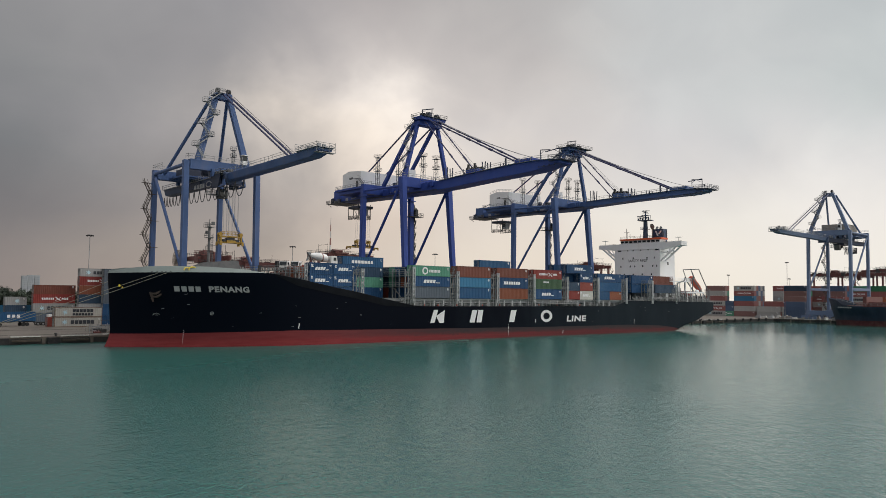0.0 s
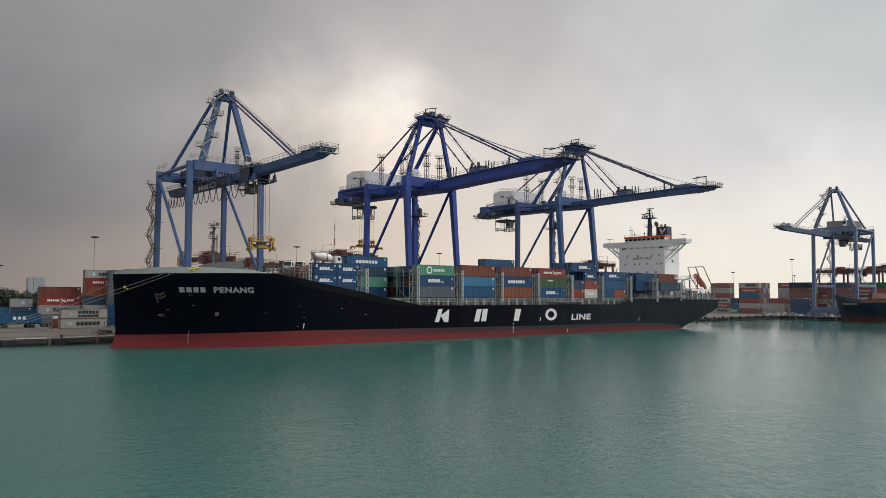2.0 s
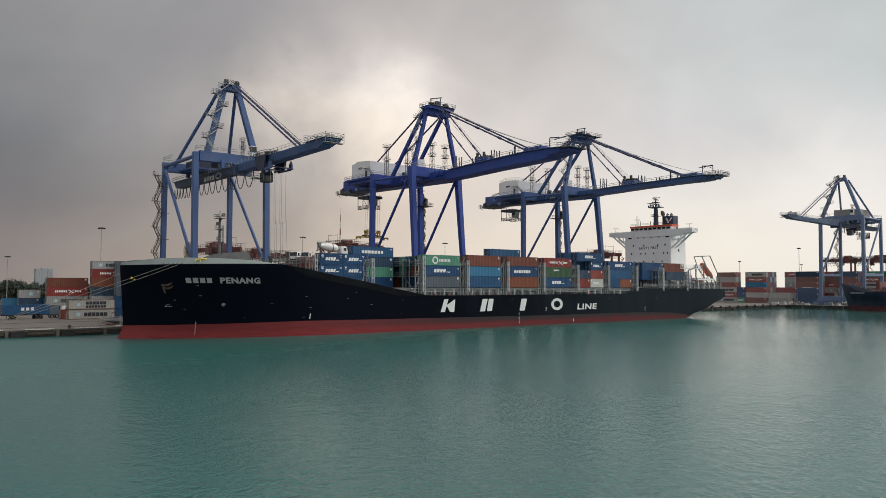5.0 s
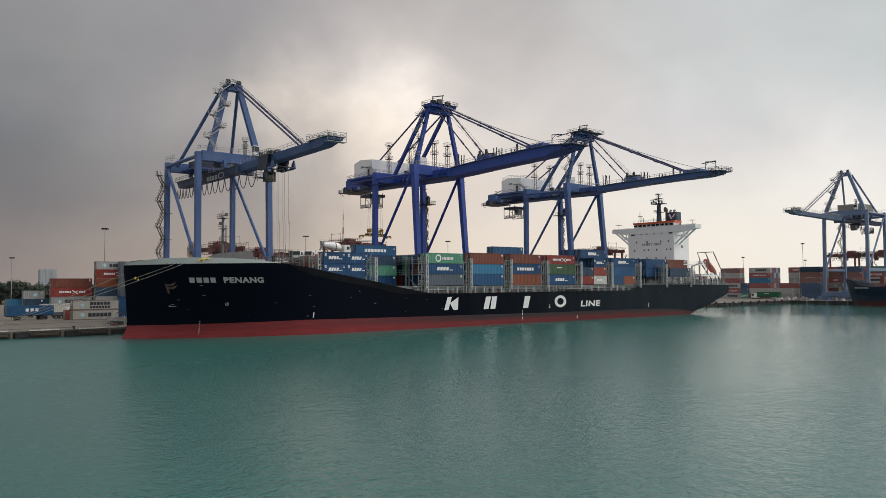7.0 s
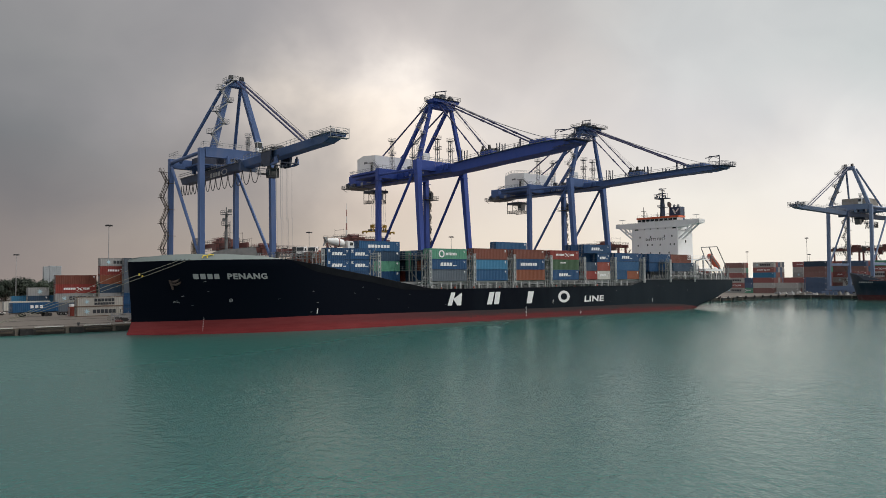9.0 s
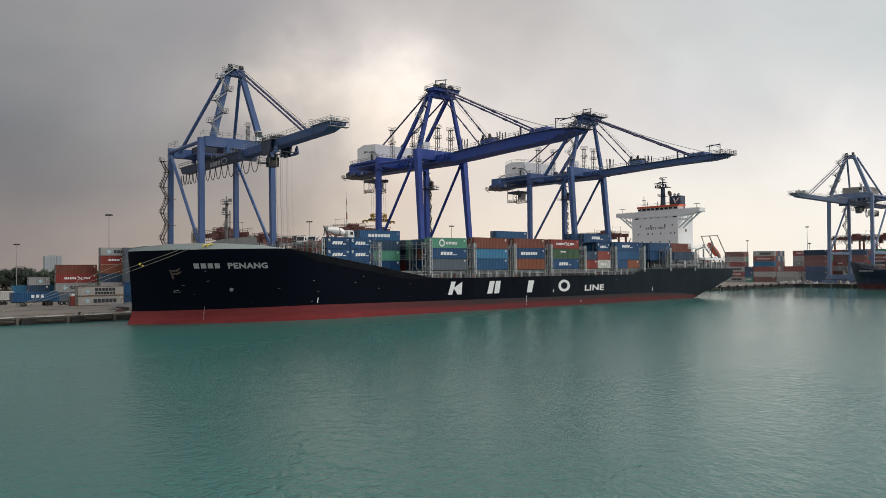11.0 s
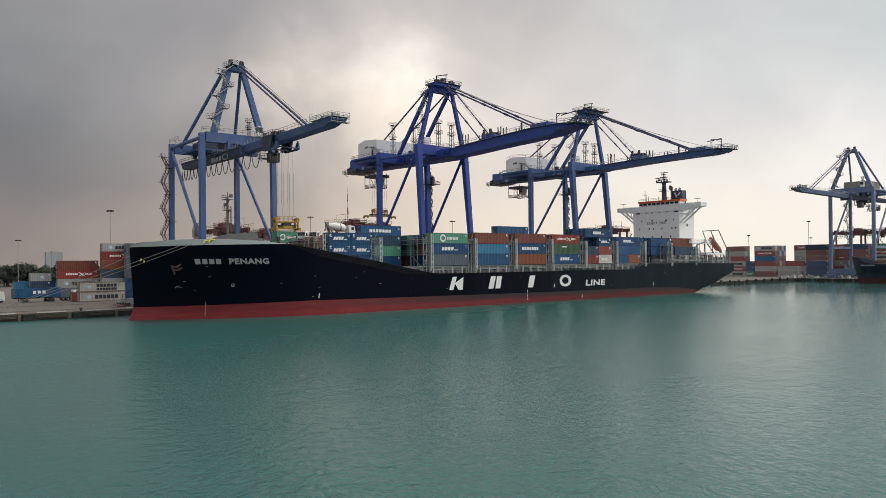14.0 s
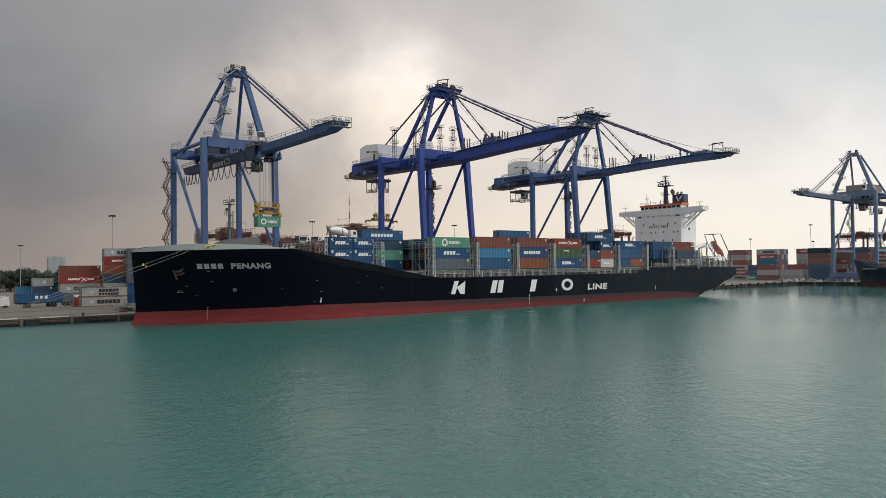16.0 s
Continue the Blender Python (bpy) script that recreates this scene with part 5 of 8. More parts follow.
# bay 1: twenty-foot pairs, three and a half tiers
for k in (0, 1):
    for t in range(3):
        container(BAY_AFT[1] - 12.192 + 0.9 + 6.13 * k, 1.1, 17.95 - 2.616 * (t + 1), "kmtc blue", "slanted white", 6.058, ST)
# bay 2: the outer rows are empty; a stack stands further in
z = HATCH_Z
for colour, logo in (("kmtc blue", "corner"), ("jade green", "corner"), ("navy", "corner"), ("blue", "white word")):
    container(BAY_AFT[2] - 12.192, 9.0, z, colour, logo, 12.192, ST)
    z += 2.50 if colour != "navy" else 2.45
# bays 9 and 10
z10 = HATCH_Z + 2.4
container(BAY_AFT[10] - 12.192 + 2.4, 0.2, z10, "navy", "corner", 12.192, HC)
container(222.6, 2.8, z10 + 2.95, "brown red", "corner", 12.192, HC)
container(210.2, 2.8, z10 + 2.95, "kmtc blue", "corner", 12.192, HC)
container(210.2, 2.8, z10, "kmtc blue", "", 12.192, HC)
container(222.6, 2.8, z10, "navy", "", 12.192, HC)
container(BAY_AFT[9] - 12.192, 5.2, z10 + 2.95, "kmtc blue", "", 12.192, HC)
container(BAY_AFT[9] - 12.192, 5.2, z10, "navy", "", 12.192, HC)

# ---- quay cranes ----


def leg_stairs(parent, x, y, z0, z1, run=3.0, n=8, side=1):
    g = Geo()
    h = (z1 - z0) / n
    for i in range(n):
        ya, yb = (0, run) if i % 2 == 0 else (run, 0)
        za, zb = z0 + i * h, z0 + (i + 1) * h
        for dx in (0.0, 0.8 * side):
            g.beam((x + dx, y + ya, za), (x + dx, y + yb, zb), 0.1, 0.34)
            g.tube((x + dx, y + ya, za + 1.0), (x + dx, y + yb, zb + 1.0), 0.06, 4)
        for k in range(10):
            u = (k + 0.5) / 10
            if k % 5 == 2:
                g.tube((x + 0.8 * side, y + ya + (yb - ya) * u, za + h * u), (x + 0.8 * side, y + ya + (yb - ya) * u, za + h * u + 1.0), 0.05, 4)
            g.box(min(x, x + 0.8 * side), max(x, x + 0.8 * side), y + ya + (yb - ya) * u - 0.12, y + ya + (yb - ya) * u + 0.12, za + h * u - 0.02, za + h * u + 0.02)
        g.box(min(x, x + 0.9 * side), max(x, x + 0.9 * side), y + yb - 0.6, y + yb + 0.6, zb - 0.06, zb)
        g.rail([(x + 0.9 * side, y + yb - 0.6, zb), (x + 0.9 * side, y + yb + 0.6, zb)], 1.0, 0.06, 1.2)
        g.box(min(x - 1.9 * side, x + 1.5 * side), max(x - 1.9 * side, x + 1.5 * side), y + yb - 0.08, y + yb + 0.08, zb - 0.12, zb)
    g.ob("stair", STAIR_BROWN, parent, "dark rusty zigzag access stair")


def mast_tower(g, x, y, z, h, slim=1.0):
    for dx in (-0.6 * slim, 0.6 * slim):
        for dy in (-0.6 * slim, 0.6 * slim):
            g.tube((x + dx, y + dy, z), (x + dx * 0.8, y + dy * 0.8, z + h), 0.09, 5)
    n = max(2, int(h / 1.8))
    for i in range(n):
        za, zb = z + h * i / n, z + h * (i + 1) / n
        g.tube((x - 0.6 * slim, y - 0.6 * slim, za), (x + 0.6 * slim, y - 0.6 * slim, zb), 0.06, 4)
        g.tube((x - 0.6 * slim, y + 0.6 * slim, zb), (x - 0.6 * slim, y - 0.6 * slim, za), 0.06, 4)
    w = 1.1 * slim
    for zz in (z + h * 0.55, z + h):
        g.box(x - w, x + w, y - w, y + w, zz - 0.08, zz)
        g.rail([(x - w, y - w, zz), (x + w, y - w, zz), (x + w, y + w, zz), (x - w, y + w, zz), (x - w, y - w, zz)], 1.0, 0.045, 1.1)


def bogies(crane, mat, gauge):
    for sx in (-1, 1):
        for y in (0, gauge):
            g = Geo()
            g.beam((sx * 10 - 3.6, y, 1.6), (sx * 10 + 3.6, y, 1.6), 0.9, 0.8)
            for k in range(4):
                g.box(sx * 10 - 3.6 + k * 2.0, sx * 10 - 2.4 + k * 2.0, y - 0.5, y + 0.5, 0.5, 1.3)
                for dx in (0.15, 0.95):
                    cx = sx * 10 - 3.6 + k * 2.0 + dx
                    g.tube((cx, y - 0.15, 0.38), (cx, y + 0.15, 0.38), 0.38, 10)
            g.ob("bogie", mat, crane)
    for y in (0, gauge):
        g = Geo()
        g.beam((-11, y, 3.4), (11, y, 3.4), 1.5, 2.2)
        g.ob("sill_beam", mat, crane, bevel=0.05)


def crane_new(m, mat, label, under, over, bracket, house_x, head_x, head_y, foot, roof_rail=False):
    """A ship-to-shore crane: four legs, machinery house at the back, boom out over the water (-y). Heights from the water.
    under and over: the boom's lower and upper edge as (y, z); bracket: where the fore stays end."""
    q = QUAY_Z
    crane = thing("quay_crane", label, "gantry crane", "quay cranes", m)
    G, SY = 23.3, 2.6                # rail gauge; the waterside legs lean landwards by SY
    bogies(crane, mat, G)
    for sx in (-1, 1):
        g = Geo()
        g.beam((sx * 10.35, -1.0, 2.5), (sx * 9.6, SY, 48.4 - q), foot, foot, 1.85, 1.85, up=(0, 1, 0))
        g.ob("leg", mat, crane, bevel=0.06)
        g = Geo()
        g.beam((sx * 10.5, G, 2.5), (sx * 10.2, G, 48.2 - q), 1.55, 1.55, 1.55, 1.55, up=(0, 1, 0))
        g.ob("leg", mat, crane, bevel=0.06)
        g = Geo()
        g.tube((sx * 9.9, SY + 0.5, 45.6 - q), (sx * 10.2, G - 0.4, 46.0 - q), 0.4, 10)
        g.ob("tie_tube", mat, crane)
        g = Geo()
        g.tube((sx * 10.4, G - 0.5, 19.2 - q), (sx * 9.8, SY + 0.2, 47.0 - q), 0.45, 10)
        g.ob("diagonal_brace", mat, crane)
        # flange plates where the legs meet the portal
        for y, x in ((SY, 9.6), (G, 10.2)):
            g = Geo()
            g.box(sx * x - 1.25, sx * x + 1.25, y - 1.2, y + 1.2, 44.1 - q, 44.3 - q)
            g.ob("leg_flange", mat, crane)
    for y, z0, z1 in ((SY, 45.4, 48.6), (G, 45.0, 48.2)):
        g = Geo()
        g.box(-10.7, 10.7, y - 0.9, y + 0.9, z0 - q, z1 - q)
        g.ob("portal_beam", mat, crane, bevel=0.06)
    # girder and boom: two deep box girders tied together
    girder = boom = None
    split = -6.0
    low = [p for p in under if p[0] > split]
    low.append((split, lerp_table(-split, [(-y, z) for y, z in under])))
    g = Geo()
    g.prism([(y, z - q) for y, z in low] + [(split, 47.0 - q), (under[0][0], 47.0 - q)], -2.7, 2.7, "x")
    girder = g.ob("girder", mat, crane, bevel=0.05)
    g = Geo()
    for s in (-1, 1):
        g.beam((s * 2.9, under[0][0] - 1, under[0][1] + 0.1 - q), (s * 2.9, split, low[-1][1] + 0.1 - q), 0.6, 0.35)
    g.ob("trolley_rail", CRANE_DARK, girder)
    g = Geo()
    far = [(split - 0.05, low[-1][1])] + [p for p in under if p[0] < split]
    g.prism([(y, z - q) for y, z in far] + [(y, z - q) for y, z in reversed(over)] + [(split - 0.05, 47.0 - q)], -2.6, 2.6, "x")
    boom = g.ob("boom", mat, crane, bevel=0.05)
    tip = over[-1][0]

    def top_at(y):
        return lerp_table(-y, [(6.0, 47.0)] + [(-a, b) for a, b in over])
    for s in (-1, 1):
        g = Geo()
        ys = [split - 1.5 + (tip + 1.0 - split) * i / 12 for i in range(13)]
        g.rail([(s * 3.2, y, top_at(y) - 0.05 - q) for y in ys], 1.1, 0.05, 1.9)
        for a, b in zip(ys[:-1], ys[1:]):
            g.beam((s * 2.95, a, top_at(a) - 0.1 - q), (s * 2.95, b, top_at(b) - 0.1 - q), 0.7, 0.08)
        g.ob("walkway", GALV, boom)
    # hanging platform below the tip, tip platform and rails
    g = Geo()
    tz = over[-1][1]
    g.box(-3.4, 3.4, tip - 1.6, tip + 3.0, tz - 0.3 - q, tz - 0.1 - q)
    g.rail([(-3.4, tip + 3.0, tz - 0.1 - q), (-3.4, tip - 1.6, tz - 0.1 - q), (3.4, tip - 1.6, tz - 0.1 - q), (3.4, tip + 3.0, tz - 0.1 - q)], 1.3, 0.055, 1.1, 3)
    for k in range(4):
        y = tip + 1.2 + k * 1.9
        g.box(-3.0, 3.0, y, y + 0.25, tz - 1.1 - 0.12 * k - q, tz - 0.9 - 0.12 * k - q)
    g.box(-3.0, -2.8, tip + 1.2, tip + 7.2, tz - 1.5 - q, tz - 1.35 - q)
    g.ob("tip_platform", CRANE_DARK, boom)
    for y, arm in ((bracket - 6.2, -3.6), (tip + 3.2, 5.2)):
        b_ = Geo()
        z = top_at(y) - q
        b_.tube((1.5, y, z), (1.5, y, z + 3.6), 0.12, 6)
        b_.tube((1.5, y, z + 3.6), (1.5, y + arm, z + 3.2), 0.14, 6)
        b_.tube((1.5, y, z + 2.4), (1.5, y + arm * 0.4, z + 3.4), 0.07, 5)
        b_.ob("service_davit", CRANE_DARK, boom)
    b_ = Geo()
    b_.box(-2.3, 2.3, -23.8, -19.0, 47.3 - q, 48.9 - q)
    b_.ob("winch_base", mat, boom, bevel=0.05)
    rnd = random.Random(8)
    for k in range(11):
        b_ = Geo()
        x, y = rnd.uniform(-2.2, 1.3), -23.4 + k * 0.42
        if k % 3 == 1:
            b_.tube((x, y, 49.3 - q), (x + 0.9, y, 49.3 - q), 0.5, 10)
        else:
            b_.box(x, x + rnd.uniform(0.4, 1.0), y, y + 0.6, 48.9 - q, 49.2 + rnd.uniform(0.2, 1.5) - q)
        b_.ob("winch_gear", STEEL_DARK, boom)
    for y, hgt in ((-9.0, 4.0), (-17.7, 2.0), (-26.0, 3.0), (-33.5, 1.3)):
        for s in (-1, 1):
            b_ = Geo()
            z = top_at(y) - q
            b_.beam((s * 1.1, y, z - 0.2), (s * 1.1, y - 0.2, z + hgt), 0.2, 0.26)
            b_.beam((s * 1.1, y + 0.9, z - 0.2), (s * 1.1, y + 1.1, z + hgt), 0.2, 0.26)
            b_.box(s * 1.1 - 0.2, s * 1.1 + 0.2, y - 0.2, y + 1.0, z - 0.1, z + 0.3)
            b_.ob("rope_guide", CRANE_DARK, boom)
    g = Geo()
    g.box(-2.5, 2.5, bracket - 6.5, bracket, top_at(bracket) - 0.4 - q, top_at(bracket) + 1.0 - q)
    g.ob("stay_bracket", mat, boom, bevel=0.06)
    for s in (-1, 1):
        g = Geo()
        g.box(s * 2.1 - 0.2, s * 2.1 + 0.2, bracket + 3.6, bracket + 4.0, top_at(bracket + 4) - 0.1 - q, top_at(bracket + 4) + 2.3 - q)
        g.ob("stay_post", CRANE_DARK, boom)
    # head frame
    hz = 67.8 - q
    hx = 4.15
    g = Geo()
    g.box(-hx - 0.6, hx + 0.6, 0.6, 3.4, hz - 2.0, hz - 0.3)
    g.prism([(-hx - 1.1, hz - 0.4), (-hx - 1.4, hz + 0.6), (hx + 1.2, hz + 0.6), (hx + 0.6, hz - 0.4)], -1.0, 3.0, "y")
    head = g.ob("head_frame", mat, crane, bevel=0.05)
    for s in (-1, 1):
        for k in range(2):
            g = Geo()
            g.tube((s * 2.5 - 0.35 + 0.9 * k, 0.6, hz + 1.2), (s * 2.5 - 0.1 + 0.9 * k, 0.6, hz + 1.2), 0.85, 14)
            g.ob("sheave", STEEL_DARK, head)
    g = Geo()
    x0, x1, y0, y1 = -head_x, head_x, -1.6 - head_y, 4.4
    g.box(x0, x1, y0, y1, hz + 0.62, hz + 0.7)
    g.rail([(x0, y0, hz + 0.7), (x1, y0, hz + 0.7), (x1, y1, hz + 0.7), (x0, y1, hz + 0.7), (x0, y0, hz + 0.7)], 1.1, 0.055, 1.3)
    g.ob("head_platform", GALV_DARK, head)
    g = Geo()
    g.beam((-2.4, 2, hz + 0.6), (-2.4, 2, hz + 3.6), 0.25, 0.25)
    g.beam((-2.4, 2, hz + 3.4), (1.4, 1, hz + 4.2), 0.28, 0.28)
    g.beam((0.8, 1, hz + 0.7), (0.8, 1, hz + 4.0), 0.2, 0.2)
    g.ob("head_davit", CRANE_DARK, head)
    for k, (x, y, w, h) in enumerate(((-3.4, 1.0, 1.0, 1.5), (-1.2, 0.2, 1.4, 2.0), (0.9, 2.2, 0.9, 1.3), (2.2, 0.4, 1.2, 1.7))):
        Geo().box(x, x + w, y, y + w, hz + 0.6, hz + 0.6 + h).ob("head_gear", CRANE_DARK if k % 2 else STEEL_DARK, head)
    for s in (-1, 1):
        g = Geo()
        g.beam((s * 9.1, SY, 48.4 - q), (s * hx, 2.2, hz - 1.4), 1.3, 1.2, 1.0, 1.0, up=(0, 1, 0))
        g.ob("head_leg", mat, crane, bevel=0.04)
        g = Geo()
        g.beam((s * 4.1, 20.6, 47.6 - q), (s * hx, 3.9, hz - 1.2), 1.0, 1.0, 0.95, 0.95)
        g.ob("back_strut", mat, crane)
        g = Geo()
        g.tube((s * 4.15, 4.4, hz - 0.6), (s * 3.8, 32.5, 52.4 - q), 0.27, 8)
        g.ob("back_stay", STAY_BLUE, crane, "dark blue steel stay bar")
        # fore stays in lengths with pinned joints
        for a, b, r, n in (((s * 2.15, -0.9, hz - 0.4), (s * 2.15, bracket + 0.4, top_at(bracket) + 0.9 - q), 0.24, 4),
                           ((s * 2.9, -0.2, hz - 1.0), (s * 2.9, -19.2, top_at(-19) + 0.1 - q), 0.2, 3)):
            g = Geo()
            a, b = Vector(a), Vector(b)
            g.tube(a, b, r, 8)
            for k in range(1, n):
                c = a.lerp(b, k / n)
                d = (b - a).normalized() * 0.8
                g.tube(c - d, c + d, r * 1.45, 8)
            g.ob("fore_stay", STAY_BLUE, crane, "dark blue steel stay bar with pinned joints")
    g = Geo()
    for dx in (-0.8, 0.0, 0.8):
        pts = []
        for i in range(9):
            u = i / 8
            pts.append((dx, -0.5 + (bracket - 5 + 0.5) * u, hz + 0.7 + (top_at(bracket) + 1.3 - q - hz - 0.7) * u - 4.2 * u * (1 - u)))
        g.path(pts, 0.05, 4)
        g.tube((dx * 1.6, 0, hz + 0.6), (dx * 1.6, -20.5, 49.6 - q), 0.045, 4)
    g.ob("hoist_rope", WIRE_PALE, crane)
    # stair up the head frame
    g = Geo()
    p0, p1 = Vector((-9.6, 3.6, 49.0 - q)), Vector((-hx - 1.6, 3.6, hz))
    n = 7
    for i in range(n):
        a, b = p0.lerp(p1, i / n), p0.lerp(p1, (i + 1) / n)
        off = 1.3 if i % 2 == 0 else -1.3
        a2, b2 = a + Vector((0, off, 0)), b + Vector((0, -off, 0))
        for dx in (0, 0.7):
            g.beam(a2 + Vector((dx, 0, 0)), b2 + Vector((dx, 0, 0)), 0.06, 0.22)
            g.tube(a2 + Vector((dx, 0, 1)), b2 + Vector((dx, 0, 1)), 0.045, 4)
        c = b2
        g.box(c.x - 0.6, c.x + 0.9, c.y - 0.7, c.y + 0.7, c.z - 0.06, c.z)
        g.rail([(c.x + 0.9, c.y - 0.7, c.z), (c.x - 0.6, c.y - 0.7, c.z), (c.x - 0.6, c.y + 0.7, c.z)], 1.0, 0.045, 0.8)
    g.ob("stair", GALV, crane)
    # machinery house
    g = Geo()
    g.prism([(28.0, 48.0 - q), (39.3, 48.0 - q), (39.3, 53.3 - q), (35.5, 54.2 - q), (28.0, 53.6 - q)], -8.2, house_x, "x")
    house = g.ob("machinery_house", HOUSE_GREY, crane, "pale grey sheet-clad machinery house")
    g = Geo()
    g.box(-8.28, -8.2, 29.8, 30.8, 48.2 - q, 50.4 - q)
    g.ob("door", STEEL_DARK, house)
    g = Geo()
    for k in range(13):
        g.box(-8.22, -8.2, 28.3 + k * 0.9, 28.33 + k * 0.9, 48.1 - q, 53.2 - q)
    for k in range(int(house_x + 8)):
        g.box(-7.8 + k * 1.0, -7.77 + k * 1.0, 27.98, 28.0, 48.1 - q, 53.5 - q)
    g.ob("cladding_rib", HOUSE_GREY, house)
    if roof_rail:
        g = Geo()
        g.rail([(-8.0, 39.1, 53.3 - q), (-8.0, 35.5, 54.2 - q), (-8.0, 28.2, 53.6 - q), (house_x - 0.2, 28.2, 53.6 - q)], 1.1, 0.055, 1.5)
        g.ob("roof_rail", GALV, house)
    g = Geo()
    g.box(-9.6, 9.8, 24.0, 42.0, 47.3 - q, 48.0 - q)
    g.box(-8.8, 9.0, 25.0, 41.0, 46.2 - q, 47.3 - q)
    g.ob("house_platform", mat, crane, bevel=0.05)
    g = Geo()
    g.rail([(-9.6, 24.0, 48.0 - q), (-9.6, 42.0, 48.0 - q), (9.8, 42.0, 48.0 - q), (9.8, 24.0, 48.0 - q), (-9.6, 24.0, 48.0 - q)], 1.1, 0.055, 1.6)
    g.ob("railing", GALV, house)
    # slanting stair from the walkway up to the house door
    g = Geo()
    for dx in (-9.5, -8.8):
        g.beam((dx, 24.5, 48.0 - q), (dx, 28.0, 51.0 - q), 0.08, 0.3)
        g.tube((dx, 24.5, 49.0 - q), (dx, 28.0, 52.0 - q), 0.05, 4)
    g.box(-9.6, -8.3, 28.0, 31.0, 50.95 - q, 51.05 - q)
    g.ob("house_stair", GALV, house)
    for tx, ty, tz, th, sl in ((-3.3, 25.0, 48.0, 10.4, 0.9), (5.7, 25.0, 48.0, 10.4, 0.8), (-1.0, 3.0, 48.6, 7.6, 0.85), (4.5, 3.0, 48.6, 7.4, 0.85)):
        g = Geo()
        mast_tower(g, tx, ty, tz - q, th, sl)
        g.ob("stay_tower", GALV_DARK, crane)
    g = Geo()
    g.box(-6.4, -3.6, 3.6, 6.0, 48.4 - q, 51.4 - q)
    room = g.ob("switch_room", HOUSE_GREY, crane, bevel=0.05)
    Geo().box(-6.44, -6.4, 4.2, 5.2, 49.6 - q, 50.8 - q).ob("room_window", GLASS, room)
    for line in ([(-3.3, G - 1, 47.0 - q), (-3.3, SY + 1, 47.0 - q)], [(-3.3, SY - 1.2, 47.0 - q), (-3.3, -6.0, 47.0 - q)],
                 [(-11, SY - 0.9, 48.6 - q), (11, SY - 0.9, 48.6 - q)], [(-10.7, G + 0.9, 48.2 - q), (-10.7, G - 0.9, 48.2 - q), (10.7, G - 0.9, 48.2 - q)]):
        g = Geo()
        g.rail(line, 1.1, 0.055, 1.5)
        g.ob("railing", GALV, crane)
    for k in range(12):
        y = -7 + k * 2.3
        if k % 3:
            g = Geo()
            g.box(-3.6, -2.8, y, y + 1.1, 45.4 - q, 46.9 - q)
            g.ob("switch_box", mat, crane)
    rnd = random.Random(3)
    for k in range(9):
        x, y = rnd.uniform(-2.6, 1.8), rnd.uniform(SY + 1.5, 18.0)
        Geo().box(x, x + rnd.uniform(0.6, 1.6), y, y + rnd.uniform(0.6, 1.6), 46.95 - q, 47.4 + rnd.uniform(0.2, 1.6) - q).ob("drive_gear", CRANE_DARK if k % 2 else GALV_DARK, crane)
    # trolley and cab drawn back, spreader hanging from it
    g = Geo()
    g.box(-3.2, 3.2, 36.5, 43.0, 41.9 - q, 42.8 - q)
    trolley = g.ob("trolley", CRANE_DARK, crane)
    g = Geo()
    g.prism([(38.9, 39.4 - q), (38.9, 41.9 - q), (36.4, 41.9 - q), (36.8, 39.4 - q)], -1.2, 1.2, "x")
    cab_ob = g.ob("cab", GALV, trolley, "pale grey operator's cab", bevel=0.05)
    g = Geo()
    g.box(-1.23, -1.2, 36.9, 38.6, 40.3 - q, 41.6 - q)
    g.ob("cab_window", GLASS, cab_ob)
    g = Geo()
    for x in (-2.6, 2.6):
        for y in (37.2, 40.4, 43.6):
            g.tube((x, y, 38.2 - q), (x, y, 43.4 - q), 0.13, 5)
        g.tube((x, 37.2, 38.2 - q), (x, 43.6, 38.2 - q), 0.14, 5)
        g.tube((x, 37.2, 38.2 - q), (x, 40.4, 42.0 - q), 0.08, 5)
    g.rail([(-2.6, 37.2, 38.2 - q), (-2.6, 43.6, 38.2 - q), (2.6, 43.6, 38.2 - q), (2.6, 37.2, 38.2 - q), (-2.6, 37.2, 38.2 - q)], 1.1, 0.06, 1.1, 3)
    g.ob("service_cage", STEEL_DARK, trolley)
    # lift tower and ladders on a landside leg
    g = Geo()
    for k in range(18):
        z = 4 + k * 2.1
        g.box(11.3, 12.3, G - 0.6, G + 0.6, z, z + 0.12)
        g.rail([(12.3, G - 0.6, z + 0.1), (12.3, G + 0.6, z + 0.1)], 0.9, 0.05, 1.0)
        g.beam((12.1, G - 0.5 if k % 2 else G + 0.5, z), (12.1, G + 0.5 if k % 2 else G - 0.5, z + 2.1), 0.5, 0.1)
    g.box(11.3, 11.7, G - 0.35, G + 0.35, 4, 42)
    g.ob("ladder", STEEL_DARK, crane)
    g = Geo()
    g.box(8.6, 14.0, G - 2.6, G + 2.6, 38.6 - q, 38.8 - q)
    g.rail([(8.6, G + 2.6, 38.8 - q), (8.6, G - 2.6, 38.8 - q), (14.0, G - 2.6, 38.8 - q), (14.0, G + 2.6, 38.8 - q)], 1.1, 0.055, 1.2)
    for x, y, h in ((11.6, G - 1.4, 2.6), (12.6, G + 0.4, 3.2)):
        g.box(x, x + 0.9, y, y + 1.2, 38.8 - q, 38.8 + h - q)
    g.ob("lift_landing", STEEL_DARK, crane)
    # bars in the place of the number on the house
    for k in range(4):
        g = Geo()
        g.box(-8.24, -8.21, 33.0 + k * 0.55, 33.4 + k * 0.55, 51.2 - q, 51.9 - q)
        g.ob("number_bar", LETTER_DARK, house)
    # machinery block and platform at the landside end of the girder
    g = Geo()
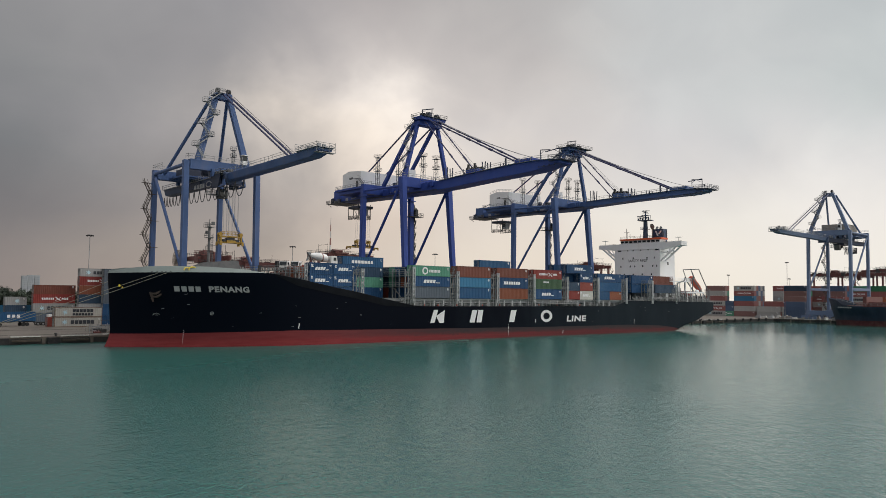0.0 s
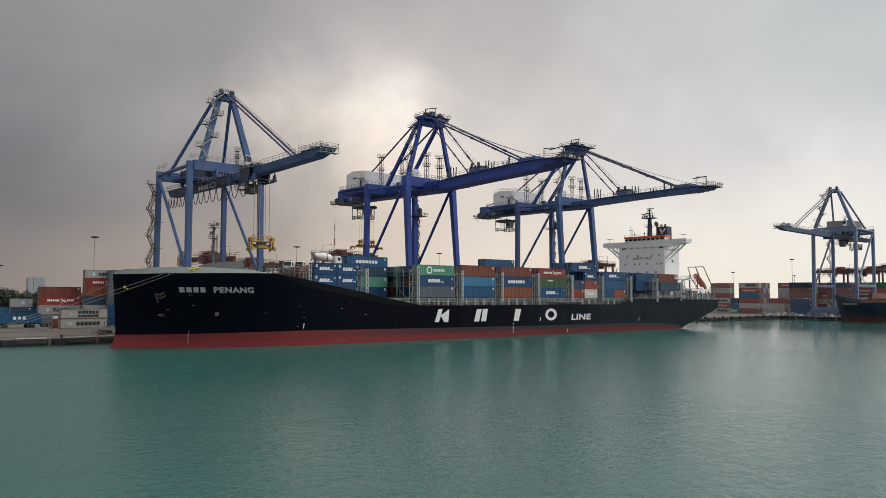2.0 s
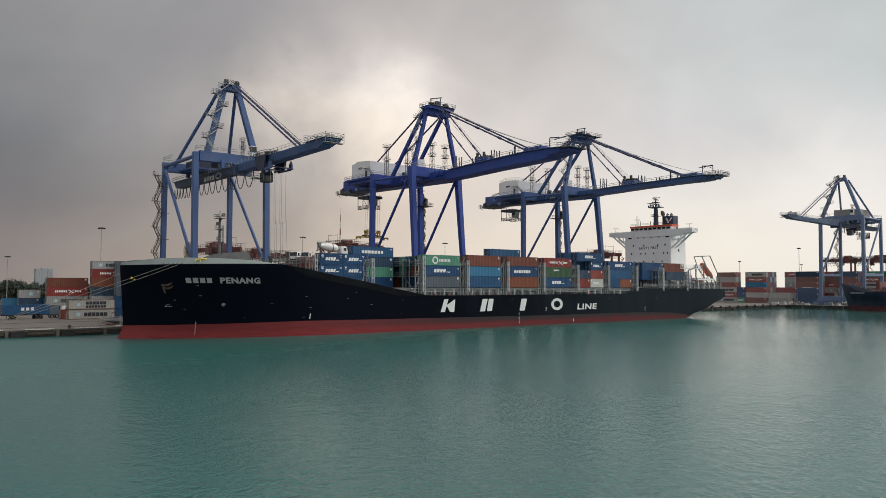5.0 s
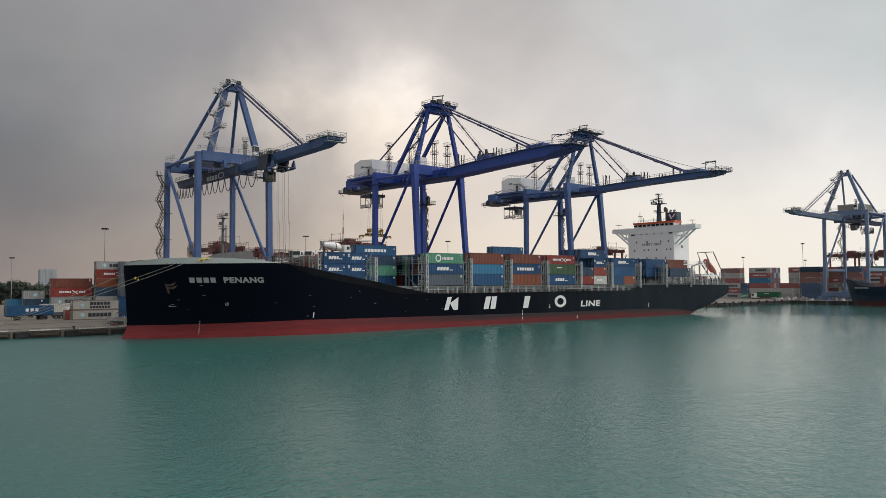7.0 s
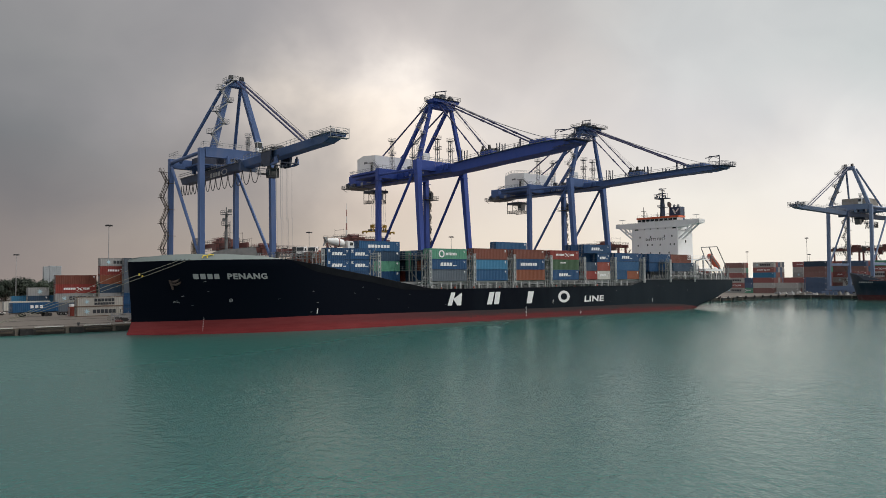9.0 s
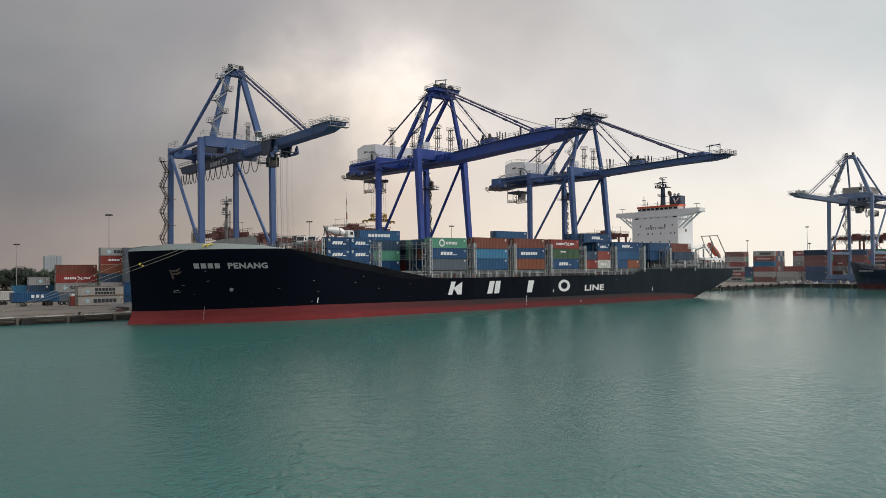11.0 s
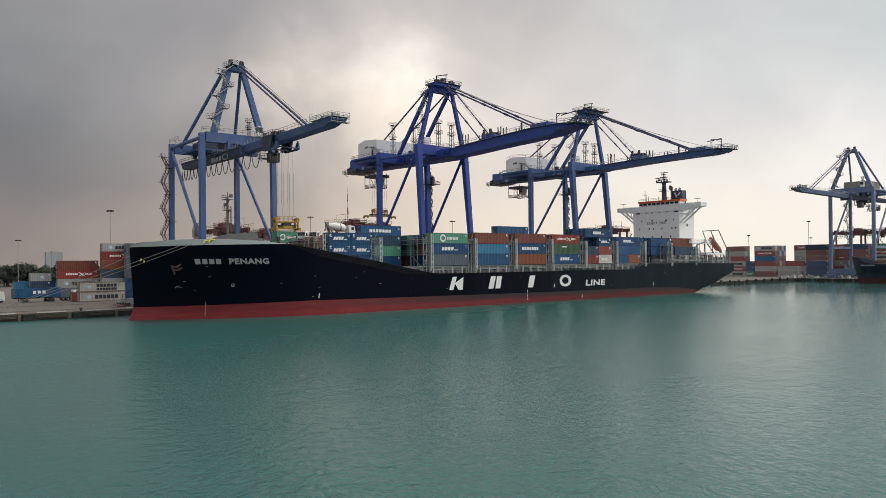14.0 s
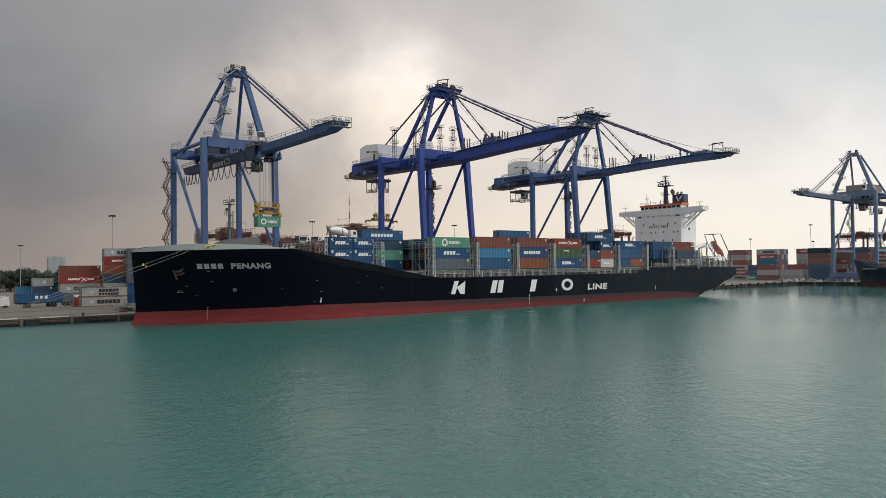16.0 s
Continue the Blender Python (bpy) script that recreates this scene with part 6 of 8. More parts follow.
    g.box(-2.6, 2.6, 49.0, 53.6, 47.0 - q, 49.3 - q)
    g.ob("tail_block", mat, crane, bevel=0.06)
    g = Geo()
    g.box(-4.6, 4.6, 46.5, 55.6, 44.5 - q, 44.62 - q)
    g.rail([(-4.6, 46.5, 44.62 - q), (-4.6, 55.6, 44.62 - q), (4.6, 55.6, 44.62 - q), (4.6, 46.5, 44.62 - q)], 1.1, 0.06, 1.1, 3)
    for y in (47.0, 51.0, 55.0):
        g.beam((-4.5, y, 44.5 - q), (-2.6, y, 43.6 - q), 0.12, 0.12)
    g.ob("tail_platform", GALV_DARK, crane)
    g = Geo()
    g.tube((-2.0, 41.8, 51.5 - q), (-2.0, 52.4, 48.6 - q), 0.16, 6)
    g.tube((2.0, 41.8, 51.5 - q), (2.0, 52.4, 48.6 - q), 0.16, 6)
    g.ob("tail_stay", CRANE_DARK, crane)
    for k, (x, y, h) in enumerate(((-3.9, 48.0, 1.5), (-3.8, 50.4, 0.9), (-3.9, 52.6, 1.8), (3.2, 49.0, 1.4), (0.2, 44.4, 2.6), (-1.8, 45.6, 1.6))):
        g = Geo()
        g.box(x, x + 0.9, y, y + 1.1, 44.62 - q if abs(x) > 2.8 else 47.0 - q, (44.62 if abs(x) > 2.8 else 47.0) + h - q)
        g.ob("switch_box", GALV_DARK if k % 2 else CRANE_DARK, crane)
    # small plates on the girder's side
    for y0, y1, z0, z1 in ((44.0, 45.5, 44.6, 46.2), (38.6, 41.8, 45.6, 45.9), (38.6, 41.8, 44.8, 45.1)):
        Geo().box(-2.76, -2.72, y0, y1, z0 - q, z1 - q).ob("sign_plate", LETTER_GREY, girder)
    for k in range(9):
        Geo().box(-2.76, -2.72, 8.0 + k * 1.2, 8.8 + k * 1.2, 45.4 - q, 46.0 - q).ob("maker_mark", LETTER_GREY, girder)
    return crane


def spreader_mesh_parts(root, half=6.0):
    g = Geo()
    g.box(-1.2, 1.2, -0.9, 0.9, 0.2, 0.9)
    for s in (-1, 1):
        g.beam((-half, s * 0.55, 0.35), (half, s * 0.55, 0.35), 0.3, 0.36)
    for x in (-half, half):
        g.box(x - 0.25, x + 0.25, -1.2, 1.2, 0.0, 0.55)
        for s in (-1, 1):
            g.box(x - 0.3, x + 0.3, s * 1.2 - 0.12, s * 1.2 + 0.12, -0.45, 0.3)
    g.ob("spreader_beam", YELLOW, root, bevel=0.03)
    g = Geo()
    for y in (-0.75, 0.75):
        g.box(-3.0, 3.0, y - 0.16, y + 0.16, 1.7, 2.0)
    for x in (-1.5, 0.0, 1.5):
        g.box(x - 0.12, x + 0.12, -0.75, 0.75, 1.75, 1.95)
    for x in (-2.75, 2.75):
        g.box(x - 0.18, x + 0.18, -0.9, -0.5, 0.5, 1.7)
        g.box(x - 0.18, x + 0.18, 0.5, 0.9, 0.5, 1.7)
        g.beam((x, -0.7, 0.6), (x, 0.7, 1.6), 0.12, 0.16)
        g.tube((x, -0.7, 2.4), (x, 0.7, 2.4), 0.5, 12)
    g.rail([(-2.2, -0.9, 2.05), (2.2, -0.9, 2.05), (2.2, 0.9, 2.05), (-2.2, 0.9, 2.05), (-2.2, -0.9, 2.05)], 1.1, 0.05, 1.1)
    g.ob("headblock", YELLOW, root, "worn yellow headblock with sheaves", bevel=0.03)
    Geo().box(-1.0, 1.0, -0.7, 0.7, 0.9, 1.6).ob("hydraulic_gear", STEEL_DARK, root)
    for x in (-half * 0.6, half * 0.6):
        Geo().box(x - 0.45, x + 0.45, -0.75, 0.75, 0.55, 1.15).ob("gear_box", STEEL_DARK, root)
        g = Geo()
        g.tube((x * 0.5, -0.5, 0.95), (x * 0.5, 0.5, 0.95), 0.3, 8)
        g.ob("drum", STEEL_DARK, root)


def hanging_spreader(x, y, z, top, name_label, ropes_to):
    sp = thing("spreader", name_label, "container spreader", "spreaders", pose(x, y, z))
    spreader_mesh_parts(sp)
    g = Geo()
    for dx in (-2.9, 2.9):
        for dy in (-0.6, 0.6):
            g.tube((dx, dy, 2.9), (dx * 0.8, dy, ropes_to - z), 0.045, 4)
    g.ob("hoist_rope", WIRE_PALE, sp)
    return sp


def crane_old(m, mat, label, tip=-49.8, tail=36.6, head_b=6.7, flip_house=False):
    """The older, paler crane type: lower legs, a head frame of two broad legs, a slender girder slung under the portal."""
    q = QUAY_Z
    crane = thing("quay_crane", label, "gantry crane", "quay cranes", m)
    G = 23.0
    bogies(crane, mat, G)
    for sx in (-1, 1):
        for y, w in ((0, 1.4), (G, 1.3)):
            g = Geo()
            g.beam((sx * (9.95 - 0.013 * y), y, 2.5), (sx * (9.85 - 0.013 * y), y + (0.8 if y == 0 else 0.0), 44.6 - q), w, w, w, w, up=(0, 1, 0))
            g.ob("leg", mat, crane, bevel=0.06)
        g = Geo()
        g.tube((sx * 9.8, 1.2, 43.6 - q), (sx * 9.6, G - 0.6, 43.5 - q), 0.48, 10)
        g.ob("tie_tube", mat, crane)
        g = Geo()
        g.tube((sx * 9.9, 0.7, 16.0 - q), (sx * 9.6, G - 0.7, 42.2 - q), 0.42, 10)
        g.ob("diagonal_brace", mat, crane)
        if flip_house:
            Geo().box(sx * 9.8 - 0.45, sx * 9.8 + 0.45, 0.6, G - 0.6, 15.6 - q, 16.8 - q).ob("portal_tie", mat, crane, bevel=0.05)
    g = Geo()
    g.box(-9.0, 9.0, 0.0, 1.6, 42.4 - q, 45.0 - q)
    g.ob("portal_beam", mat, crane, bevel=0.06)
    g = Geo()
    g.box(-9.0, 9.0, G - 0.8, G + 0.8, 42.0 - q, 44.6 - q)
    g.ob("portal_beam", mat, crane, bevel=0.06)
    # girder
    g = Geo()
    g.prism([(-1.3, 39.4), (1.3, 39.4), (1.9, 41.1), (-1.9, 41.1)], -5, tail, "y")
    girder = g.ob("girder", GIRDER_GREY, crane, "grimy dark grey-blue girder", bevel=0.05)
    girder.location.z = -q
    for x in (-3.0, 3.0):
        for y in (0, G):
            g = Geo()
            g.box(x - 0.4, x + 0.4, y - 0.6, y + 0.6, 41.0 - q, 43.0 - q)
            g.ob("hanger", mat, crane)
    for s in (-1, 1):
        g = Geo()
        g.rail([(s * 2.3, -4, 41.12 - q), (s * 2.3, tail, 41.12 - q)], 1.1, 0.05, 1.6)
        g.box(s * 2.1 - 0.3, s * 2.1 + 0.3, -4, tail, 41.06 - q, 41.12 - q)
        g.ob("walkway", GALV, girder).location.z = q
    g = Geo()
    sec = ((-5.05, 39.5, 41.2, 1.35, 1.9), (-28.0, 39.9, 41.6, 1.4, 1.9), (tip + 4.4, 40.3, 41.9, 1.4, 1.9), (tip + 1.4, 41.1, 41.9, 1.6, 1.9), (tip + 0.4, 41.2, 41.9, 1.7, 1.9))
    vs, fs = [], []
    for y, zb, zt, wb, wt in sec:
        vs += [(-wb, y, zb - q), (wb, y, zb - q), (wt, y, zt - q), (-wt, y, zt - q)]
    for i in range(len(sec) - 1):
        for k in range(4):
            fs.append((i * 4 + k, i * 4 + (k + 1) % 4, i * 4 + 4 + (k + 1) % 4, i * 4 + 4 + k))
    g.add(vs, fs + [(0, 1, 2, 3), (16, 17, 18, 19)])
    boom = g.ob("boom", mat, crane, bevel=0.05)
    g = Geo()
    for s in (-1, 1):
        g.rail([(s * 1.9, -7, 41.3 - q), (s * 1.9, -28, 41.6 - q), (s * 1.9, tip + 11, 41.85 - q)], 1.1, 0.045, 1.8)
        g.rail([(s * 2.3, tip + 9, 41.95 - q), (s * 2.3, tip, 41.95 - q)], 0.95, 0.045, 1.3, 3)
        for y in (tip + 9, tip):
            g.tube((s * 2.3, y, 40.9 - q if y == tip else 41.8 - q), (s * 2.3, y, 43.1 - q), 0.055, 5)
    g.rail([(-2.3, tip, 40.9 - q), (2.3, tip, 40.9 - q)], 2.0, 0.045, 1.5, 3)
    g.rail([(-2.3, tip + 9, 41.95 - q), (2.3, tip + 9, 41.95 - q)], 1.6, 0.045, 1.5, 3)
    g.box(-2.3, 2.3, tip - 0.1, tip + 9, 41.9 - q, 41.96 - q)
    g.box(-2.3, 2.3, tip - 0.1, tip + 1.2, 40.8 - q, 40.9 - q)
    for y, w, h in ((tip + 7.4, 1.2, 1.5), (tip + 6.0, 0.7, 1.3), (tip + 3.6, 0.7, 1.6), (tip + 1.6, 0.6, 1.0)):
        g.box(0.3, 0.3 + w, y, y + w, 41.95 - q, 41.95 + h - q)
    g.ob("railing", GALV, boom)
    # boom hinge
    g = Geo()
    g.box(-2.3, 2.3, -6.2, -5.0, 38.7 - q, 41.5 - q)
    g.tube((-2.5, -5.6, 41.3 - q), (2.5, -5.6, 41.3 - q), 0.4, 10)
    g.ob("boom_hinge", GIRDER_GREY, crane)
    # head frame
    hz = 63.7 - q
    g = Geo()
    g.box(-2.3, 2.3, 1.1, 3.1, hz - 1.8, hz)
    head = g.ob("head_frame", mat, crane, bevel=0.08)
    for x in (-1.9, 1.1):
        for dx in (0, 0.5):
            g = Geo()
            g.tube((x + dx, 1.8, hz + 0.5), (x + dx + 0.3, 1.8, hz + 0.5), 0.8, 14)
            g.ob("sheave", STEEL_DARK, head)
    g = Geo()
    g.box(-3.2, -1.8, 0.6, 3.0, hz - 0.9, hz - 0.8)
    g.rail([(-3.2, 0.6, hz - 0.8), (-3.2, 3.0, hz - 0.8), (-1.8, 3.0, hz - 0.8)], 1.1, 0.05, 1.2)
    g.ob("head_platform", GALV, head)
    for s in (-1, 1):
        g = Geo()
        g.beam((s * head_b, 0.8, 44.8 - q), (s * 1.75, 2.1, hz - 0.8), 1.6, 1.2, 1.35, 1.1, up=(0, 1, 0))
        g.ob("head_leg", mat, crane, bevel=0.06)
        g = Geo()
        g.tube((s * 7.7, G - 2.0, 43.4 - q), (s * 2.3, 4.2, hz - 1.2), 0.45, 10)
        g.ob("back_strut", mat, crane)
        g = Geo()
        for d in (0.0,):
            g.tube((s * 0.75, 0.9 - d, hz - 0.3 - d), (s * 0.75, tip + 14.6, 41.9 - q), 0.23, 8)
        g.ob("stay", STAY_BLUE, crane, "dark steel stay bars")
    g = Geo()
    for x in (-0.5, 0.3):
        g.tube((x, 1.4, hz + 1.2), (x, tip + 13.0, 42.2 - q), 0.06, 4)
    g.ob("hoist_rope", WIRE, crane)
    # zigzag stair up the left head leg
    g = Geo()
    p0, p1 = Vector((-7.0, -0.4, 45.4 - q)), Vector((-2.9, 0.6, hz - 0.4))
    n = 6
    for i in range(n):
        a, b = p0.lerp(p1, i / n), p0.lerp(p1, (i + 1) / n)
        off = 1.5 if i % 2 == 0 else -1.5
        a2, b2 = a + Vector((off, 0, 0)), b + Vector((-off, 0, 0))
        for dy in (0, -0.8):
            g.beam(a2 + Vector((0, dy, 0)), b2 + Vector((0, dy, 0)), 0.07, 0.25)
            g.tube(a2 + Vector((0, dy, 1)), b2 + Vector((0, dy, 1)), 0.04, 4)
        c = b2
        g.box(c.x - 0.9, c.x + 0.9, c.y - 1.1, c.y + 0.4, c.z - 0.08, c.z)
        g.rail([(c.x - 0.9, c.y + 0.4, c.z), (c.x - 0.9, c.y - 1.1, c.z), (c.x + 0.9, c.y - 1.1, c.z), (c.x + 0.9, c.y + 0.4, c.z)], 1.1, 0.05, 0.9)
    g.ob("stair", GALV, crane)
    g = Geo()
    mast_tower(g, 4.2, 3.4, 45.0 - q, 4.3, 0.55)
    g.ob("lamp_tower", GALV, crane)
    g = Geo()
    g.box(4.8, 6.2, -0.9, 0.5, 45.0 - q, 47.4 - q)
    g.box(4.6, 6.4, -1.1, 0.7, 47.4 - q, 47.6 - q)
    kiosk = g.ob("control_cabin", HOUSE_GREY, crane)
    g = Geo()
    g.box(4.77, 4.8, -0.85, 0.45, 46.0 - q, 47.35 - q)
    g.box(4.85, 6.15, -0.93, -0.9, 46.0 - q, 47.35 - q)
    g.ob("cabin_window", GLASS, kiosk)
    for line in ([(-9.9, 0.8, 45.0 - q), (-9.9, -0.8, 45.0 - q), (9, -0.8, 45.0 - q)],
                 [(-9.8, G - 6, 44.9 - q), (-9.8, G + 0.8, 44.9 - q), (9.8, G + 0.8, 44.9 - q)],
                 [(-2.3, 22, 41.2 - q), (-2.3, tail, 41.2 - q)]):
        g = Geo()
        g.rail(line, 1.1, 0.05, 1.6)
        g.ob("railing", GALV, crane)
    # machinery house on the landside frame
    g = Geo()
    if flip_house:
        g.box(-5.5, 5.5, 6.0, 21.0, 44.0 - q, 48.4 - q)
    else:
        g.box(-4.6, 5.0, 13.5, 20.5, 42.6 - q, 44.8 - q)
    g.ob("machinery_house", CRANE_DARK if not flip_house else CONCRETE_PALE, crane, "sheet-clad machinery house on the landside frame", bevel=0.04)
    g = Geo()
    g.box(-6.0, 8.0, 12.5, 22.0, 42.2 - q, 42.6 - q)
    g.ob("house_platform", mat, crane)
    for k in range(6):
        g = Geo()
        g.box(-5.6, 7.6, 12.8 + k * 1.7, 13.1 + k * 1.7, 41.7 - q, 42.2 - q)
        g.ob("platform_beam", mat, crane)
    random.seed(5)
    for k in range(9):
        g = Geo()
        x, y = random.uniform(-6, 6), random.uniform(3, 12)
        g.box(x, x + random.uniform(0.6, 1.8), y, y + random.uniform(0.6, 2.0), 41.5 - q, 42.2 + random.uniform(0.2, 1.5) - q)
        g.ob("winch_gear", CRANE_DARK if k % 2 else mat, crane)
    # plate on the girder, festoon cable loops
    g = Geo()
    g.prism([(10.2, 39.6 - q), (16.6, 39.6 - q), (16.6, 41.8 - q), (10.2, 41.8 - q)], -2.02, -1.92, "x")
    g.ob("sign_plate", CRANE_DARK, girder).location.z = q
    g = Geo()
    for k in range(4):
        y = 7.2 + k * 1.8
        g.prism([(y, 38.9 - q), (y + 1.25, 38.9 - q), (y + 1.25, 40.1 - q), (y, 40.1 - q)], -2.08, -2.03, "x")
    n = 14
    oval = [(4.5 + r * 1.9 * math.cos(2 * math.pi * k / n), 39.6 - q + r * 0.85 * math.sin(2 * math.pi * k / n)) for r in (1.0, 0.72) for k in range(n)]
    g.add([(-2.07, u, v) for u, v in oval], [(k, (k + 1) % n, n + (k + 1) % n, n + k) for k in range(n)])
    g.ob("maker_mark", LETTER_GREY, girder).location.z = q
    leg_stairs(crane, -10.85, G - 2.2, 0.3, 40.0, 4.4, 11, -1)
    return crane


def festoon(m, y_far, y_near, n, deep, parent_label):
    """Cable loops under the girder: bunched at the landside end, drawn out towards the trolley."""
    f = thing("festoon_cable", parent_label, "cable", "", m)
    wide = [0.5 + 1.0 * k / n for k in range(n)]
    ya = y_far
    for k, w in enumerate(wide):
        w *= (y_far - y_near) / sum(wide)
        sag = deep + 1.3 * k / n
        Geo().path([(-2.4, ya - w * i / 10, 38.6 - QUAY_Z - sag * (1 - abs(2 * i / 10 - 1) ** 2.4)) for i in range(11)], 0.1, 5).ob("cable_loop", STEEL_DARK, f)
        ya -= w
    return f


CRANE_A = crane_old(pose(84.3, 41.0, QUAY_Z), CRANE_PALE, "faded pale blue quay crane with zigzag stairs, lifting a container")
crane_new(pose(155.2, 41.0, QUAY_Z), CRANE_BLUE, "deep blue quay crane with white machinery house, boom lowered",
          ((54.5, 44.9), (43.5, 44.6), (15.5, 44.1), (0.6, 44.0), (-13.0, 44.3), (-25.5, 44.8), (-37.0, 45.1), (-47.0, 45.4), (-55.6, 46.6)),
          ((-19.0, 47.6), (-31.0, 48.0), (-40.0, 48.3), (-50.0, 48.2), (-55.8, 47.5)), -39.4, 7.9, 5.2, 0.0, 1.25)
crane_new(pose(228.5, 41.0, QUAY_Z), CRANE_BLUE_HAZED, "blue quay crane paled by painted-in haze, white machinery house, boom lowered",
          ((54.0, 44.9), (32.0, 44.5), (10.6, 44.5), (1.8, 44.8), (-11.3, 45.1), (-26.6, 45.6), (-39.9, 45.8), (-51.0, 45.8), (-55.6, 46.4)),
          ((-15.0, 47.3), (-30.0, 47.4), (-44.0, 47.7), (-52.0, 47.6), (-55.8, 47.2)), -42.6, 11.0, 6.6, 1.2, 1.45, True)
crane_old(pose(383.0, 9.5, QUAY_Z, 0, 0, -90), CRANE_HAZED, "pale blue quay crane at the side berth, greyed by painted-in haze", -57.5, 43.0, 8.9, True)
festoon(pose(84.3, 41.0, QUAY_Z), 36.0, -17.0, 16, 2.7, "black festoon cable loops hanging under the crane girder")
festoon(pose(383.0, 9.5, QUAY_Z, 0, 0, -90), 42.0, 25.0, 14, 3.0, "black festoon cable loops bunched under the far crane's girder")
far_trolley = thing("crane_trolley", "dark crane trolley with a small cab under the far crane's girder", "crane trolley", "", pose(383.0, 9.5, 37.0, 0, 0, -90))
Geo().box(-2.6, 2.6, 12.0, 21.0, 1.5, 2.3).ob("trolley_frame", CRANE_DARK, far_trolley, bevel=0.05)
for y, h in ((12.6, 1.5), (15.2, 0.9), (17.4, 1.8), (19.6, 1.1)):
    Geo().prism([(y, 1.5), (y + 1.3, 1.5), (y + 1.1, 1.5 - h), (y + 0.3, 1.5 - h)], -2.4, -1.2, "x").ob("winch_gear", STEEL_DARK, far_trolley)
Geo().prism([(9.4, 1.4), (12.0, 1.4), (12.0, -1.2), (10.0, -1.2)], -1.2, 1.2, "x").ob("cab", GALV_DARK, far_trolley, "small grey operator's cab")
g = Geo()
g.box(-3.6, -2.7, 11.0, 42.0, 0.2, 0.32)
g.rail([(-3.6, 11.0, 0.32), (-3.6, 42.0, 0.32)], 1.1, 0.06, 2.0)
for y in (12.0, 20.0, 28.0, 36.0):
    g.box(-3.2, -3.0, y, y + 0.2, 0.3, 4.0)
g.ob("service_walkway", GALV_DARK, far_trolley)
hanging_spreader(155.8, 80.0, 27.6, 0, "yellow container spreader hanging high from the crane", 41.9)

# the working trolley, spreader and lifted container of the nearest crane
trolley = thing("crane_trolley", "dark crane trolley with glazed operator's cab under the girder", "crane trolley", "", pose(84.3, 41.9, 37.0))
g = Geo()
for y in (-8.2, -3.6):
    g.box(-2.6, 2.6, y - 0.12, y + 0.12, 1.1, 1.35)
for x in (-2.5, 2.5):
    g.box(x - 0.12, x + 0.12, -4.4, -1.0, 1.0, 1.45)
    for y in (-7.6, -4.2, -1.4):
        g.box(x - 0.15, x + 0.15, y - 0.2, y + 0.2, 1.4, 3.0)
for x in (-2.5, 2.5):
    g.prism([(-4.6, 4.6), (1.0, 4.6), (-0.4, 1.4), (-3.4, 1.4)], x - 0.15, x + 0.15, "x")
    for y in (-3.2, -1.6, 0.2):
        g.box(x - 0.3, x + 0.3, y - 0.3, y + 0.3, 1.2, 2.4)
g.ob("trolley_frame", CRANE_DARK, trolley)
for x in (-2.7, 2.7):
    Geo().prism([(-8.0, 1.1), (-7.6, 2.6), (-6.7, 2.6), (-6.3, 1.5), (-4.4, 1.2), (-4.4, 0.9), (-6.6, 0.9)], x - 0.2, x + 0.2, "x").ob("hook_arm", CRANE_PALE, trolley, "faded blue rope arm of the trolley")
for x in (-2.75, 2.75):
    Geo().prism([(-5.0, 4.4), (0.6, 4.4), (-0.2, 2.0), (-1.0, 0.9), (-4.0, 0.9)], x - 0.1, x + 0.1, "x").ob("side_plate", CRANE_DARK, trolley)
random.seed(12)
for k in range(16):
    g = Geo()
    x, y = random.uniform(-2.7, 1.8), random.uniform(-5.0, 0.8)
    h = random.uniform(0.4, 1.5)
    if k % 3 == 0:
        g.tube((x, y, 4.9 + h * 0.3), (x + 1.1, y, 4.9 + h * 0.3), 0.45, 10)
    else:
        g.box(x, x + random.uniform(0.4, 1.1), y, y + random.uniform(0.4, 1.2), 4.5, 4.6 + h)
    g.ob("hoist_gear", STEEL_DARK if k % 4 else GALV_DARK, trolley)
g = Geo()
g.box(-2.9, 2.9, -5.4, 1.2, 4.45, 4.55)
g.rail([(-2.9, -5.4, 4.55), (-2.9, 1.2, 4.55), (2.9, 1.2, 4.55), (2.9, -5.4, 4.55), (-2.9, -5.4, 4.55)], 1.1, 0.05, 1.0)
g.ob("gear_platform", GALV_DARK, trolley)
g = Geo()
g.prism([(-1.3, -1.4), (1.1, -1.4), (1.3, 0.9), (-1.3, 0.9)], -1.1, 1.1, "x")
for x in (-0.9, 0.9):
    g.box(x - 0.1, x + 0.1, -0.8, 0.8, 0.9, 1.7)
cab = g.ob("cab", STEEL_DARK, trolley, "dark steel operator's cab")
g = Geo()
g.box(-1.13, -1.1, -1.0, 1.0, -0.9, 0.6)
g.box(-0.9, 0.9, -1.34, -1.3, -0.9, 0.6)
g.ob("cab_window", GLASS, cab)
g = Geo()
g.rail([(-2.2, 1.8, -1.2), (-2.2, 4.6, 0.2), (1.2, 4.6, 0.2)], 1.2, 0.07, 0.9)
g.box(-2.2, 1.2, 1.8, 4.6, -0.2, -0.1)
g.ob("cab_platform", GALV, trolley)
g = Geo()
for dx in (-1.5, 0.0, 1.5):
    for dy in (-7.0, -5.0):
        g.tube((dx, dy, 1.0), (dx, dy, -12.0), 0.04, 4)
g.ob("hoist_rope", WIRE_PALE, trolley)

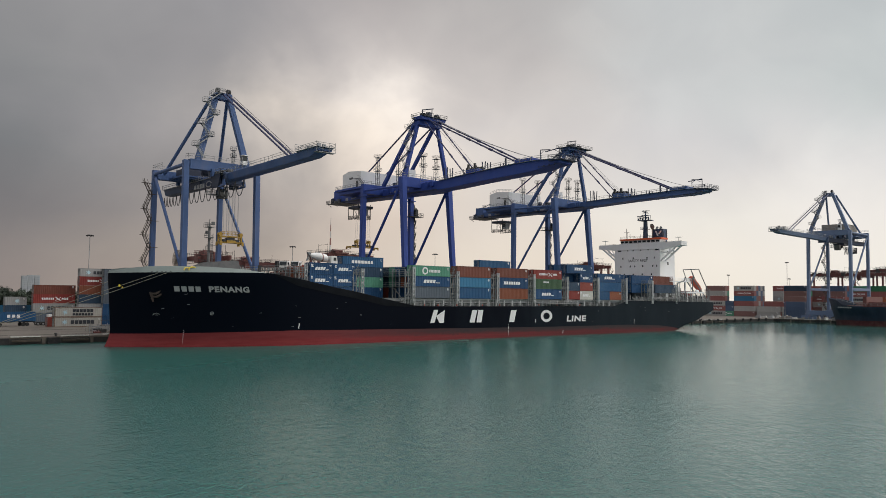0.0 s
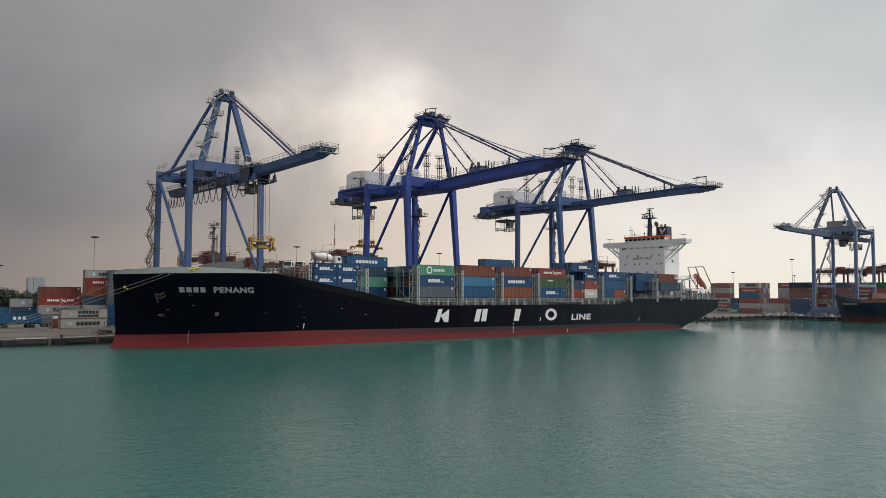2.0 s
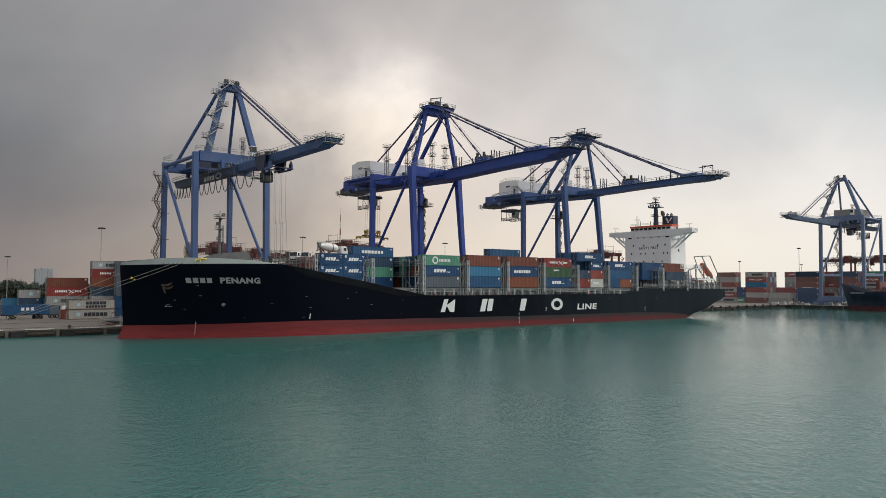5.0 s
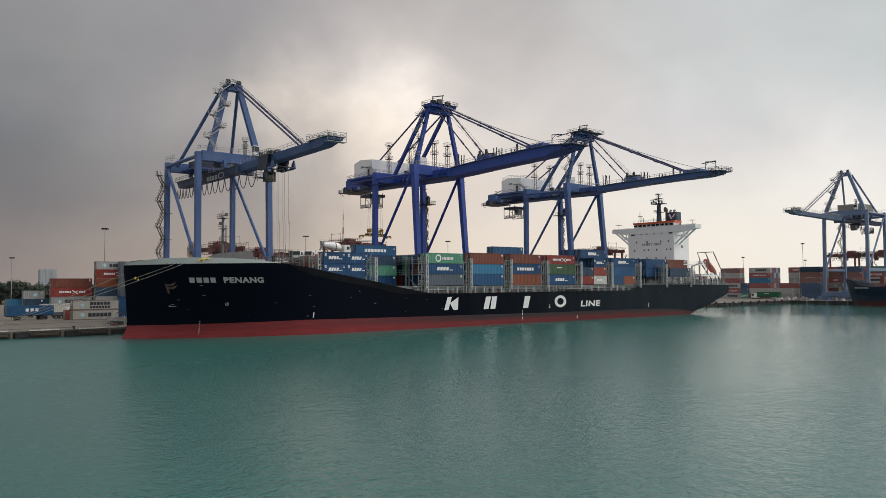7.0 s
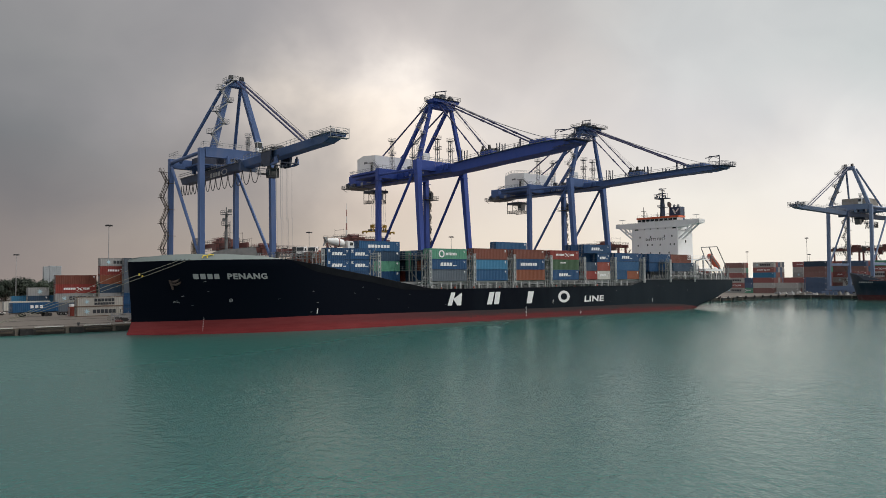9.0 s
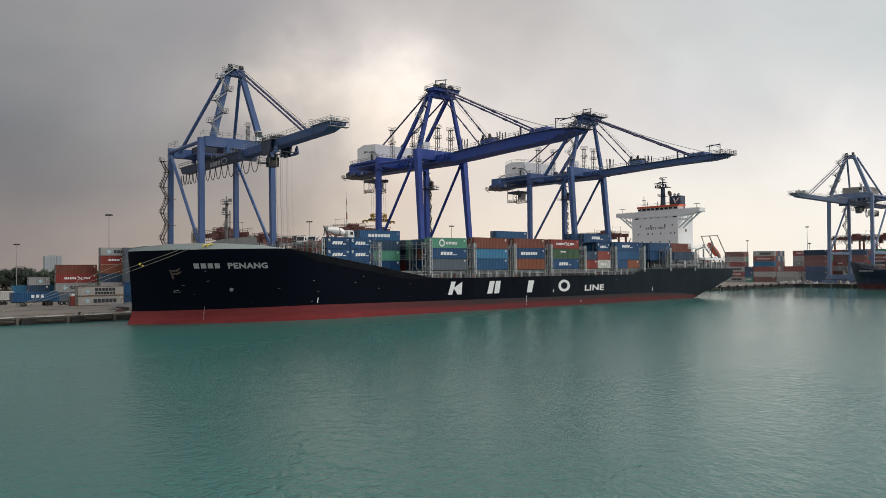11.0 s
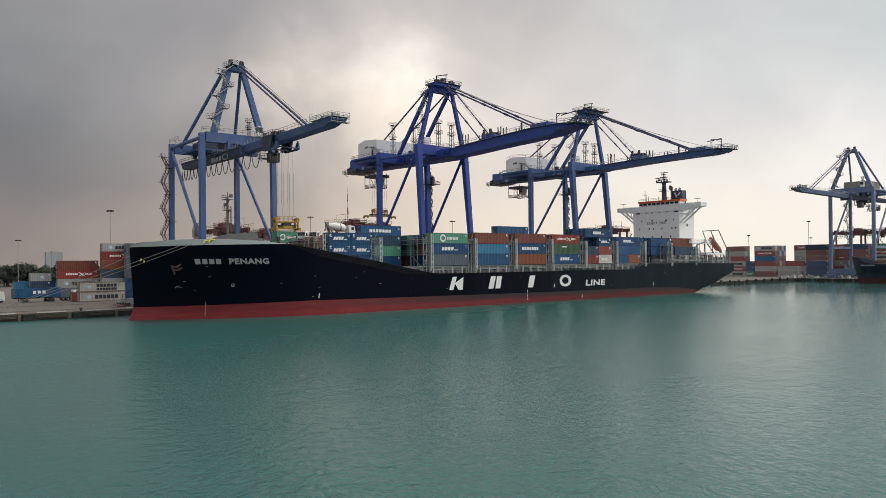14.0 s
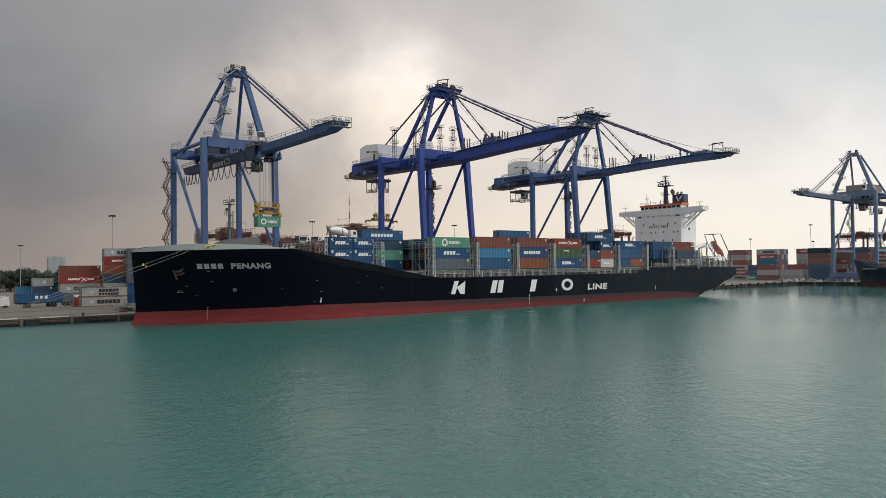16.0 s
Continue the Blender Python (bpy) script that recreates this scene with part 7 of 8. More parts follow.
spreader = thing("spreader", "worn yellow container spreader working on its ropes", "container spreader", "spreaders", pose(84.3, 36.0, 23.8))
spreader_mesh_parts(spreader, 2.95)
g = Geo()
for dx in (-1.5, 0.0, 1.5):
    for dy in (-1.0, 1.0):
        g.tube((dx, dy, 2.9), (dx, dy, 13.4), 0.04, 4)
g.ob("hoist_rope", WIRE_PALE, spreader)
lifted = container(0, 0, 0, "jade green", "ring word", 6.058, ST, where="on the spreader", group="")

# ---- marks, anchor and lines of the ship ----
hull_block([(121.0, 4.05), (122.4, 4.05), (123.6, 7.3), (122.2, 7.3)], LETTER_WHITE)
hull_block([(122.9, 5.7), (124.1, 4.0), (125.5, 4.0), (125.8, 7.25)], LETTER_WHITE)
hull_block([(134.4, 3.95), (136.2, 3.95), (137.2, 7.2), (135.4, 7.2)], LETTER_WHITE)
hull_block([(136.9, 3.95), (138.7, 3.95), (139.4, 7.2), (137.6, 7.2)], LETTER_WHITE)
hull_block([(149.2, 3.85), (151.2, 3.85), (152.2, 7.1), (150.0, 7.1)], LETTER_WHITE)
hull_letters("LINE", 173.4, 182.5, 3.75, 1.65, LETTER_WHITE, 0.14, 0.03)
hull_letters("PENANG", 64.85, 72.7, 11.1, 1.15, LETTER_GREY, -0.28, 0.045)
for k in range(4):
    hull_block([(58.95 + k * 1.2, 11.1), (59.85 + k * 1.2, 11.1), (59.55 + k * 1.2, 12.15), (58.65 + k * 1.2, 12.15)], LETTER_GREY)
# bow bulb and thruster signs, draught marks, tug marks
for k in range(8):
    hull_block([(61.45, 0.5 + k * 0.36), (61.57, 0.5 + k * 0.36), (61.57, 0.62 + k * 0.36), (61.45, 0.62 + k * 0.36)], LETTER_WHITE, "draught_mark")
    hull_block([(148.9, 0.5 + k * 0.36), (149.15, 0.5 + k * 0.36), (149.15, 0.66 + k * 0.36), (148.9, 0.66 + k * 0.36)], LETTER_WHITE, "draught_mark")
for x, z0, z1 in ((84.0, 3.4, 4.5), (159.8, 3.6, 4.6), (171.7, 0.3, 1.1), (207.2, 2.8, 4.0)):
    hull_block([(x, z0), (x + 0.22, z0), (x + 0.36, z1), (x + 0.14, z1)], LETTER_WHITE, "tug_mark")


def hull_ring(x, z, r, w=0.16, wide=1.0, mat=LETTER_GREY):
    n = 16
    g = Geo()
    g.add([on_hull(x + wide * rr * math.cos(2 * math.pi * i / n), z + rr * math.sin(2 * math.pi * i / n)) for rr in (r, r - w) for i in range(n)],
          [(i, (i + 1) % n, n + (i + 1) % n, n + i) for i in range(n)])
    g.ob("ring_mark", mat, hull)


hull_ring(164.65, 5.4, 1.72, 0.75, 1.45, LETTER_WHITE)
hull_ring(66.05, 6.65, 0.36, 0.1)
for a, b in (((65.8, 6.61), (66.3, 6.69)), ((66.01, 6.4), (66.09, 6.9))):
    hull_block([a, (b[0], a[1]), b, (a[0], b[1])], LETTER_GREY, "ring_mark")
hull_block([(56.0, 6.25), (57.2, 6.25), (57.2, 6.32), (56.0, 6.32)], LETTER_GREY, "bulb_mark")
hull_block([(56.0, 6.32), (56.1, 6.32), (56.3, 6.65), (56.2, 6.65)], LETTER_GREY, "bulb_mark")
hull_block([(56.3, 6.6), (56.9, 6.6), (56.9, 6.68), (56.3, 6.68)], LETTER_GREY, "bulb_mark")
random.seed(21)
SCUFF = paint("bare_scuff", (0.20, 0.21, 0.22), 0.6, var=0.3, scale=3.0)
for k in range(38):
    x, z = random.uniform(53, 235), random.uniform(3.2, 10.5)
    if z > lerp_table(x, SHEER) - 1.0:
        continue
    w, h, s = random.uniform(0.12, 0.6), random.uniform(0.04, 0.11), random.uniform(-0.05, 0.12)
    hull_block([(x, z), (x + w, z + s), (x + w, z + s + h), (x, z + h)], SCUFF, "scuff", 0.045)
# anchor in its pocket
ANCHOR = paint("rusty_anchor", (0.050, 0.034, 0.028), 0.75, var=0.3, scale=1.5, dirty=0.5)
px_, pz_ = 55.9, 10.3
c = Vector(on_hull(px_, pz_, 0.35))
tangent = (Vector(on_hull(px_ + 1, pz_, 0.35)) - Vector(on_hull(px_ - 1, pz_, 0.35))).normalized()
out = Vector((tangent.y, -tangent.x, 0))


def anchor_plate(outline, thick):
    """A forged piece lying against the side, its outline along the side and up."""
    g = Geo()
    n = len(outline)
    g.add([tuple(c + tangent * u + Vector((0, 0, v)) + out * w) for w in (-thick, thick) for u, v in outline],
          [tuple(range(n)), tuple(range(2 * n - 1, n - 1, -1))] + [(k, n + k, n + (k + 1) % n, (k + 1) % n) for k in range(n)])
    return g


anchor = anchor_plate([(-1.25, 0.6), (-0.95, 0.65), (-0.6, 0.1), (-0.25, -1.0), (-0.3, -1.4), (-0.55, -1.3), (-0.95, -0.2)], 0.22).ob("anchor", ANCHOR, ship, "rusty brown bow anchor housed in its pocket", bevel=0.06)
for dz, du in ((0.0, 0.0), (-0.62, 0.25)):
    anchor_plate([(-0.9 + du, 0.5 + dz), (-0.8 + du, 0.15 + dz), (0.2 + du, 0.1 + dz), (0.75 + du, 0.45 + dz), (1.05 + du, 0.95 + dz), (0.45 + du, 0.7 + dz), (0.0 + du, 0.52 + dz)], 0.3).ob("fluke", ANCHOR, anchor, bevel=0.06)
# fairlead slots in the grey plating
for x0, n in ((54.9, 3), (57.0, 2)):
    for k in range(n):
        x = x0 + k * 0.75
        z = lerp_table(x, SHEER)
        g = Geo()
        b = BEAM_Y - half_breadth(x, z)
        g.box(x, x + 0.6, b - 0.03, b + 0.3, z + 0.06, z + 0.2)
        g.ob("fairlead", STEEL_DARK, ship)


def mooring_line(a, b, sag, label="slack pale mooring rope from bow to quay bollard"):
    a, b = Vector(a), Vector(b)
    pts = []
    for i in range(17):
        u = i / 16
        pts.append(a.lerp(b, u) - Vector((0, 0, sag * 4 * u * (1 - u))))
    return tagged(Geo().path(pts, 0.045, 6).ob("mooring_line", YELLOW_ROPE), label, "mooring line", "mooring lines")


mooring_line(on_hull(55.9, 14.8, 0.1), (26.8, 33.4, 1.8), 0.15)
mooring_line(on_hull(57.2, 14.8, 0.1), (27.0, 33.4, 1.7), 0.5)
mooring_line((52.0, 22.5, 13.6), (26.6, 33.4, 1.75), 0.3)
g = Geo()
rg = Vector(on_hull(55.9, 14.8, 0.1)).lerp(Vector((26.8, 33.4, 1.8)), 0.2) - Vector((0, 0, 0.1))
g.tube(rg - Vector((0.12, 0, 0)), rg + Vector((0.12, 0, 0)), 0.26, 10)
g.tube(rg + Vector((0.5, 0, -0.35)), rg + Vector((0.7, 0, -0.35)), 0.22, 10)
tagged(g.ob("rat_guard", BRIGHT_YELLOW), "yellow rat guard discs on a mooring rope", "rat guard")

# ---- cargo trucks carried on deck ----


def truck_wheel(parent, x, y, z, r=0.5, w=0.32):
    g = Geo()
    g.tube((x, y - w / 2, z + r), (x, y + w / 2, z + r), r, 16)
    tyre = g.ob("wheel", TYRE, parent)
    g = Geo()
    g.tube((x, y - w / 2 - 0.02, z + r), (x, y + w / 2 + 0.02, z + r), r * 0.5, 12)
    g.ob("rim", GALV, tyre)


CAB_WHITE = paint("truck_white", (0.70, 0.71, 0.70), 0.35, var=0.05, scale=0.8, dirty=0.2)
CAB_RED = paint("truck_red", (0.22, 0.03, 0.03), 0.35, var=0.1, scale=0.8, dirty=0.2)


def truck(m, label, cab_mat, load, length=8.5, group=""):
    """A heavy lorry: cab at -x, chassis, wheels, and a load: mixer drum, box or nothing."""
    t = thing("truck", label, "truck", group, m)
    g = Geo()
    for s in (-0.45, 0.45):
        g.box(0.2, length, s - 0.08, s + 0.08, 0.75, 1.0)
    g.box(1.9, 3.0, -1.15, -0.7, 0.55, 1.0)
    g.ob("chassis", STEEL_DARK, t)
    g = Geo()
    g.prism([(0.0, 0.55), (0.0, 1.7), (0.25, 3.0), (2.1, 3.1), (2.1, 0.75), (1.6, 0.75), (1.5, 0.55)], -1.2, 1.2, "y")
    cab_ob = g.ob("cab", cab_mat, t, bevel=0.08)
    g = Geo()
    g.prism([(-0.02, 1.75), (0.2, 2.85), (0.26, 2.85), (0.06, 1.75)], -1.05, 1.05, "y")
    for y in (-1.22, 1.19):
        g.box(0.45, 1.35, y, y + 0.03, 1.8, 2.65)
    g.ob("window", GLASS, cab_ob)
    g = Geo()
    g.box(-0.08, 0.0, -1.1, 1.1, 0.6, 0.95)
    for s in (-0.85, 0.85):
        g.box(-0.05, 0.0, s - 0.2, s + 0.2, 1.05, 1.25)
    g.ob("bumper", STEEL_DARK, cab_ob)
    for x in (1.0, length - 2.2, length - 0.9):
        for s in (-1.0, 1.0):
            truck_wheel(t, x, s, 0.0)
    if load == "mixer":
        g = Geo()
        prof = [(2.5, 0.5), (3.1, 1.05), (4.6, 1.25), (6.2, 1.05), (7.8, 0.55), (8.2, 0.5)]
        vs, fs = [], []
        for x, r in prof:
            for k in range(16):
                a = 2 * math.pi * k / 16
                vs.append((x, math.cos(a) * r, 2.35 + (x - 2.5) * 0.12 + math.sin(a) * r))
        for i in range(len(prof) - 1):
            for k in range(16):
                fs.append((i * 16 + k, i * 16 + (k + 1) % 16, i * 16 + 16 + (k + 1) % 16, i * 16 + 16 + k))
        g.add(vs, fs + [tuple(range(16)), tuple(range(80, 96))])
        drum = g.ob("mixer_drum", CAB_WHITE, t, "white concrete mixer drum with a red band", smooth=True)
        g = Geo()
        vs = []
        for x, r in ((4.5, 1.27), (4.8, 1.24)):
            for k in range(16):
                a = 2 * math.pi * k / 16
                vs.append((x, math.cos(a) * r, 2.35 + (x - 2.5) * 0.12 + math.sin(a) * r))
        g.add(vs, [(k, (k + 1) % 16, 16 + (k + 1) % 16, 16 + k) for k in range(16)])
        g.ob("red_band", TOWER_RED, drum)
        g = Geo()
        g.prism([(7.9, 3.1), (8.3, 2.6), (8.9, 3.9), (8.2, 4.0)], -0.45, 0.45, "y")
        for sy in (-0.6, 0.6):
            g.beam((7.6, sy, 1.0), (8.2, sy, 3.2), 0.12, 0.12)
        g.beam((8.5, 0, 2.8), (9.2, 0.2, 1.5), 0.5, 0.12)
        g.ob("hopper", DECK_GREY, t)
    if load == "red body":
        g = Geo()
        g.prism([(2.3, 1.0), (length, 1.0), (length, 1.9), (2.3, 2.2)], -1.15, 1.15, "y")
        g.ob("tipper_body", CAB_RED, t)
    return t


# inner stacks under the trucks, then the trucks on them
for k, (x0, yy) in enumerate(((BAY_AFT[1] - 11.3, 6.5), (BAY_AFT[1] - 11.3, 9.1))):
    for tier in range(3):
        container(x0, yy, 9.4 + 2.616 * tier, ("brown red", "navy", "rust")[tier], "", 12.192, ST)
truck(pose(97.6, 7.4, 17.25, 0, 0, 180) @ Matrix.Scale(0.86, 4), "white concrete mixer truck carried on deck above the containers", CAB_WHITE, "mixer", group="trucks on deck")
for yy in (11.8, 14.4, 17.0):
    for tier in range(2):
        container(BAY_AFT[1] - 11.3, yy, HATCH_Z + (HC + 0.02) * tier, ("slate", "brown red")[tier], "", 12.192, HC)
for x, y, load, words in ((89.6, 12.6, "red body", "white lorry with a red tipper body carried on deck"), (87.0, 13.4, "", "white lorry carried on deck beside a mixer truck")):
    truck(pose(x, y, HATCH_Z + 2 * HC + 0.03, 0, 0, 35) @ Matrix.Scale(0.86, 4), words, CAB_WHITE, load, 6.0, group="trucks on deck")

# ---- yard gantries ----


def yard_gantry(m, label, span=23.0, height=22.0):
    r = thing("yard_gantry", label, "gantry crane", "yard gantries", m)
    for y in (0, span):
        for x in (-3.4, 3.4):
            g = Geo()
            g.beam((x, y, 1.4), (x * 0.8, y, height), 0.8, 0.8, up=(0, 1, 0))
            g.ob("leg", GANTRY_RED, r)
        g = Geo()
        g.beam((-5, y, 1.6), (5, y, 1.6), 0.9, 1.0)
        g.ob("sill_beam", GANTRY_RED, r)
        for x in (-4, 4):
            g = Geo()
            g.tube((x, y - 0.3, 0.75), (x, y + 0.3, 0.75), 0.75, 14)
            g.ob("wheel", TYRE, r)
    for x in (-2.7, 2.7):
        g = Geo()
        g.beam((x, -1.5, height), (x, span + 1.5, height), 0.8, 1.5)
        g.ob("girder", GANTRY_RED, r)
        g = Geo()
        g.rail([(x * 1.25, -1.5, height + 0.75), (x * 1.25, span + 1.5, height + 0.75)], 1.1, 0.05, 1.8)
        g.ob("railing", STEEL_DARK, r)
    g = Geo()
    yc = span * 0.42
    g.box(-3.6, 3.6, yc - 3.0, yc + 3.0, height + 0.8, height + 1.4)
    g.prism([(yc - 1.5, height + 1.4), (yc + 1.3, height + 1.4), (yc + 1.1, height + 2.5), (yc - 1.2, height + 2.7)], -2.0, -0.4, "x")
    g.box(1.2, 2.4, yc - 1.8, yc + 0.2, height + 1.4, height + 2.1)
    g.tube((0.4, yc - 2.2, height + 2.0), (0.4, yc + 2.0, height + 2.0), 0.55, 12)
    for sx in (-3.6, 3.6):
        g.rail([(sx, yc - 3.0, height + 1.4), (sx, yc + 3.0, height + 1.4)], 1.1, 0.06, 1.0)
    g.tube((-2.4, yc - 1.0, height + 1.9), (-2.4, yc + 1.2, height + 1.9), 0.55, 10)
    g.ob("trolley", GANTRY_RED, r)
    g = Geo()
    g.prism([(yc + 2.5, height - 0.8), (yc + 4.3, height - 0.8), (yc + 4.3, height - 2.0), (yc + 3.8, height - 2.9), (yc + 2.5, height - 2.9)], -0.95, 0.95, "x")
    g.ob("cab", GANTRY_RED, r)
    g = Geo()
    for x in (-3.2, 3.2):
        g.tube((x, span * 0.15, height), (x, span * 0.15, height + 4.4), 0.06, 5)
    g.tube((-3.2, span * 0.15, height + 4.0), (3.2, span * 0.15, height + 4.0), 0.06, 5)
    g.ob("aerial_frame", STEEL_DARK, r)
    Geo().tube((2.0, span * 0.8, height), (2.0, span * 0.8, height + 3.6), 0.06, 5).ob("lightning_rod", STEEL_DARK, r)
    for s in (-1, 1):
        g = Geo()
        g.box(s * 4.2 - 0.55, s * 4.2 + 0.55, span * 0.5 - 4.8, span * 0.5 - 1.6, height - 1.6, height + 0.3)
        g.ob("switch_house", GANTRY_RED, r)
        g = Geo()
        g.box(s * 4.2 - 0.5, s * 4.2 + 0.5, span * 0.82, span * 0.82 + 2.0, height - 0.8, height + 1.4)
        g.ob("cable_box", STEEL_DARK, r)
        g = Geo()
        g.rail([(s * 4.6, 0, height - 1.7), (s * 4.6, span, height - 1.7)], 1.0, 0.05, 1.8)
        g.box(s * 4.3 - 0.35, s * 4.3 + 0.35, 0, span, height - 1.78, height - 1.7)
        g.ob("walkway", STEEL_DARK, r)
    g = Geo()
    for k in range(7):
        y = span * (0.55 + 0.06 * k)
        g.path([(3.2, y + span * 0.06 * i / 6, height - 1.2 - 2.0 * (1 - (i / 3 - 1) ** 2)) for i in range(7)], 0.08, 4)
    g.ob("festoon_loop", STEEL_DARK, r)
    g = Geo()
    for k in range(8):
        za, zb = 2.2 + k * (height - 4) / 8, 2.2 + (k + 1) * (height - 4) / 8
        ya, yb = (-0.9, -2.7) if k % 2 else (-2.7, -0.9)
        g.beam((3.0, ya, za), (3.0, yb, zb), 0.6, 0.12)
        g.tube((2.7, ya, za + 1), (2.7, yb, zb + 1), 0.05, 4)
        g.box(2.6, 3.4, yb - 0.5, yb + 0.5, zb - 0.06, zb)
    g.ob("stair", STEEL_DARK, r)
    return r


for x, y, rz, hh in ((105.5, 88.0, 0, 21.3), (147.0, 98.0, -90, 24.2), (112.0, 102.0, -90, 20.0), (296.0, 78.0, 0, 24.5), (252.0, 104.0, 0, 22.0),
                     (462.0, 28.0, 0, 24.5), (452.0, 8.0, 0, 24.0), (470.0, -4.0, 0, 26.5), (455.0, -14.0, 0, 26.5), (478.0, -12.0, 0, 28.0), (500.0, -30.0, 0, 26.0)):
    yard_gantry(pose(x, y, QUAY_Z, 0, 0, rz), "red-brown rubber-tyred yard gantry above the container stacks", 23.0, hh)

# cable reel of the first crane
RY, RZ, RR = 46.0, 19.3, 2.45
reel_hub = Geo().tube((74.3, RY, RZ), (75.2, RY, RZ), 0.4, 12).ob("cable_reel", REEL_GREY, CRANE_A, "pale brown spoked cable reel")
reel_hub.matrix_parent_inverse = CRANE_A.matrix_basis.inverted()
for x in (74.5, 75.0):
    g = Geo()
    for k in range(30):
        a = 2 * math.pi * k / 30
        g.tube((x, RY, RZ), (x, RY + RR * math.cos(a), RZ + RR * math.sin(a)), 0.035, 4)
    for r in (RR, RR * 0.72, RR * 0.4):
        g.path([(x, RY + r * math.cos(2 * math.pi * k / 24), RZ + r * math.sin(2 * math.pi * k / 24)) for k in range(25)], 0.08, 5)
    g.ob("spoke_wheel", REEL_GREY, reel_hub)
g = Geo()
g.beam((74.9, RY, RZ), (74.4, 41.6, RZ), 0.35, 0.4)
g.beam((74.9, RY, RZ), (74.4, 41.6, RZ - 3.6), 0.25, 0.25)
o = g.ob("reel_bracket", CRANE_PALE, CRANE_A)
o.matrix_parent_inverse = CRANE_A.matrix_basis.inverted()

# ---- yard beyond the bow ----
YARD = "on the quay"
GY = "containers in the yard"
stack(54.2, 77.5, QUAY_Z, [("pale grey", "star word", 2.7), ("pale grey", "star two words", 2.6)], where=YARD, group=GY)
stack(70.3, 115.0, QUAY_Z, [("grey", "", HC), ("grey", "", HC), ("navy", "script", HC), ("rust", "corner", HC), ("red", "arrow word", HC), ("grey", "star word", ST)], where=YARD, group=GY)
stack(77.0, 112.4, QUAY_Z, [("kmtc blue", "", HC), ("kmtc blue", "", HC), ("slate", "", HC), ("slate", "", HC), ("slate", "", HC), ("slate", "", ST)], L=6.058, where=YARD, group=GY)
stack(68.6, 88.0, QUAY_Z, [("kmtc blue", "corner", ST), ("kmtc blue", "corner", ST)], L=6.058, where=YARD, group=GY)
stack(57.8, 118.0, QUAY_Z, [("slate", "", HC), ("grey", "star word", HC), ("red", "arrow word", HC), ("brown red", "corner", HC)], where=YARD, group=GY)
stack(58.4, 120.6, QUAY_Z, [("rust", "", ST), ("brown red", "", ST), ("brown red", "", ST), ("brown red", "", ST)], where=YARD, group=GY)
stack(50.6, 121.0, QUAY_Z, [("slate", "", ST), ("navy", "corner", ST), ("grey", "star word", ST)], L=6.058, where=YARD, group=GY)
stack(46.6, 124.0, QUAY_Z, [("slate", "", ST), ("sky blue", "", ST)], L=12.192, where=YARD, group=GY)
stack(53.6, 82.0, QUAY_Z, [("brick red", "", ST)], L=6.058, where=YARD, group=GY)
# long rows of boxes along the quay behind the ship
random.seed(9)
rows = []
for row_y in (92.0, 95.0, 122.0):
    for i in range(16):
        x = 92 + i * 13.0
        if 96 < x < 108 and row_y < 100:
            continue
        z = QUAY_Z
        for _ in range(random.choice((2, 3, 3, 4))):
            rows.append((x, row_y, z, random.choice(palette + ["grey"]), 12.192, ST, 0.0))
            z += 2.616
stowed("yard_containers", "rows of stacked containers in the yard behind the ship", rows)

WHEELS = Geo().tube((0, -0.15, 0.5), (0, 0.15, 0.5), 0.5, 14).mesh("wheel", TYRE)


def trailer(m, label, colour, logo, cab_mat=None, L=12.192, H=2.6):
    """A skeletal trailer with a box on it, and a tractor unit where one is coupled."""
    t = thing("container_trailer", label, "truck", "trailers", m)
    g = Geo()
    for s in (0.6, 1.8):
        g.box(0.1, L, s - 0.1, s + 0.1, 1.05, 1.3)
    for k in range(8):
        g.box(0.2 + k * (L - 0.4) / 7, 0.4 + k * (L - 0.4) / 7, 0.4, 2.0, 1.08, 1.28)
    for x in (1.6, ):
        g.box(x, x + 0.15, 0.5, 0.65, 0.1, 1.1)
        g.box(x, x + 0.15, 1.75, 1.9, 0.1, 1.1)
    g.ob("trailer_frame", STEEL_DARK, t)
    for x in (L - 3.2, L - 2.1, 3.0 if cab_mat is None else L - 4.3):
        for y in (0.25, 2.15):
            o = new("wheel", WHEELS)
            o.parent = t
            o.location = (x, y, 0)
    body, frame_me, door = container_mesh(L, ST, colour)
    for name, me in (("container_body", body), ("corner_frame", frame_me), ("door_bar", door), *(logo_mesh(logo, L, ST) if logo else ())):
        o = tagged(new(name, me), kind="stuff" if name == "mark" else "")
        o.parent = t
        o.location = (0, 0, 1.32)
    if cab_mat is not None:
        g = Geo()
        g.prism([(-3.6, 0.5), (-3.6, 1.6), (-3.4, 3.0), (-1.4, 3.1), (-1.4, 0.9), (0.5, 0.9), (0.5, 0.5)], 0.1, 2.35, "y")
        cab_ob = g.ob("cab", cab_mat, t, bevel=0.06)
        g = Geo()
        g.prism([(-3.64, 1.7), (-3.46, 2.9), (-3.38, 2.9), (-3.56, 1.7)], 0.25, 2.2, "y")
        g.box(-3.2, -2.0, 0.06, 0.11, 1.7, 2.7)
        g.ob("window", GLASS, cab_ob)
        for x in (-2.6, -0.4):
            for y in (0.25, 2.2):
                o = new("wheel", WHEELS)
                o.parent = t
                o.location = (x, y, 0)
    return t


trailer(pose(40.3, 86.0, QUAY_Z, 0, 0, 13), "blue container on a parked trailer with white capitals", "blue", "wide capitals")
truck(pose(58.0, 92.0, QUAY_Z, 0, 0, 180), "white tractor unit parked on the quay beside a trailer", CAB_WHITE, "", 5.6)

# light masts


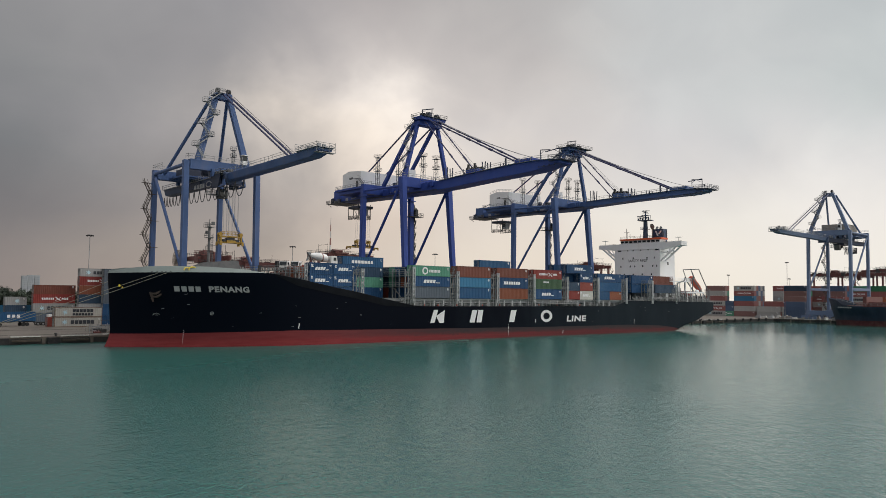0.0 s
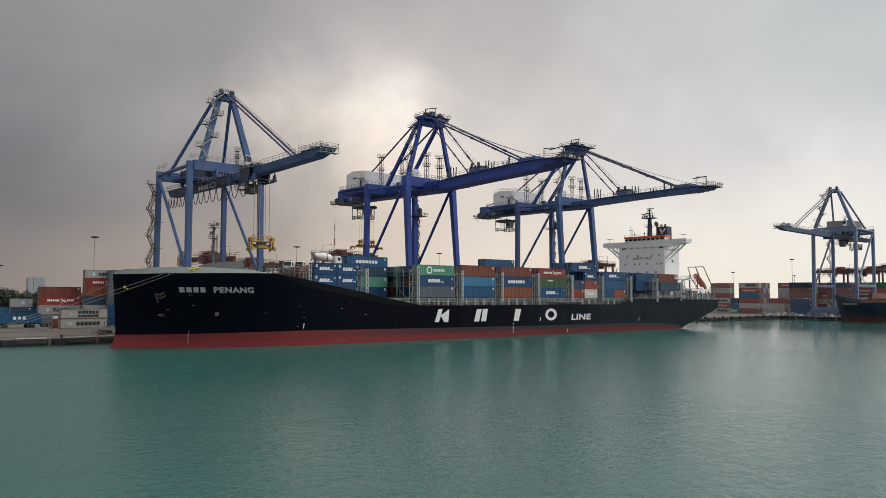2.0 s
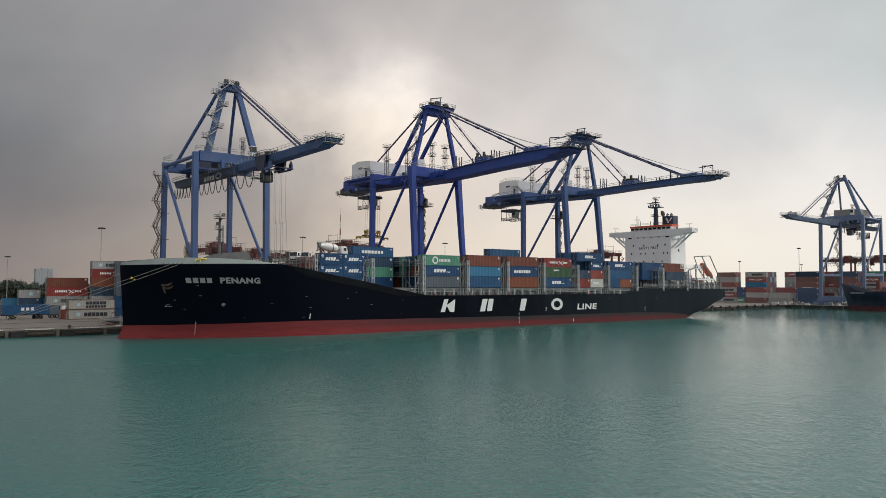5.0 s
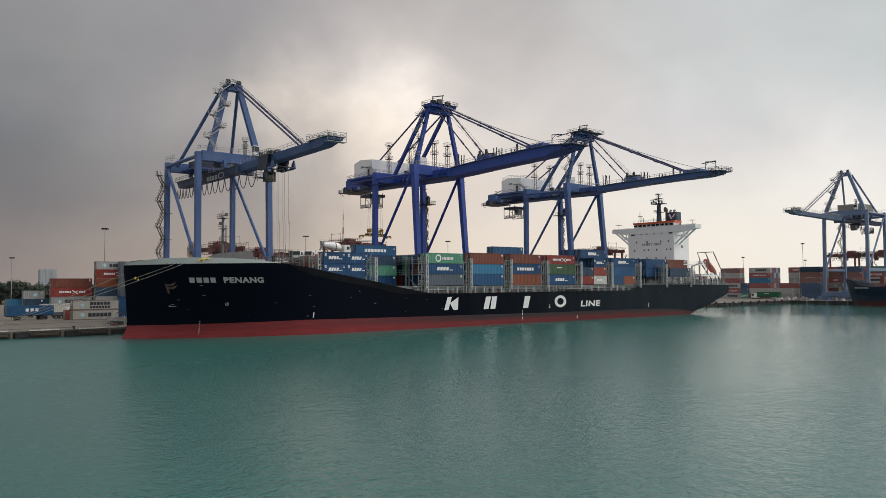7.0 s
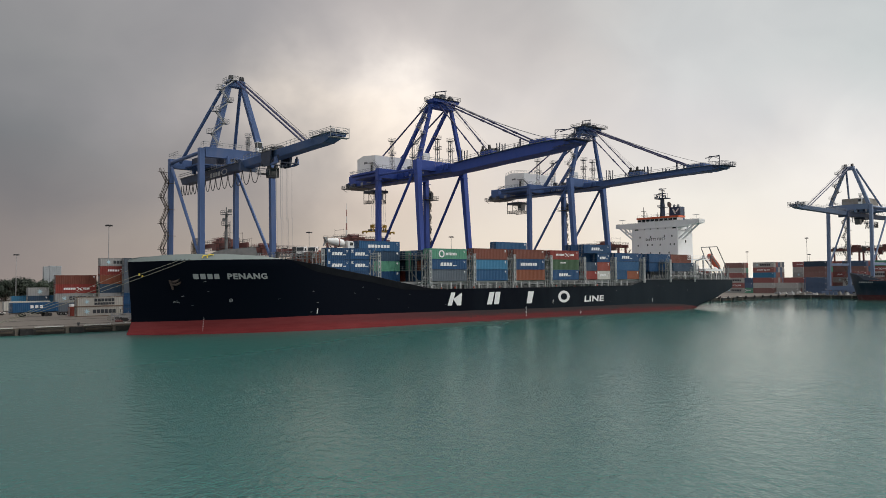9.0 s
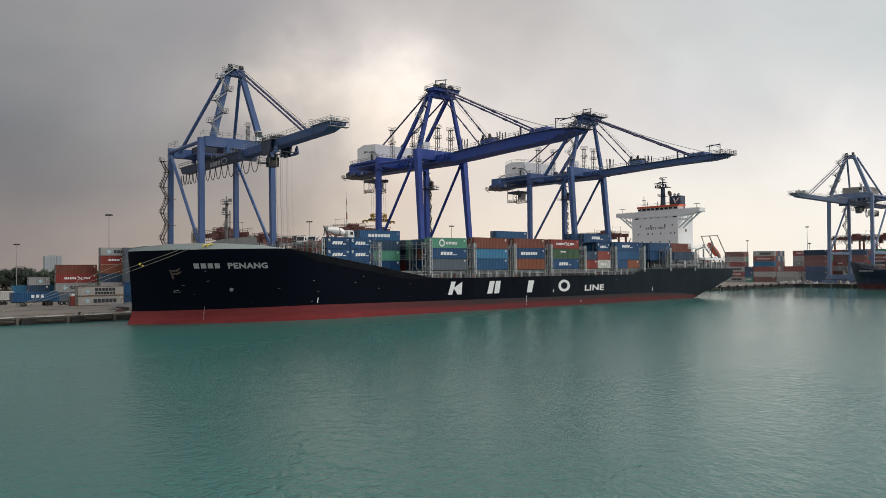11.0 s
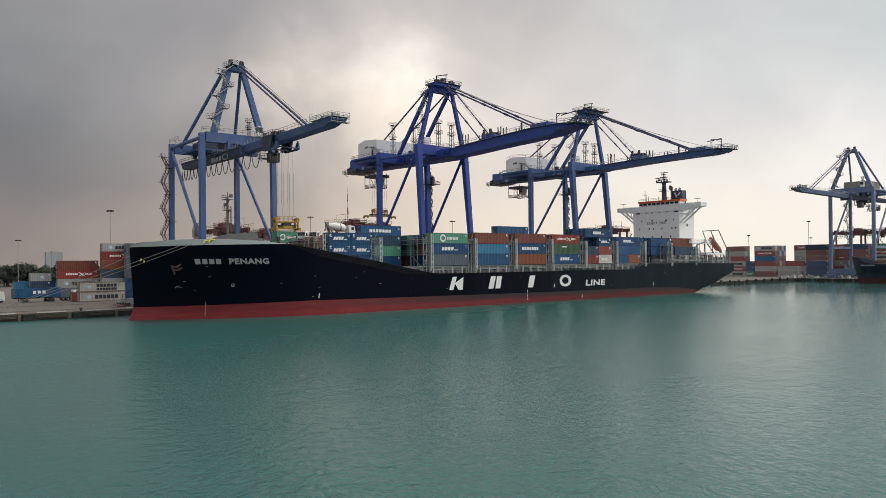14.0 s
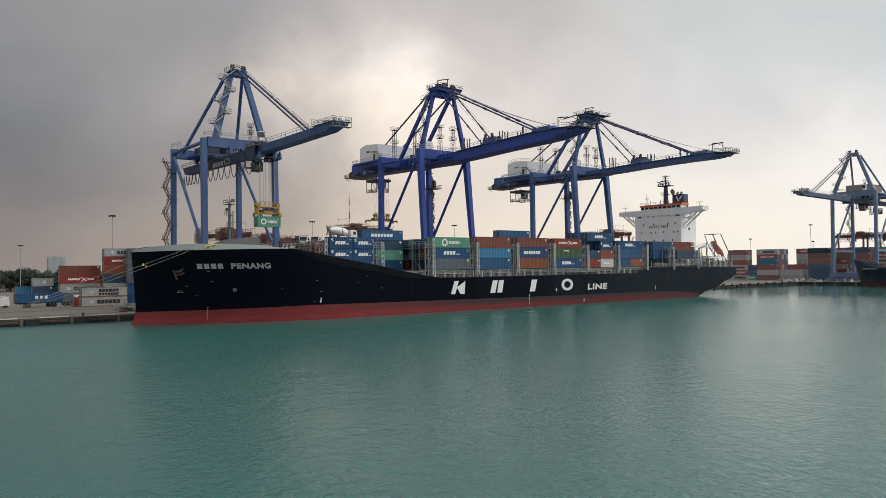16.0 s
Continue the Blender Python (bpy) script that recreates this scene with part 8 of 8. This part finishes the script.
def light_mast(x, y, h, lamps=6, ring=1.1):
    m = thing("light_mast", "tall grey steel floodlight mast over the yard", "light mast", "light masts", pose(x, y, QUAY_Z))
    g = Geo()
    g.tube((0, 0, 0), (0, 0, h), 0.19, 10, 0.1)
    g.ob("pole", GALV, m)
    g = Geo()
    for k in range(9):
        a0, a1 = 2 * math.pi * k / 8, 2 * math.pi * (k + 1) / 8
        g.tube((ring * math.cos(a0), ring * math.sin(a0), h), (ring * math.cos(a1), ring * math.sin(a1), h), 0.07, 4)
    g.tube((-ring, 0, h), (ring, 0, h), 0.07, 4)
    g.tube((0, -ring, h), (0, ring, h), 0.07, 4)
    g.ob("lamp_ring", GALV, m)
    lamp = Geo()
    lamp.prism([(-0.32, 0), (0.32, -0.1), (0.32, 0.3), (-0.25, 0.35)], -0.35, 0.35, "y")
    me = lamp.mesh("floodlight", STEEL_DARK)
    for k in range(lamps):
        o = new("floodlight", me)
        o.parent = m
        a = 2 * math.pi * k / lamps
        o.location, o.rotation_euler = (1.27 * ring * math.cos(a), 1.27 * ring * math.sin(a), h - 0.15), (0, 0.3, a)
    return m


for x, y, top, ring in ((79.9, 140.0, 30.9, 0.7), (72.0, 260.0, 23.8, 0.75), (167.1, 150.0, 31.8, 0.8), (249.8, 150.0, 32.2, 0.8), (416.9, 80.0, 25.0, 0.4),
                        (419.4, 46.5, 31.6, 0.5), (474.0, 70.0, 24.0, 0.45)):
    light_mast(x, y, top - QUAY_Z, 6, ring)

# flat racks, barrier frames and lashing gear on the quay by the bow
g = Geo()
for x in (61.0, 66.5):
    g.beam((x, 62.0, QUAY_Z), (x, 62.0, QUAY_Z + 2.3), 0.12, 0.12)
g.beam((61, 62, QUAY_Z + 2.3), (66.5, 62, QUAY_Z + 2.3), 0.12, 0.12)
g.beam((61, 62, QUAY_Z + 0.9), (66.5, 62, QUAY_Z + 0.9), 0.1, 0.1)
g.beam((61, 62, QUAY_Z + 0.1), (66.5, 62, QUAY_Z + 0.1), 0.1, 0.1)
tagged(g.ob("steel_frame", STEEL_DARK), "rusty open steel frame standing on the quay", "steel frame")


def lashing_rack(x, y, rz, label):
    """A low open steel rack with a rail along its top, for twistlocks and rods."""
    r = thing("lashing_rack", label, "lashing rack", "lashing racks on the quay", pose(x, y, QUAY_Z, 0, 0, rz))
    for dx in (0.0, 2.0, 4.0, 6.0):
        for dy in (0.0, 1.4):
            Geo().box(dx - 0.06, dx + 0.06, dy - 0.06, dy + 0.06, 0.0, 1.9 if dy else 1.5).ob("rack_post", GALV, r)
    for z in (0.5, 1.0, 1.45):
        for dy in (0.0, 1.4):
            Geo().box(-0.1, 6.1, dy - 0.04, dy + 0.04, z - 0.05, z + 0.05).ob("rack_bar", GALV, r)
    rnd = random.Random(rz)
    for k in range(7):
        u = rnd.uniform(0.2, 5.4)
        Geo().beam((u, 0.2, 0.15 + 0.1 * (k % 3)), (u + rnd.uniform(-0.4, 0.6), 1.3, 0.2 + 0.1 * (k % 3)), 0.14, 0.14).ob("lashing_rod", STEEL_DARK, r)
    return r


lashing_rack(54.6, 45.0, 12, "pale steel lashing rack standing open on the quay")
lashing_rack(56.5, 53.0, -8, "pale steel lashing rack beside heaps of lashing gear")
random.seed(31)
for k in range(9):
    x, y = random.uniform(54, 66), random.uniform(40, 58)
    g = Geo()
    g.box(x, x + random.uniform(0.8, 2.6), y, y + random.uniform(0.5, 1.4), QUAY_Z, QUAY_Z + random.uniform(0.25, 1.0))
    for j in range(3):
        g.beam((x + j * 0.5, y - 0.2, QUAY_Z + 0.15), (x + j * 0.5 + 0.4, y + 1.6, QUAY_Z + 0.5), 0.12, 0.12)
    tagged(g.ob("lashing_gear", STEEL_DARK if k % 2 else GANTRY_RED), "heap of rusty lashing gear on the quay", "lashing gear", "lashing gear on the quay")
g = Geo()
g.box(55.2, 57.4, 52.0, 53.2, QUAY_Z, QUAY_Z + 0.9)
g.box(55.4, 56.2, 52.2, 52.9, QUAY_Z + 0.9, QUAY_Z + 1.2)
tagged(g.ob("concrete_block", CONCRETE_PALE, bevel=0.05), "pale concrete block on the quay", "concrete block")

# ---- trees and far things beyond the bow ----


def tree_meshes(seed):
    rnd = random.Random(seed)
    wood = Geo()
    wood.tube((0, 0, 0), (0.2, 0.1, 3.6), 0.38, 8, 0.24)
    crown_at = []
    for k in range(9):
        a = 2 * math.pi * k / 9 + rnd.uniform(-0.3, 0.3)
        r = rnd.uniform(1.6, 4.2)
        top = Vector((r * math.cos(a), r * math.sin(a), rnd.uniform(2.6, 9.6)))
        wood.tube((0.15, 0.1, rnd.uniform(1.6, 3.4)), top, 0.16, 6, 0.05)
        crown_at.append((top, rnd.uniform(1.3, 2.3)))
    crown_at.append((Vector((0.2, 0.1, 9.8)), 2.0))
    crown_at += [(Vector((rnd.uniform(-2.5, 2.5), rnd.uniform(-2.5, 2.5), rnd.uniform(3.5, 7.5))), 2.0) for _ in range(4)]
    leaf = Geo()
    for c, r in crown_at:
        for _ in range(120):
            d = Vector((rnd.gauss(0, 1), rnd.gauss(0, 1), rnd.gauss(0, 0.75)))
            d = d.normalized() * r * rnd.uniform(0.55, 1.08)
            p = c + d
            n = (d.normalized() + Vector((rnd.uniform(-0.7, 0.7), rnd.uniform(-0.7, 0.7), rnd.uniform(-0.2, 0.9)))).normalized()
            s = n.orthogonal().normalized() * rnd.uniform(0.22, 0.5)
            t = n.cross(s) * rnd.uniform(0.6, 1.1)
            leaf.add([p - s, p - t * 0.6, p + s, p + t], [(0, 1, 2, 3)])
    w, l = wood.mesh("trunk", BARK), leaf.mesh("crown", LEAF)
    return w, l


TREES = [tree_meshes(s) for s in (1, 2, 3, 4)]
random.seed(17)
for k in range(96):
    wood_me, leaf_me = TREES[k % 4]
    t_ob = thing("tree", "dark green broad-leaved tree behind the yard", "tree", "trees behind the yard")
    for name, me in (("trunk", wood_me), ("crown", leaf_me)):
        o = new(name, me)
        o.parent = t_ob
    x = 30 + k * 1.2 + random.uniform(-1.0, 1.0)
    y = 286 + (k % 5) * 9 + random.uniform(-4, 4)
    s = random.uniform(0.74, 1.0) * (0.9 + 0.2 * math.exp(-((x - 78) / 25) ** 2))
    t_ob.matrix_basis = pose(x, y, QUAY_Z, 0, 0, random.uniform(0, 360)) @ Matrix.Scale(s, 4)

blk = thing("apartment_block", "far apartment towers above the trees, paled blue-grey by painted haze", "building", "", pose(342, 1500, 1.2))
for k, (x0, w, h) in enumerate(((0, 9.5, 40), (10, 11, 41.5), (21.5, 9.5, 41))):
    g = Geo()
    g.box(x0, x0 + w, 0, 14, 0, h)
    wall_ob = g.ob("tower", FACADE, blk)
    for c in range(3):
        for r in range(10):
            g = Geo()
            g.box(x0 + 1.2 + c * (w - 2) / 3, x0 + 1.2 + c * (w - 2) / 3 + 1.6, -0.15, 0.05, 3 + r * 3.7, 5.2 + r * 3.7)
            g.ob("window", FAR_PANE, wall_ob)

tw = thing("radio_mast", "far red and white lattice radio mast", "radio mast", "", pose(535.5, 700, 1.2))
for k in range(9):
    z0, z1 = 30 + k * 9.0, 39 + k * 9.0
    r0, r1 = 3.2 - k * 0.32, 3.2 - (k + 1) * 0.32
    g = Geo()
    g.tube((0, 0, z0), (0, 0, z1), r0 * 0.75, 6, r1 * 0.75)
    g.ob("mast_section", TOWER_RED if k % 2 else TOWER_WHITE, tw)
g = Geo()
g.tube((0, 0, 0), (0, 0, 30), 2.6, 6, 1.8)
g.ob("mast_base", TOWER_WHITE, tw)

# ---- side berth: stacks, moored ship, tyres, lorries ----
SIDE = "in the yard"
random.seed(4)
C6 = ("red", "grey", "brick red", "grey", "blue", "brown red", "slate", "jade green", "red", "sky blue", "grey")


back_rows = []
# far boxes swap to paler colours that stand in for distance haze
HAZED = {"red": "faded red", "brick red": "faded red", "brown red": "faded brown", "blue": "faded blue", "grey": "faded grey"}


def side_stack(x, y, tiers, rows=1, L=12.192, first=None):
    """Boxes whose long sides face -x; rows go away in +x."""
    for r in range(rows):
        z = QUAY_Z
        for k in range(tiers):
            if r > 0:
                back = random.choice(C6)
                back_rows.append((x + r * 2.5, y, z, HAZED.get(back, back), L, HC, -90.0))
                z += HC
                continue
            col = first[k] if first and r == 0 and k < len(first) else random.choice(C6)
            col = HAZED.get(col, col)
            logo = {"faded red": random.choice(("arrow word", "corner")), "faded grey": random.choice(("star word", "corner")), "jade green": "ring word"}.get(col, "corner")
            container(x + r * 2.5, y, z, col, logo, L, HC, -90.0, SIDE, GY)
            z += HC


side_stack(410, 73.0, 6, 5, first=("brown red", "grey", "red", "sky blue", "red", "grey"))
side_stack(410, 90.5, 6, 2, first=("grey", "red", "grey", "red", "grey", "brown red"))
side_stack(410.3, 79.5, 3, 1, L=6.058, first=("jade green", "blue", "blue"))
side_stack(409, 59.0, 2, 2, first=("grey", "grey"))
side_stack(413, 57.0, 3, 2, first=("grey", "grey", "red"))
side_stack(420, 55.0, 6, 2, L=6.058, first=("grey", "grey", "grey", "grey", "grey", "red"))
side_stack(413, 45.5, 6, 3, first=("blue", "blue", "blue", "brown red", "brown red", "navy"))
side_stack(424, 30.0, 6, 3, first=("slate", "grey", "grey", "red", "brown red", "blue"))
side_stack(428, 36.6, 6, 2, L=6.058, first=("blue", "brown red", "grey", "red", "brown red", "red"))
side_stack(430, 20.5, 6, 2, first=("grey", "red", "brown red", "grey", "red", "jade green"))
side_stack(432, 12.0, 6, 2, first=("navy", "grey", "red", "orange", "red", "green"))
side_stack(436, -4.0, 5, 2, first=("grey", "brown red", "grey", "red", "grey"))
side_stack(436, -20.0, 5, 2)
side_stack(440, -60.0, 5, 2)
for k in range(5):
    side_stack(420 + (k % 2) * 4, 108.0 + k * 14, random.choice((4, 5, 6)), 2)

stowed("yard_containers", "further rows of stacked containers in the yard", back_rows)

other = thing("moored_ship", "dark blue coaster with red boot topping at the side berth", "cargo ship")
OX, OB, OBOW, OLEN = 366.5, 11.5, 3.3, 150.0


def other_half(d, z):
    u = min(1, max(0, d / (20.0 if z > 6 else 28.0)))
    return OB * (1 - (1 - u) ** 2) ** 0.8 * (0.8 + 0.2 * min(1, max(0, z / 9)) if d < 30 else 1.0)


def other_loft(z_of, name, mat):
    ds = [0.05 + 30 * (i / 20) ** 1.5 for i in range(21)] + [30 + (OLEN - 30) * i / 8 for i in range(1, 9)]
    g = Geo()
    for s in (-1, 1):
        vs, fs = [], []
        for d in ds:
            z0, z1 = z_of(d)
            for k in range(5):
                z = z0 + (z1 - z0) * k / 4
                rake = max(0.0, 1 - d / 12) * (z - 11.8) * 0.28
                vs.append((OX + s * other_half(d, z), OBOW - d + rake, z))
        for i in range(len(ds) - 1):
            for k in range(4):
                fs.append((i * 5 + k, i * 5 + 5 + k, i * 5 + 6 + k, i * 5 + 1 + k))
        g.add(vs, fs)
    g.ob(name, mat, other, smooth=True)


DULL_RED = paint("dull_boot_red", (0.085, 0.022, 0.024), 0.6, var=0.3, scale=0.5, dirty=0.5)
NAVY_HULL = paint("navy_hull", (0.015, 0.028, 0.055), 0.45, var=0.3, scale=0.3, dirt=(0.10, 0.06, 0.05), dirty=0.3, streak=0.3)
O_SHEER = ((0, 12.0), (6, 11.0), (9, 8.9), (14, 8.2), (150, 8.2))
other_loft(lambda d: (2.0, lerp_table(d, O_SHEER)), "hull", NAVY_HULL)
other_loft(lambda d: (-2.0, 2.0), "boot_topping", DULL_RED)
g = Geo()
g.prism([(OX - 10.5, -12), (OX + 10.5, -12), (OX + 10.5, -150), (OX - 10.5, -150)], 7.4, 7.6, "z")
g.prism([(OX - 8, -8), (OX + 8, -8), (OX + 10, -12), (OX - 10, -12)], 8.4, 8.6, "z")
g.ob("deck", GANTRY_RED, other)
for k in range(5):
    g = Geo()
    g.box(OX - 8.5, OX + 8.5, -36 - k * 22, -17 - k * 22, 7.6, 10.2)
    g.ob("hatch_cover", GANTRY_RED, other)
g = Geo()
g.box(OX - 9.5, OX + 9.5, -16.5, -15.0, 7.6, 12.6)
g.ob("breakwater", GANTRY_RED, other)
g = Geo()
g.rail([(OX - 9, -3.8, 11.0), (OX - 10.8, -14, 8.4), (OX - 11.2, -140, 8.2)], 1.1, 0.05, 2.4)
g.ob("railing", GALV, other)
for k in range(8):
    g = Geo()
    x = OX - other_half(7.0 + k * 0.9, 9.5) - 0.06
    y = OBOW - 7.0 - k * 0.9
    g.add([(x, y, 7.4), (x - 0.12, y - 0.6, 7.4), (x - 0.12, y - 0.6, 8.0), (x, y, 8.0)], [(0, 1, 2, 3)])
    g.ob("name_bar", LETTER_GREY, other)

# big tyre fenders hung along the far quay, lorries and small gear on its apron
TYRE_ME = Geo()
for k in range(16):
    a0, a1 = 2 * math.pi * k / 16, 2 * math.pi * (k + 1) / 16
    TYRE_ME.tube((0.55 * math.cos(a0), 0, 0.55 * math.sin(a0)), (0.55 * math.cos(a1), 0, 0.55 * math.sin(a1)), 0.28, 6)
TYRE_ME = TYRE_ME.mesh("tyre_fender", RUBBER)
for k in range(15):
    o = tagged(new("tyre_fender", TYRE_ME), "black tyre fender hung on the quay wall", "fender", "tyre fenders on the quay")
    o.location = (262 + k * 7.8, QUAY_Y - 0.6, 1.0)
random.seed(77)
for k in range(36):
    x, y = 380 + random.uniform(0, 22), 48 - k * 1.6
    g = Geo()
    h, w, d = random.uniform(0.5, 1.5), random.uniform(0.8, 2.2), random.uniform(1.0, 3.2)
    g.prism([(0, 0), (d, 0), (d, h * 0.7), (d * 0.7, h), (d * 0.1, h)], 0, w, "x")
    g.box(0.2, 0.6, 0.2, 0.8, h, h + random.uniform(0.1, 0.7))
    g.box(w, w + 0.3, d * 0.3, d * 0.5, 0, h * random.uniform(0.3, 1.2))
    o = tagged(g.ob("dock_gear", random.choice((GALV, FRAME_PALE, STEEL_DARK, CONCRETE_PALE, TOWER_WHITE))), "low crate of dock gear on the quay edge", "dock gear", "dock gear on the quay")
    o.location = (x, y, QUAY_Z)

truck_far = trailer(pose(398, -109, QUAY_Z, 0, 0, -90), "green container lorry driving along the far quay", "green", "short word", CAB_WHITE)
truck_passing = trailer(pose(87.0, 105.0, QUAY_Z), "white container lorry driving through the yard behind parked trailers", "white", "", CAB_WHITE)
truck_near = trailer(pose(8.0, 95, QUAY_Z, 0, 0, 180), "white container lorry arriving on the quay", "white", "", CAB_WHITE)


# ---- what moves ----


def motions():
    cab_y = ((0, 41.9), (0.5, 38.7), (1, 35.4), (1.5, 31.2), (2, 27.5), (2.5, 25.4), (3, 24.3), (3.5, 23.1), (4, 22.4), (6.5, 22.1),
             (9, 22.0), (11.5, 22.0), (13, 22.0), (14, 22.0), (14.6, 22.6), (15, 24.6), (15.3, 26.6), (15.6, 28.9), (16, 32.0))
    walk(trolley, [(t, pose(84.3, y, 37.0)) for t, y in cab_y])
    sp = ((0, 36.2, 24.0), (0.5, 34.2, 24.1), (1, 30.6, 24.1), (1.5, 24.8, 23.9), (2, 21.3, 22.2), (2.5, 19.4, 20.0), (3, 18.2, 18.4),
          (3.5, 17.0, 16.5), (4, 15.8, 15.4), (5, 15.6, 12.9), (6.5, 15.6, 12.6), (9, 15.6, 12.6), (11.5, 15.6, 12.6), (12.3, 15.6, 14.0),
          (13, 15.7, 16.5), (13.3, 15.7, 17.5), (13.6, 15.8, 18.7), (14, 15.7, 20.3), (14.3, 16.0, 21.5), (14.6, 17.0, 22.6),
          (15, 19.1, 24.5), (15.3, 21.0, 25.2), (15.6, 23.3, 25.5), (16, 26.4, 25.6))
    sp = [(t, y, z - (0.7 if t > 11.6 else 0.0)) for t, y, z in sp]
    walk(spreader, [(t, pose(84.3, y, z - 0.6)) for t, y, z in sp])
    rest = (81.27, 15.6 - 1.22, 12.6 - 1.05 - ST)
    walk(lifted, [(0, pose(*rest)), (6.5, pose(*rest)), (9, pose(*rest)), (11.5, pose(*rest))] +
         [(t, pose(81.27, y - 1.22, z - 1.05 - ST)) for t, y, z in sp if t > 11.6])

    walk(truck_far, [(t, pose(398, 50.8 + 25.0 * (t - 6.4) - 3.6, QUAY_Z, 0, 0, -90)) for t in (0, 4, 6.4, 8, 12, 16)])
    walk(water, [(t, pose(0.35 * t, -0.6 * t, -0.3)) for t in (0, 4, 8, 12, 16)])
    walk(truck_passing, [(t, pose(x, 105.0, QUAY_Z)) for t, x in ((0, 87.0), (6.3, 56.0), (8.4, 44.8), (8.8, 42.5), (11.4, 29.7), (16, 6.0))])
    near = ((0, 8.0), (8.0, 16.0), (11.4, 28.0), (13.0, 34.9), (14, 35.4), (16, 36.0))
    walk(truck_near, [(t, pose(x, 95.0, QUAY_Z, 0, 0, 180)) for t, x in near])


motions()
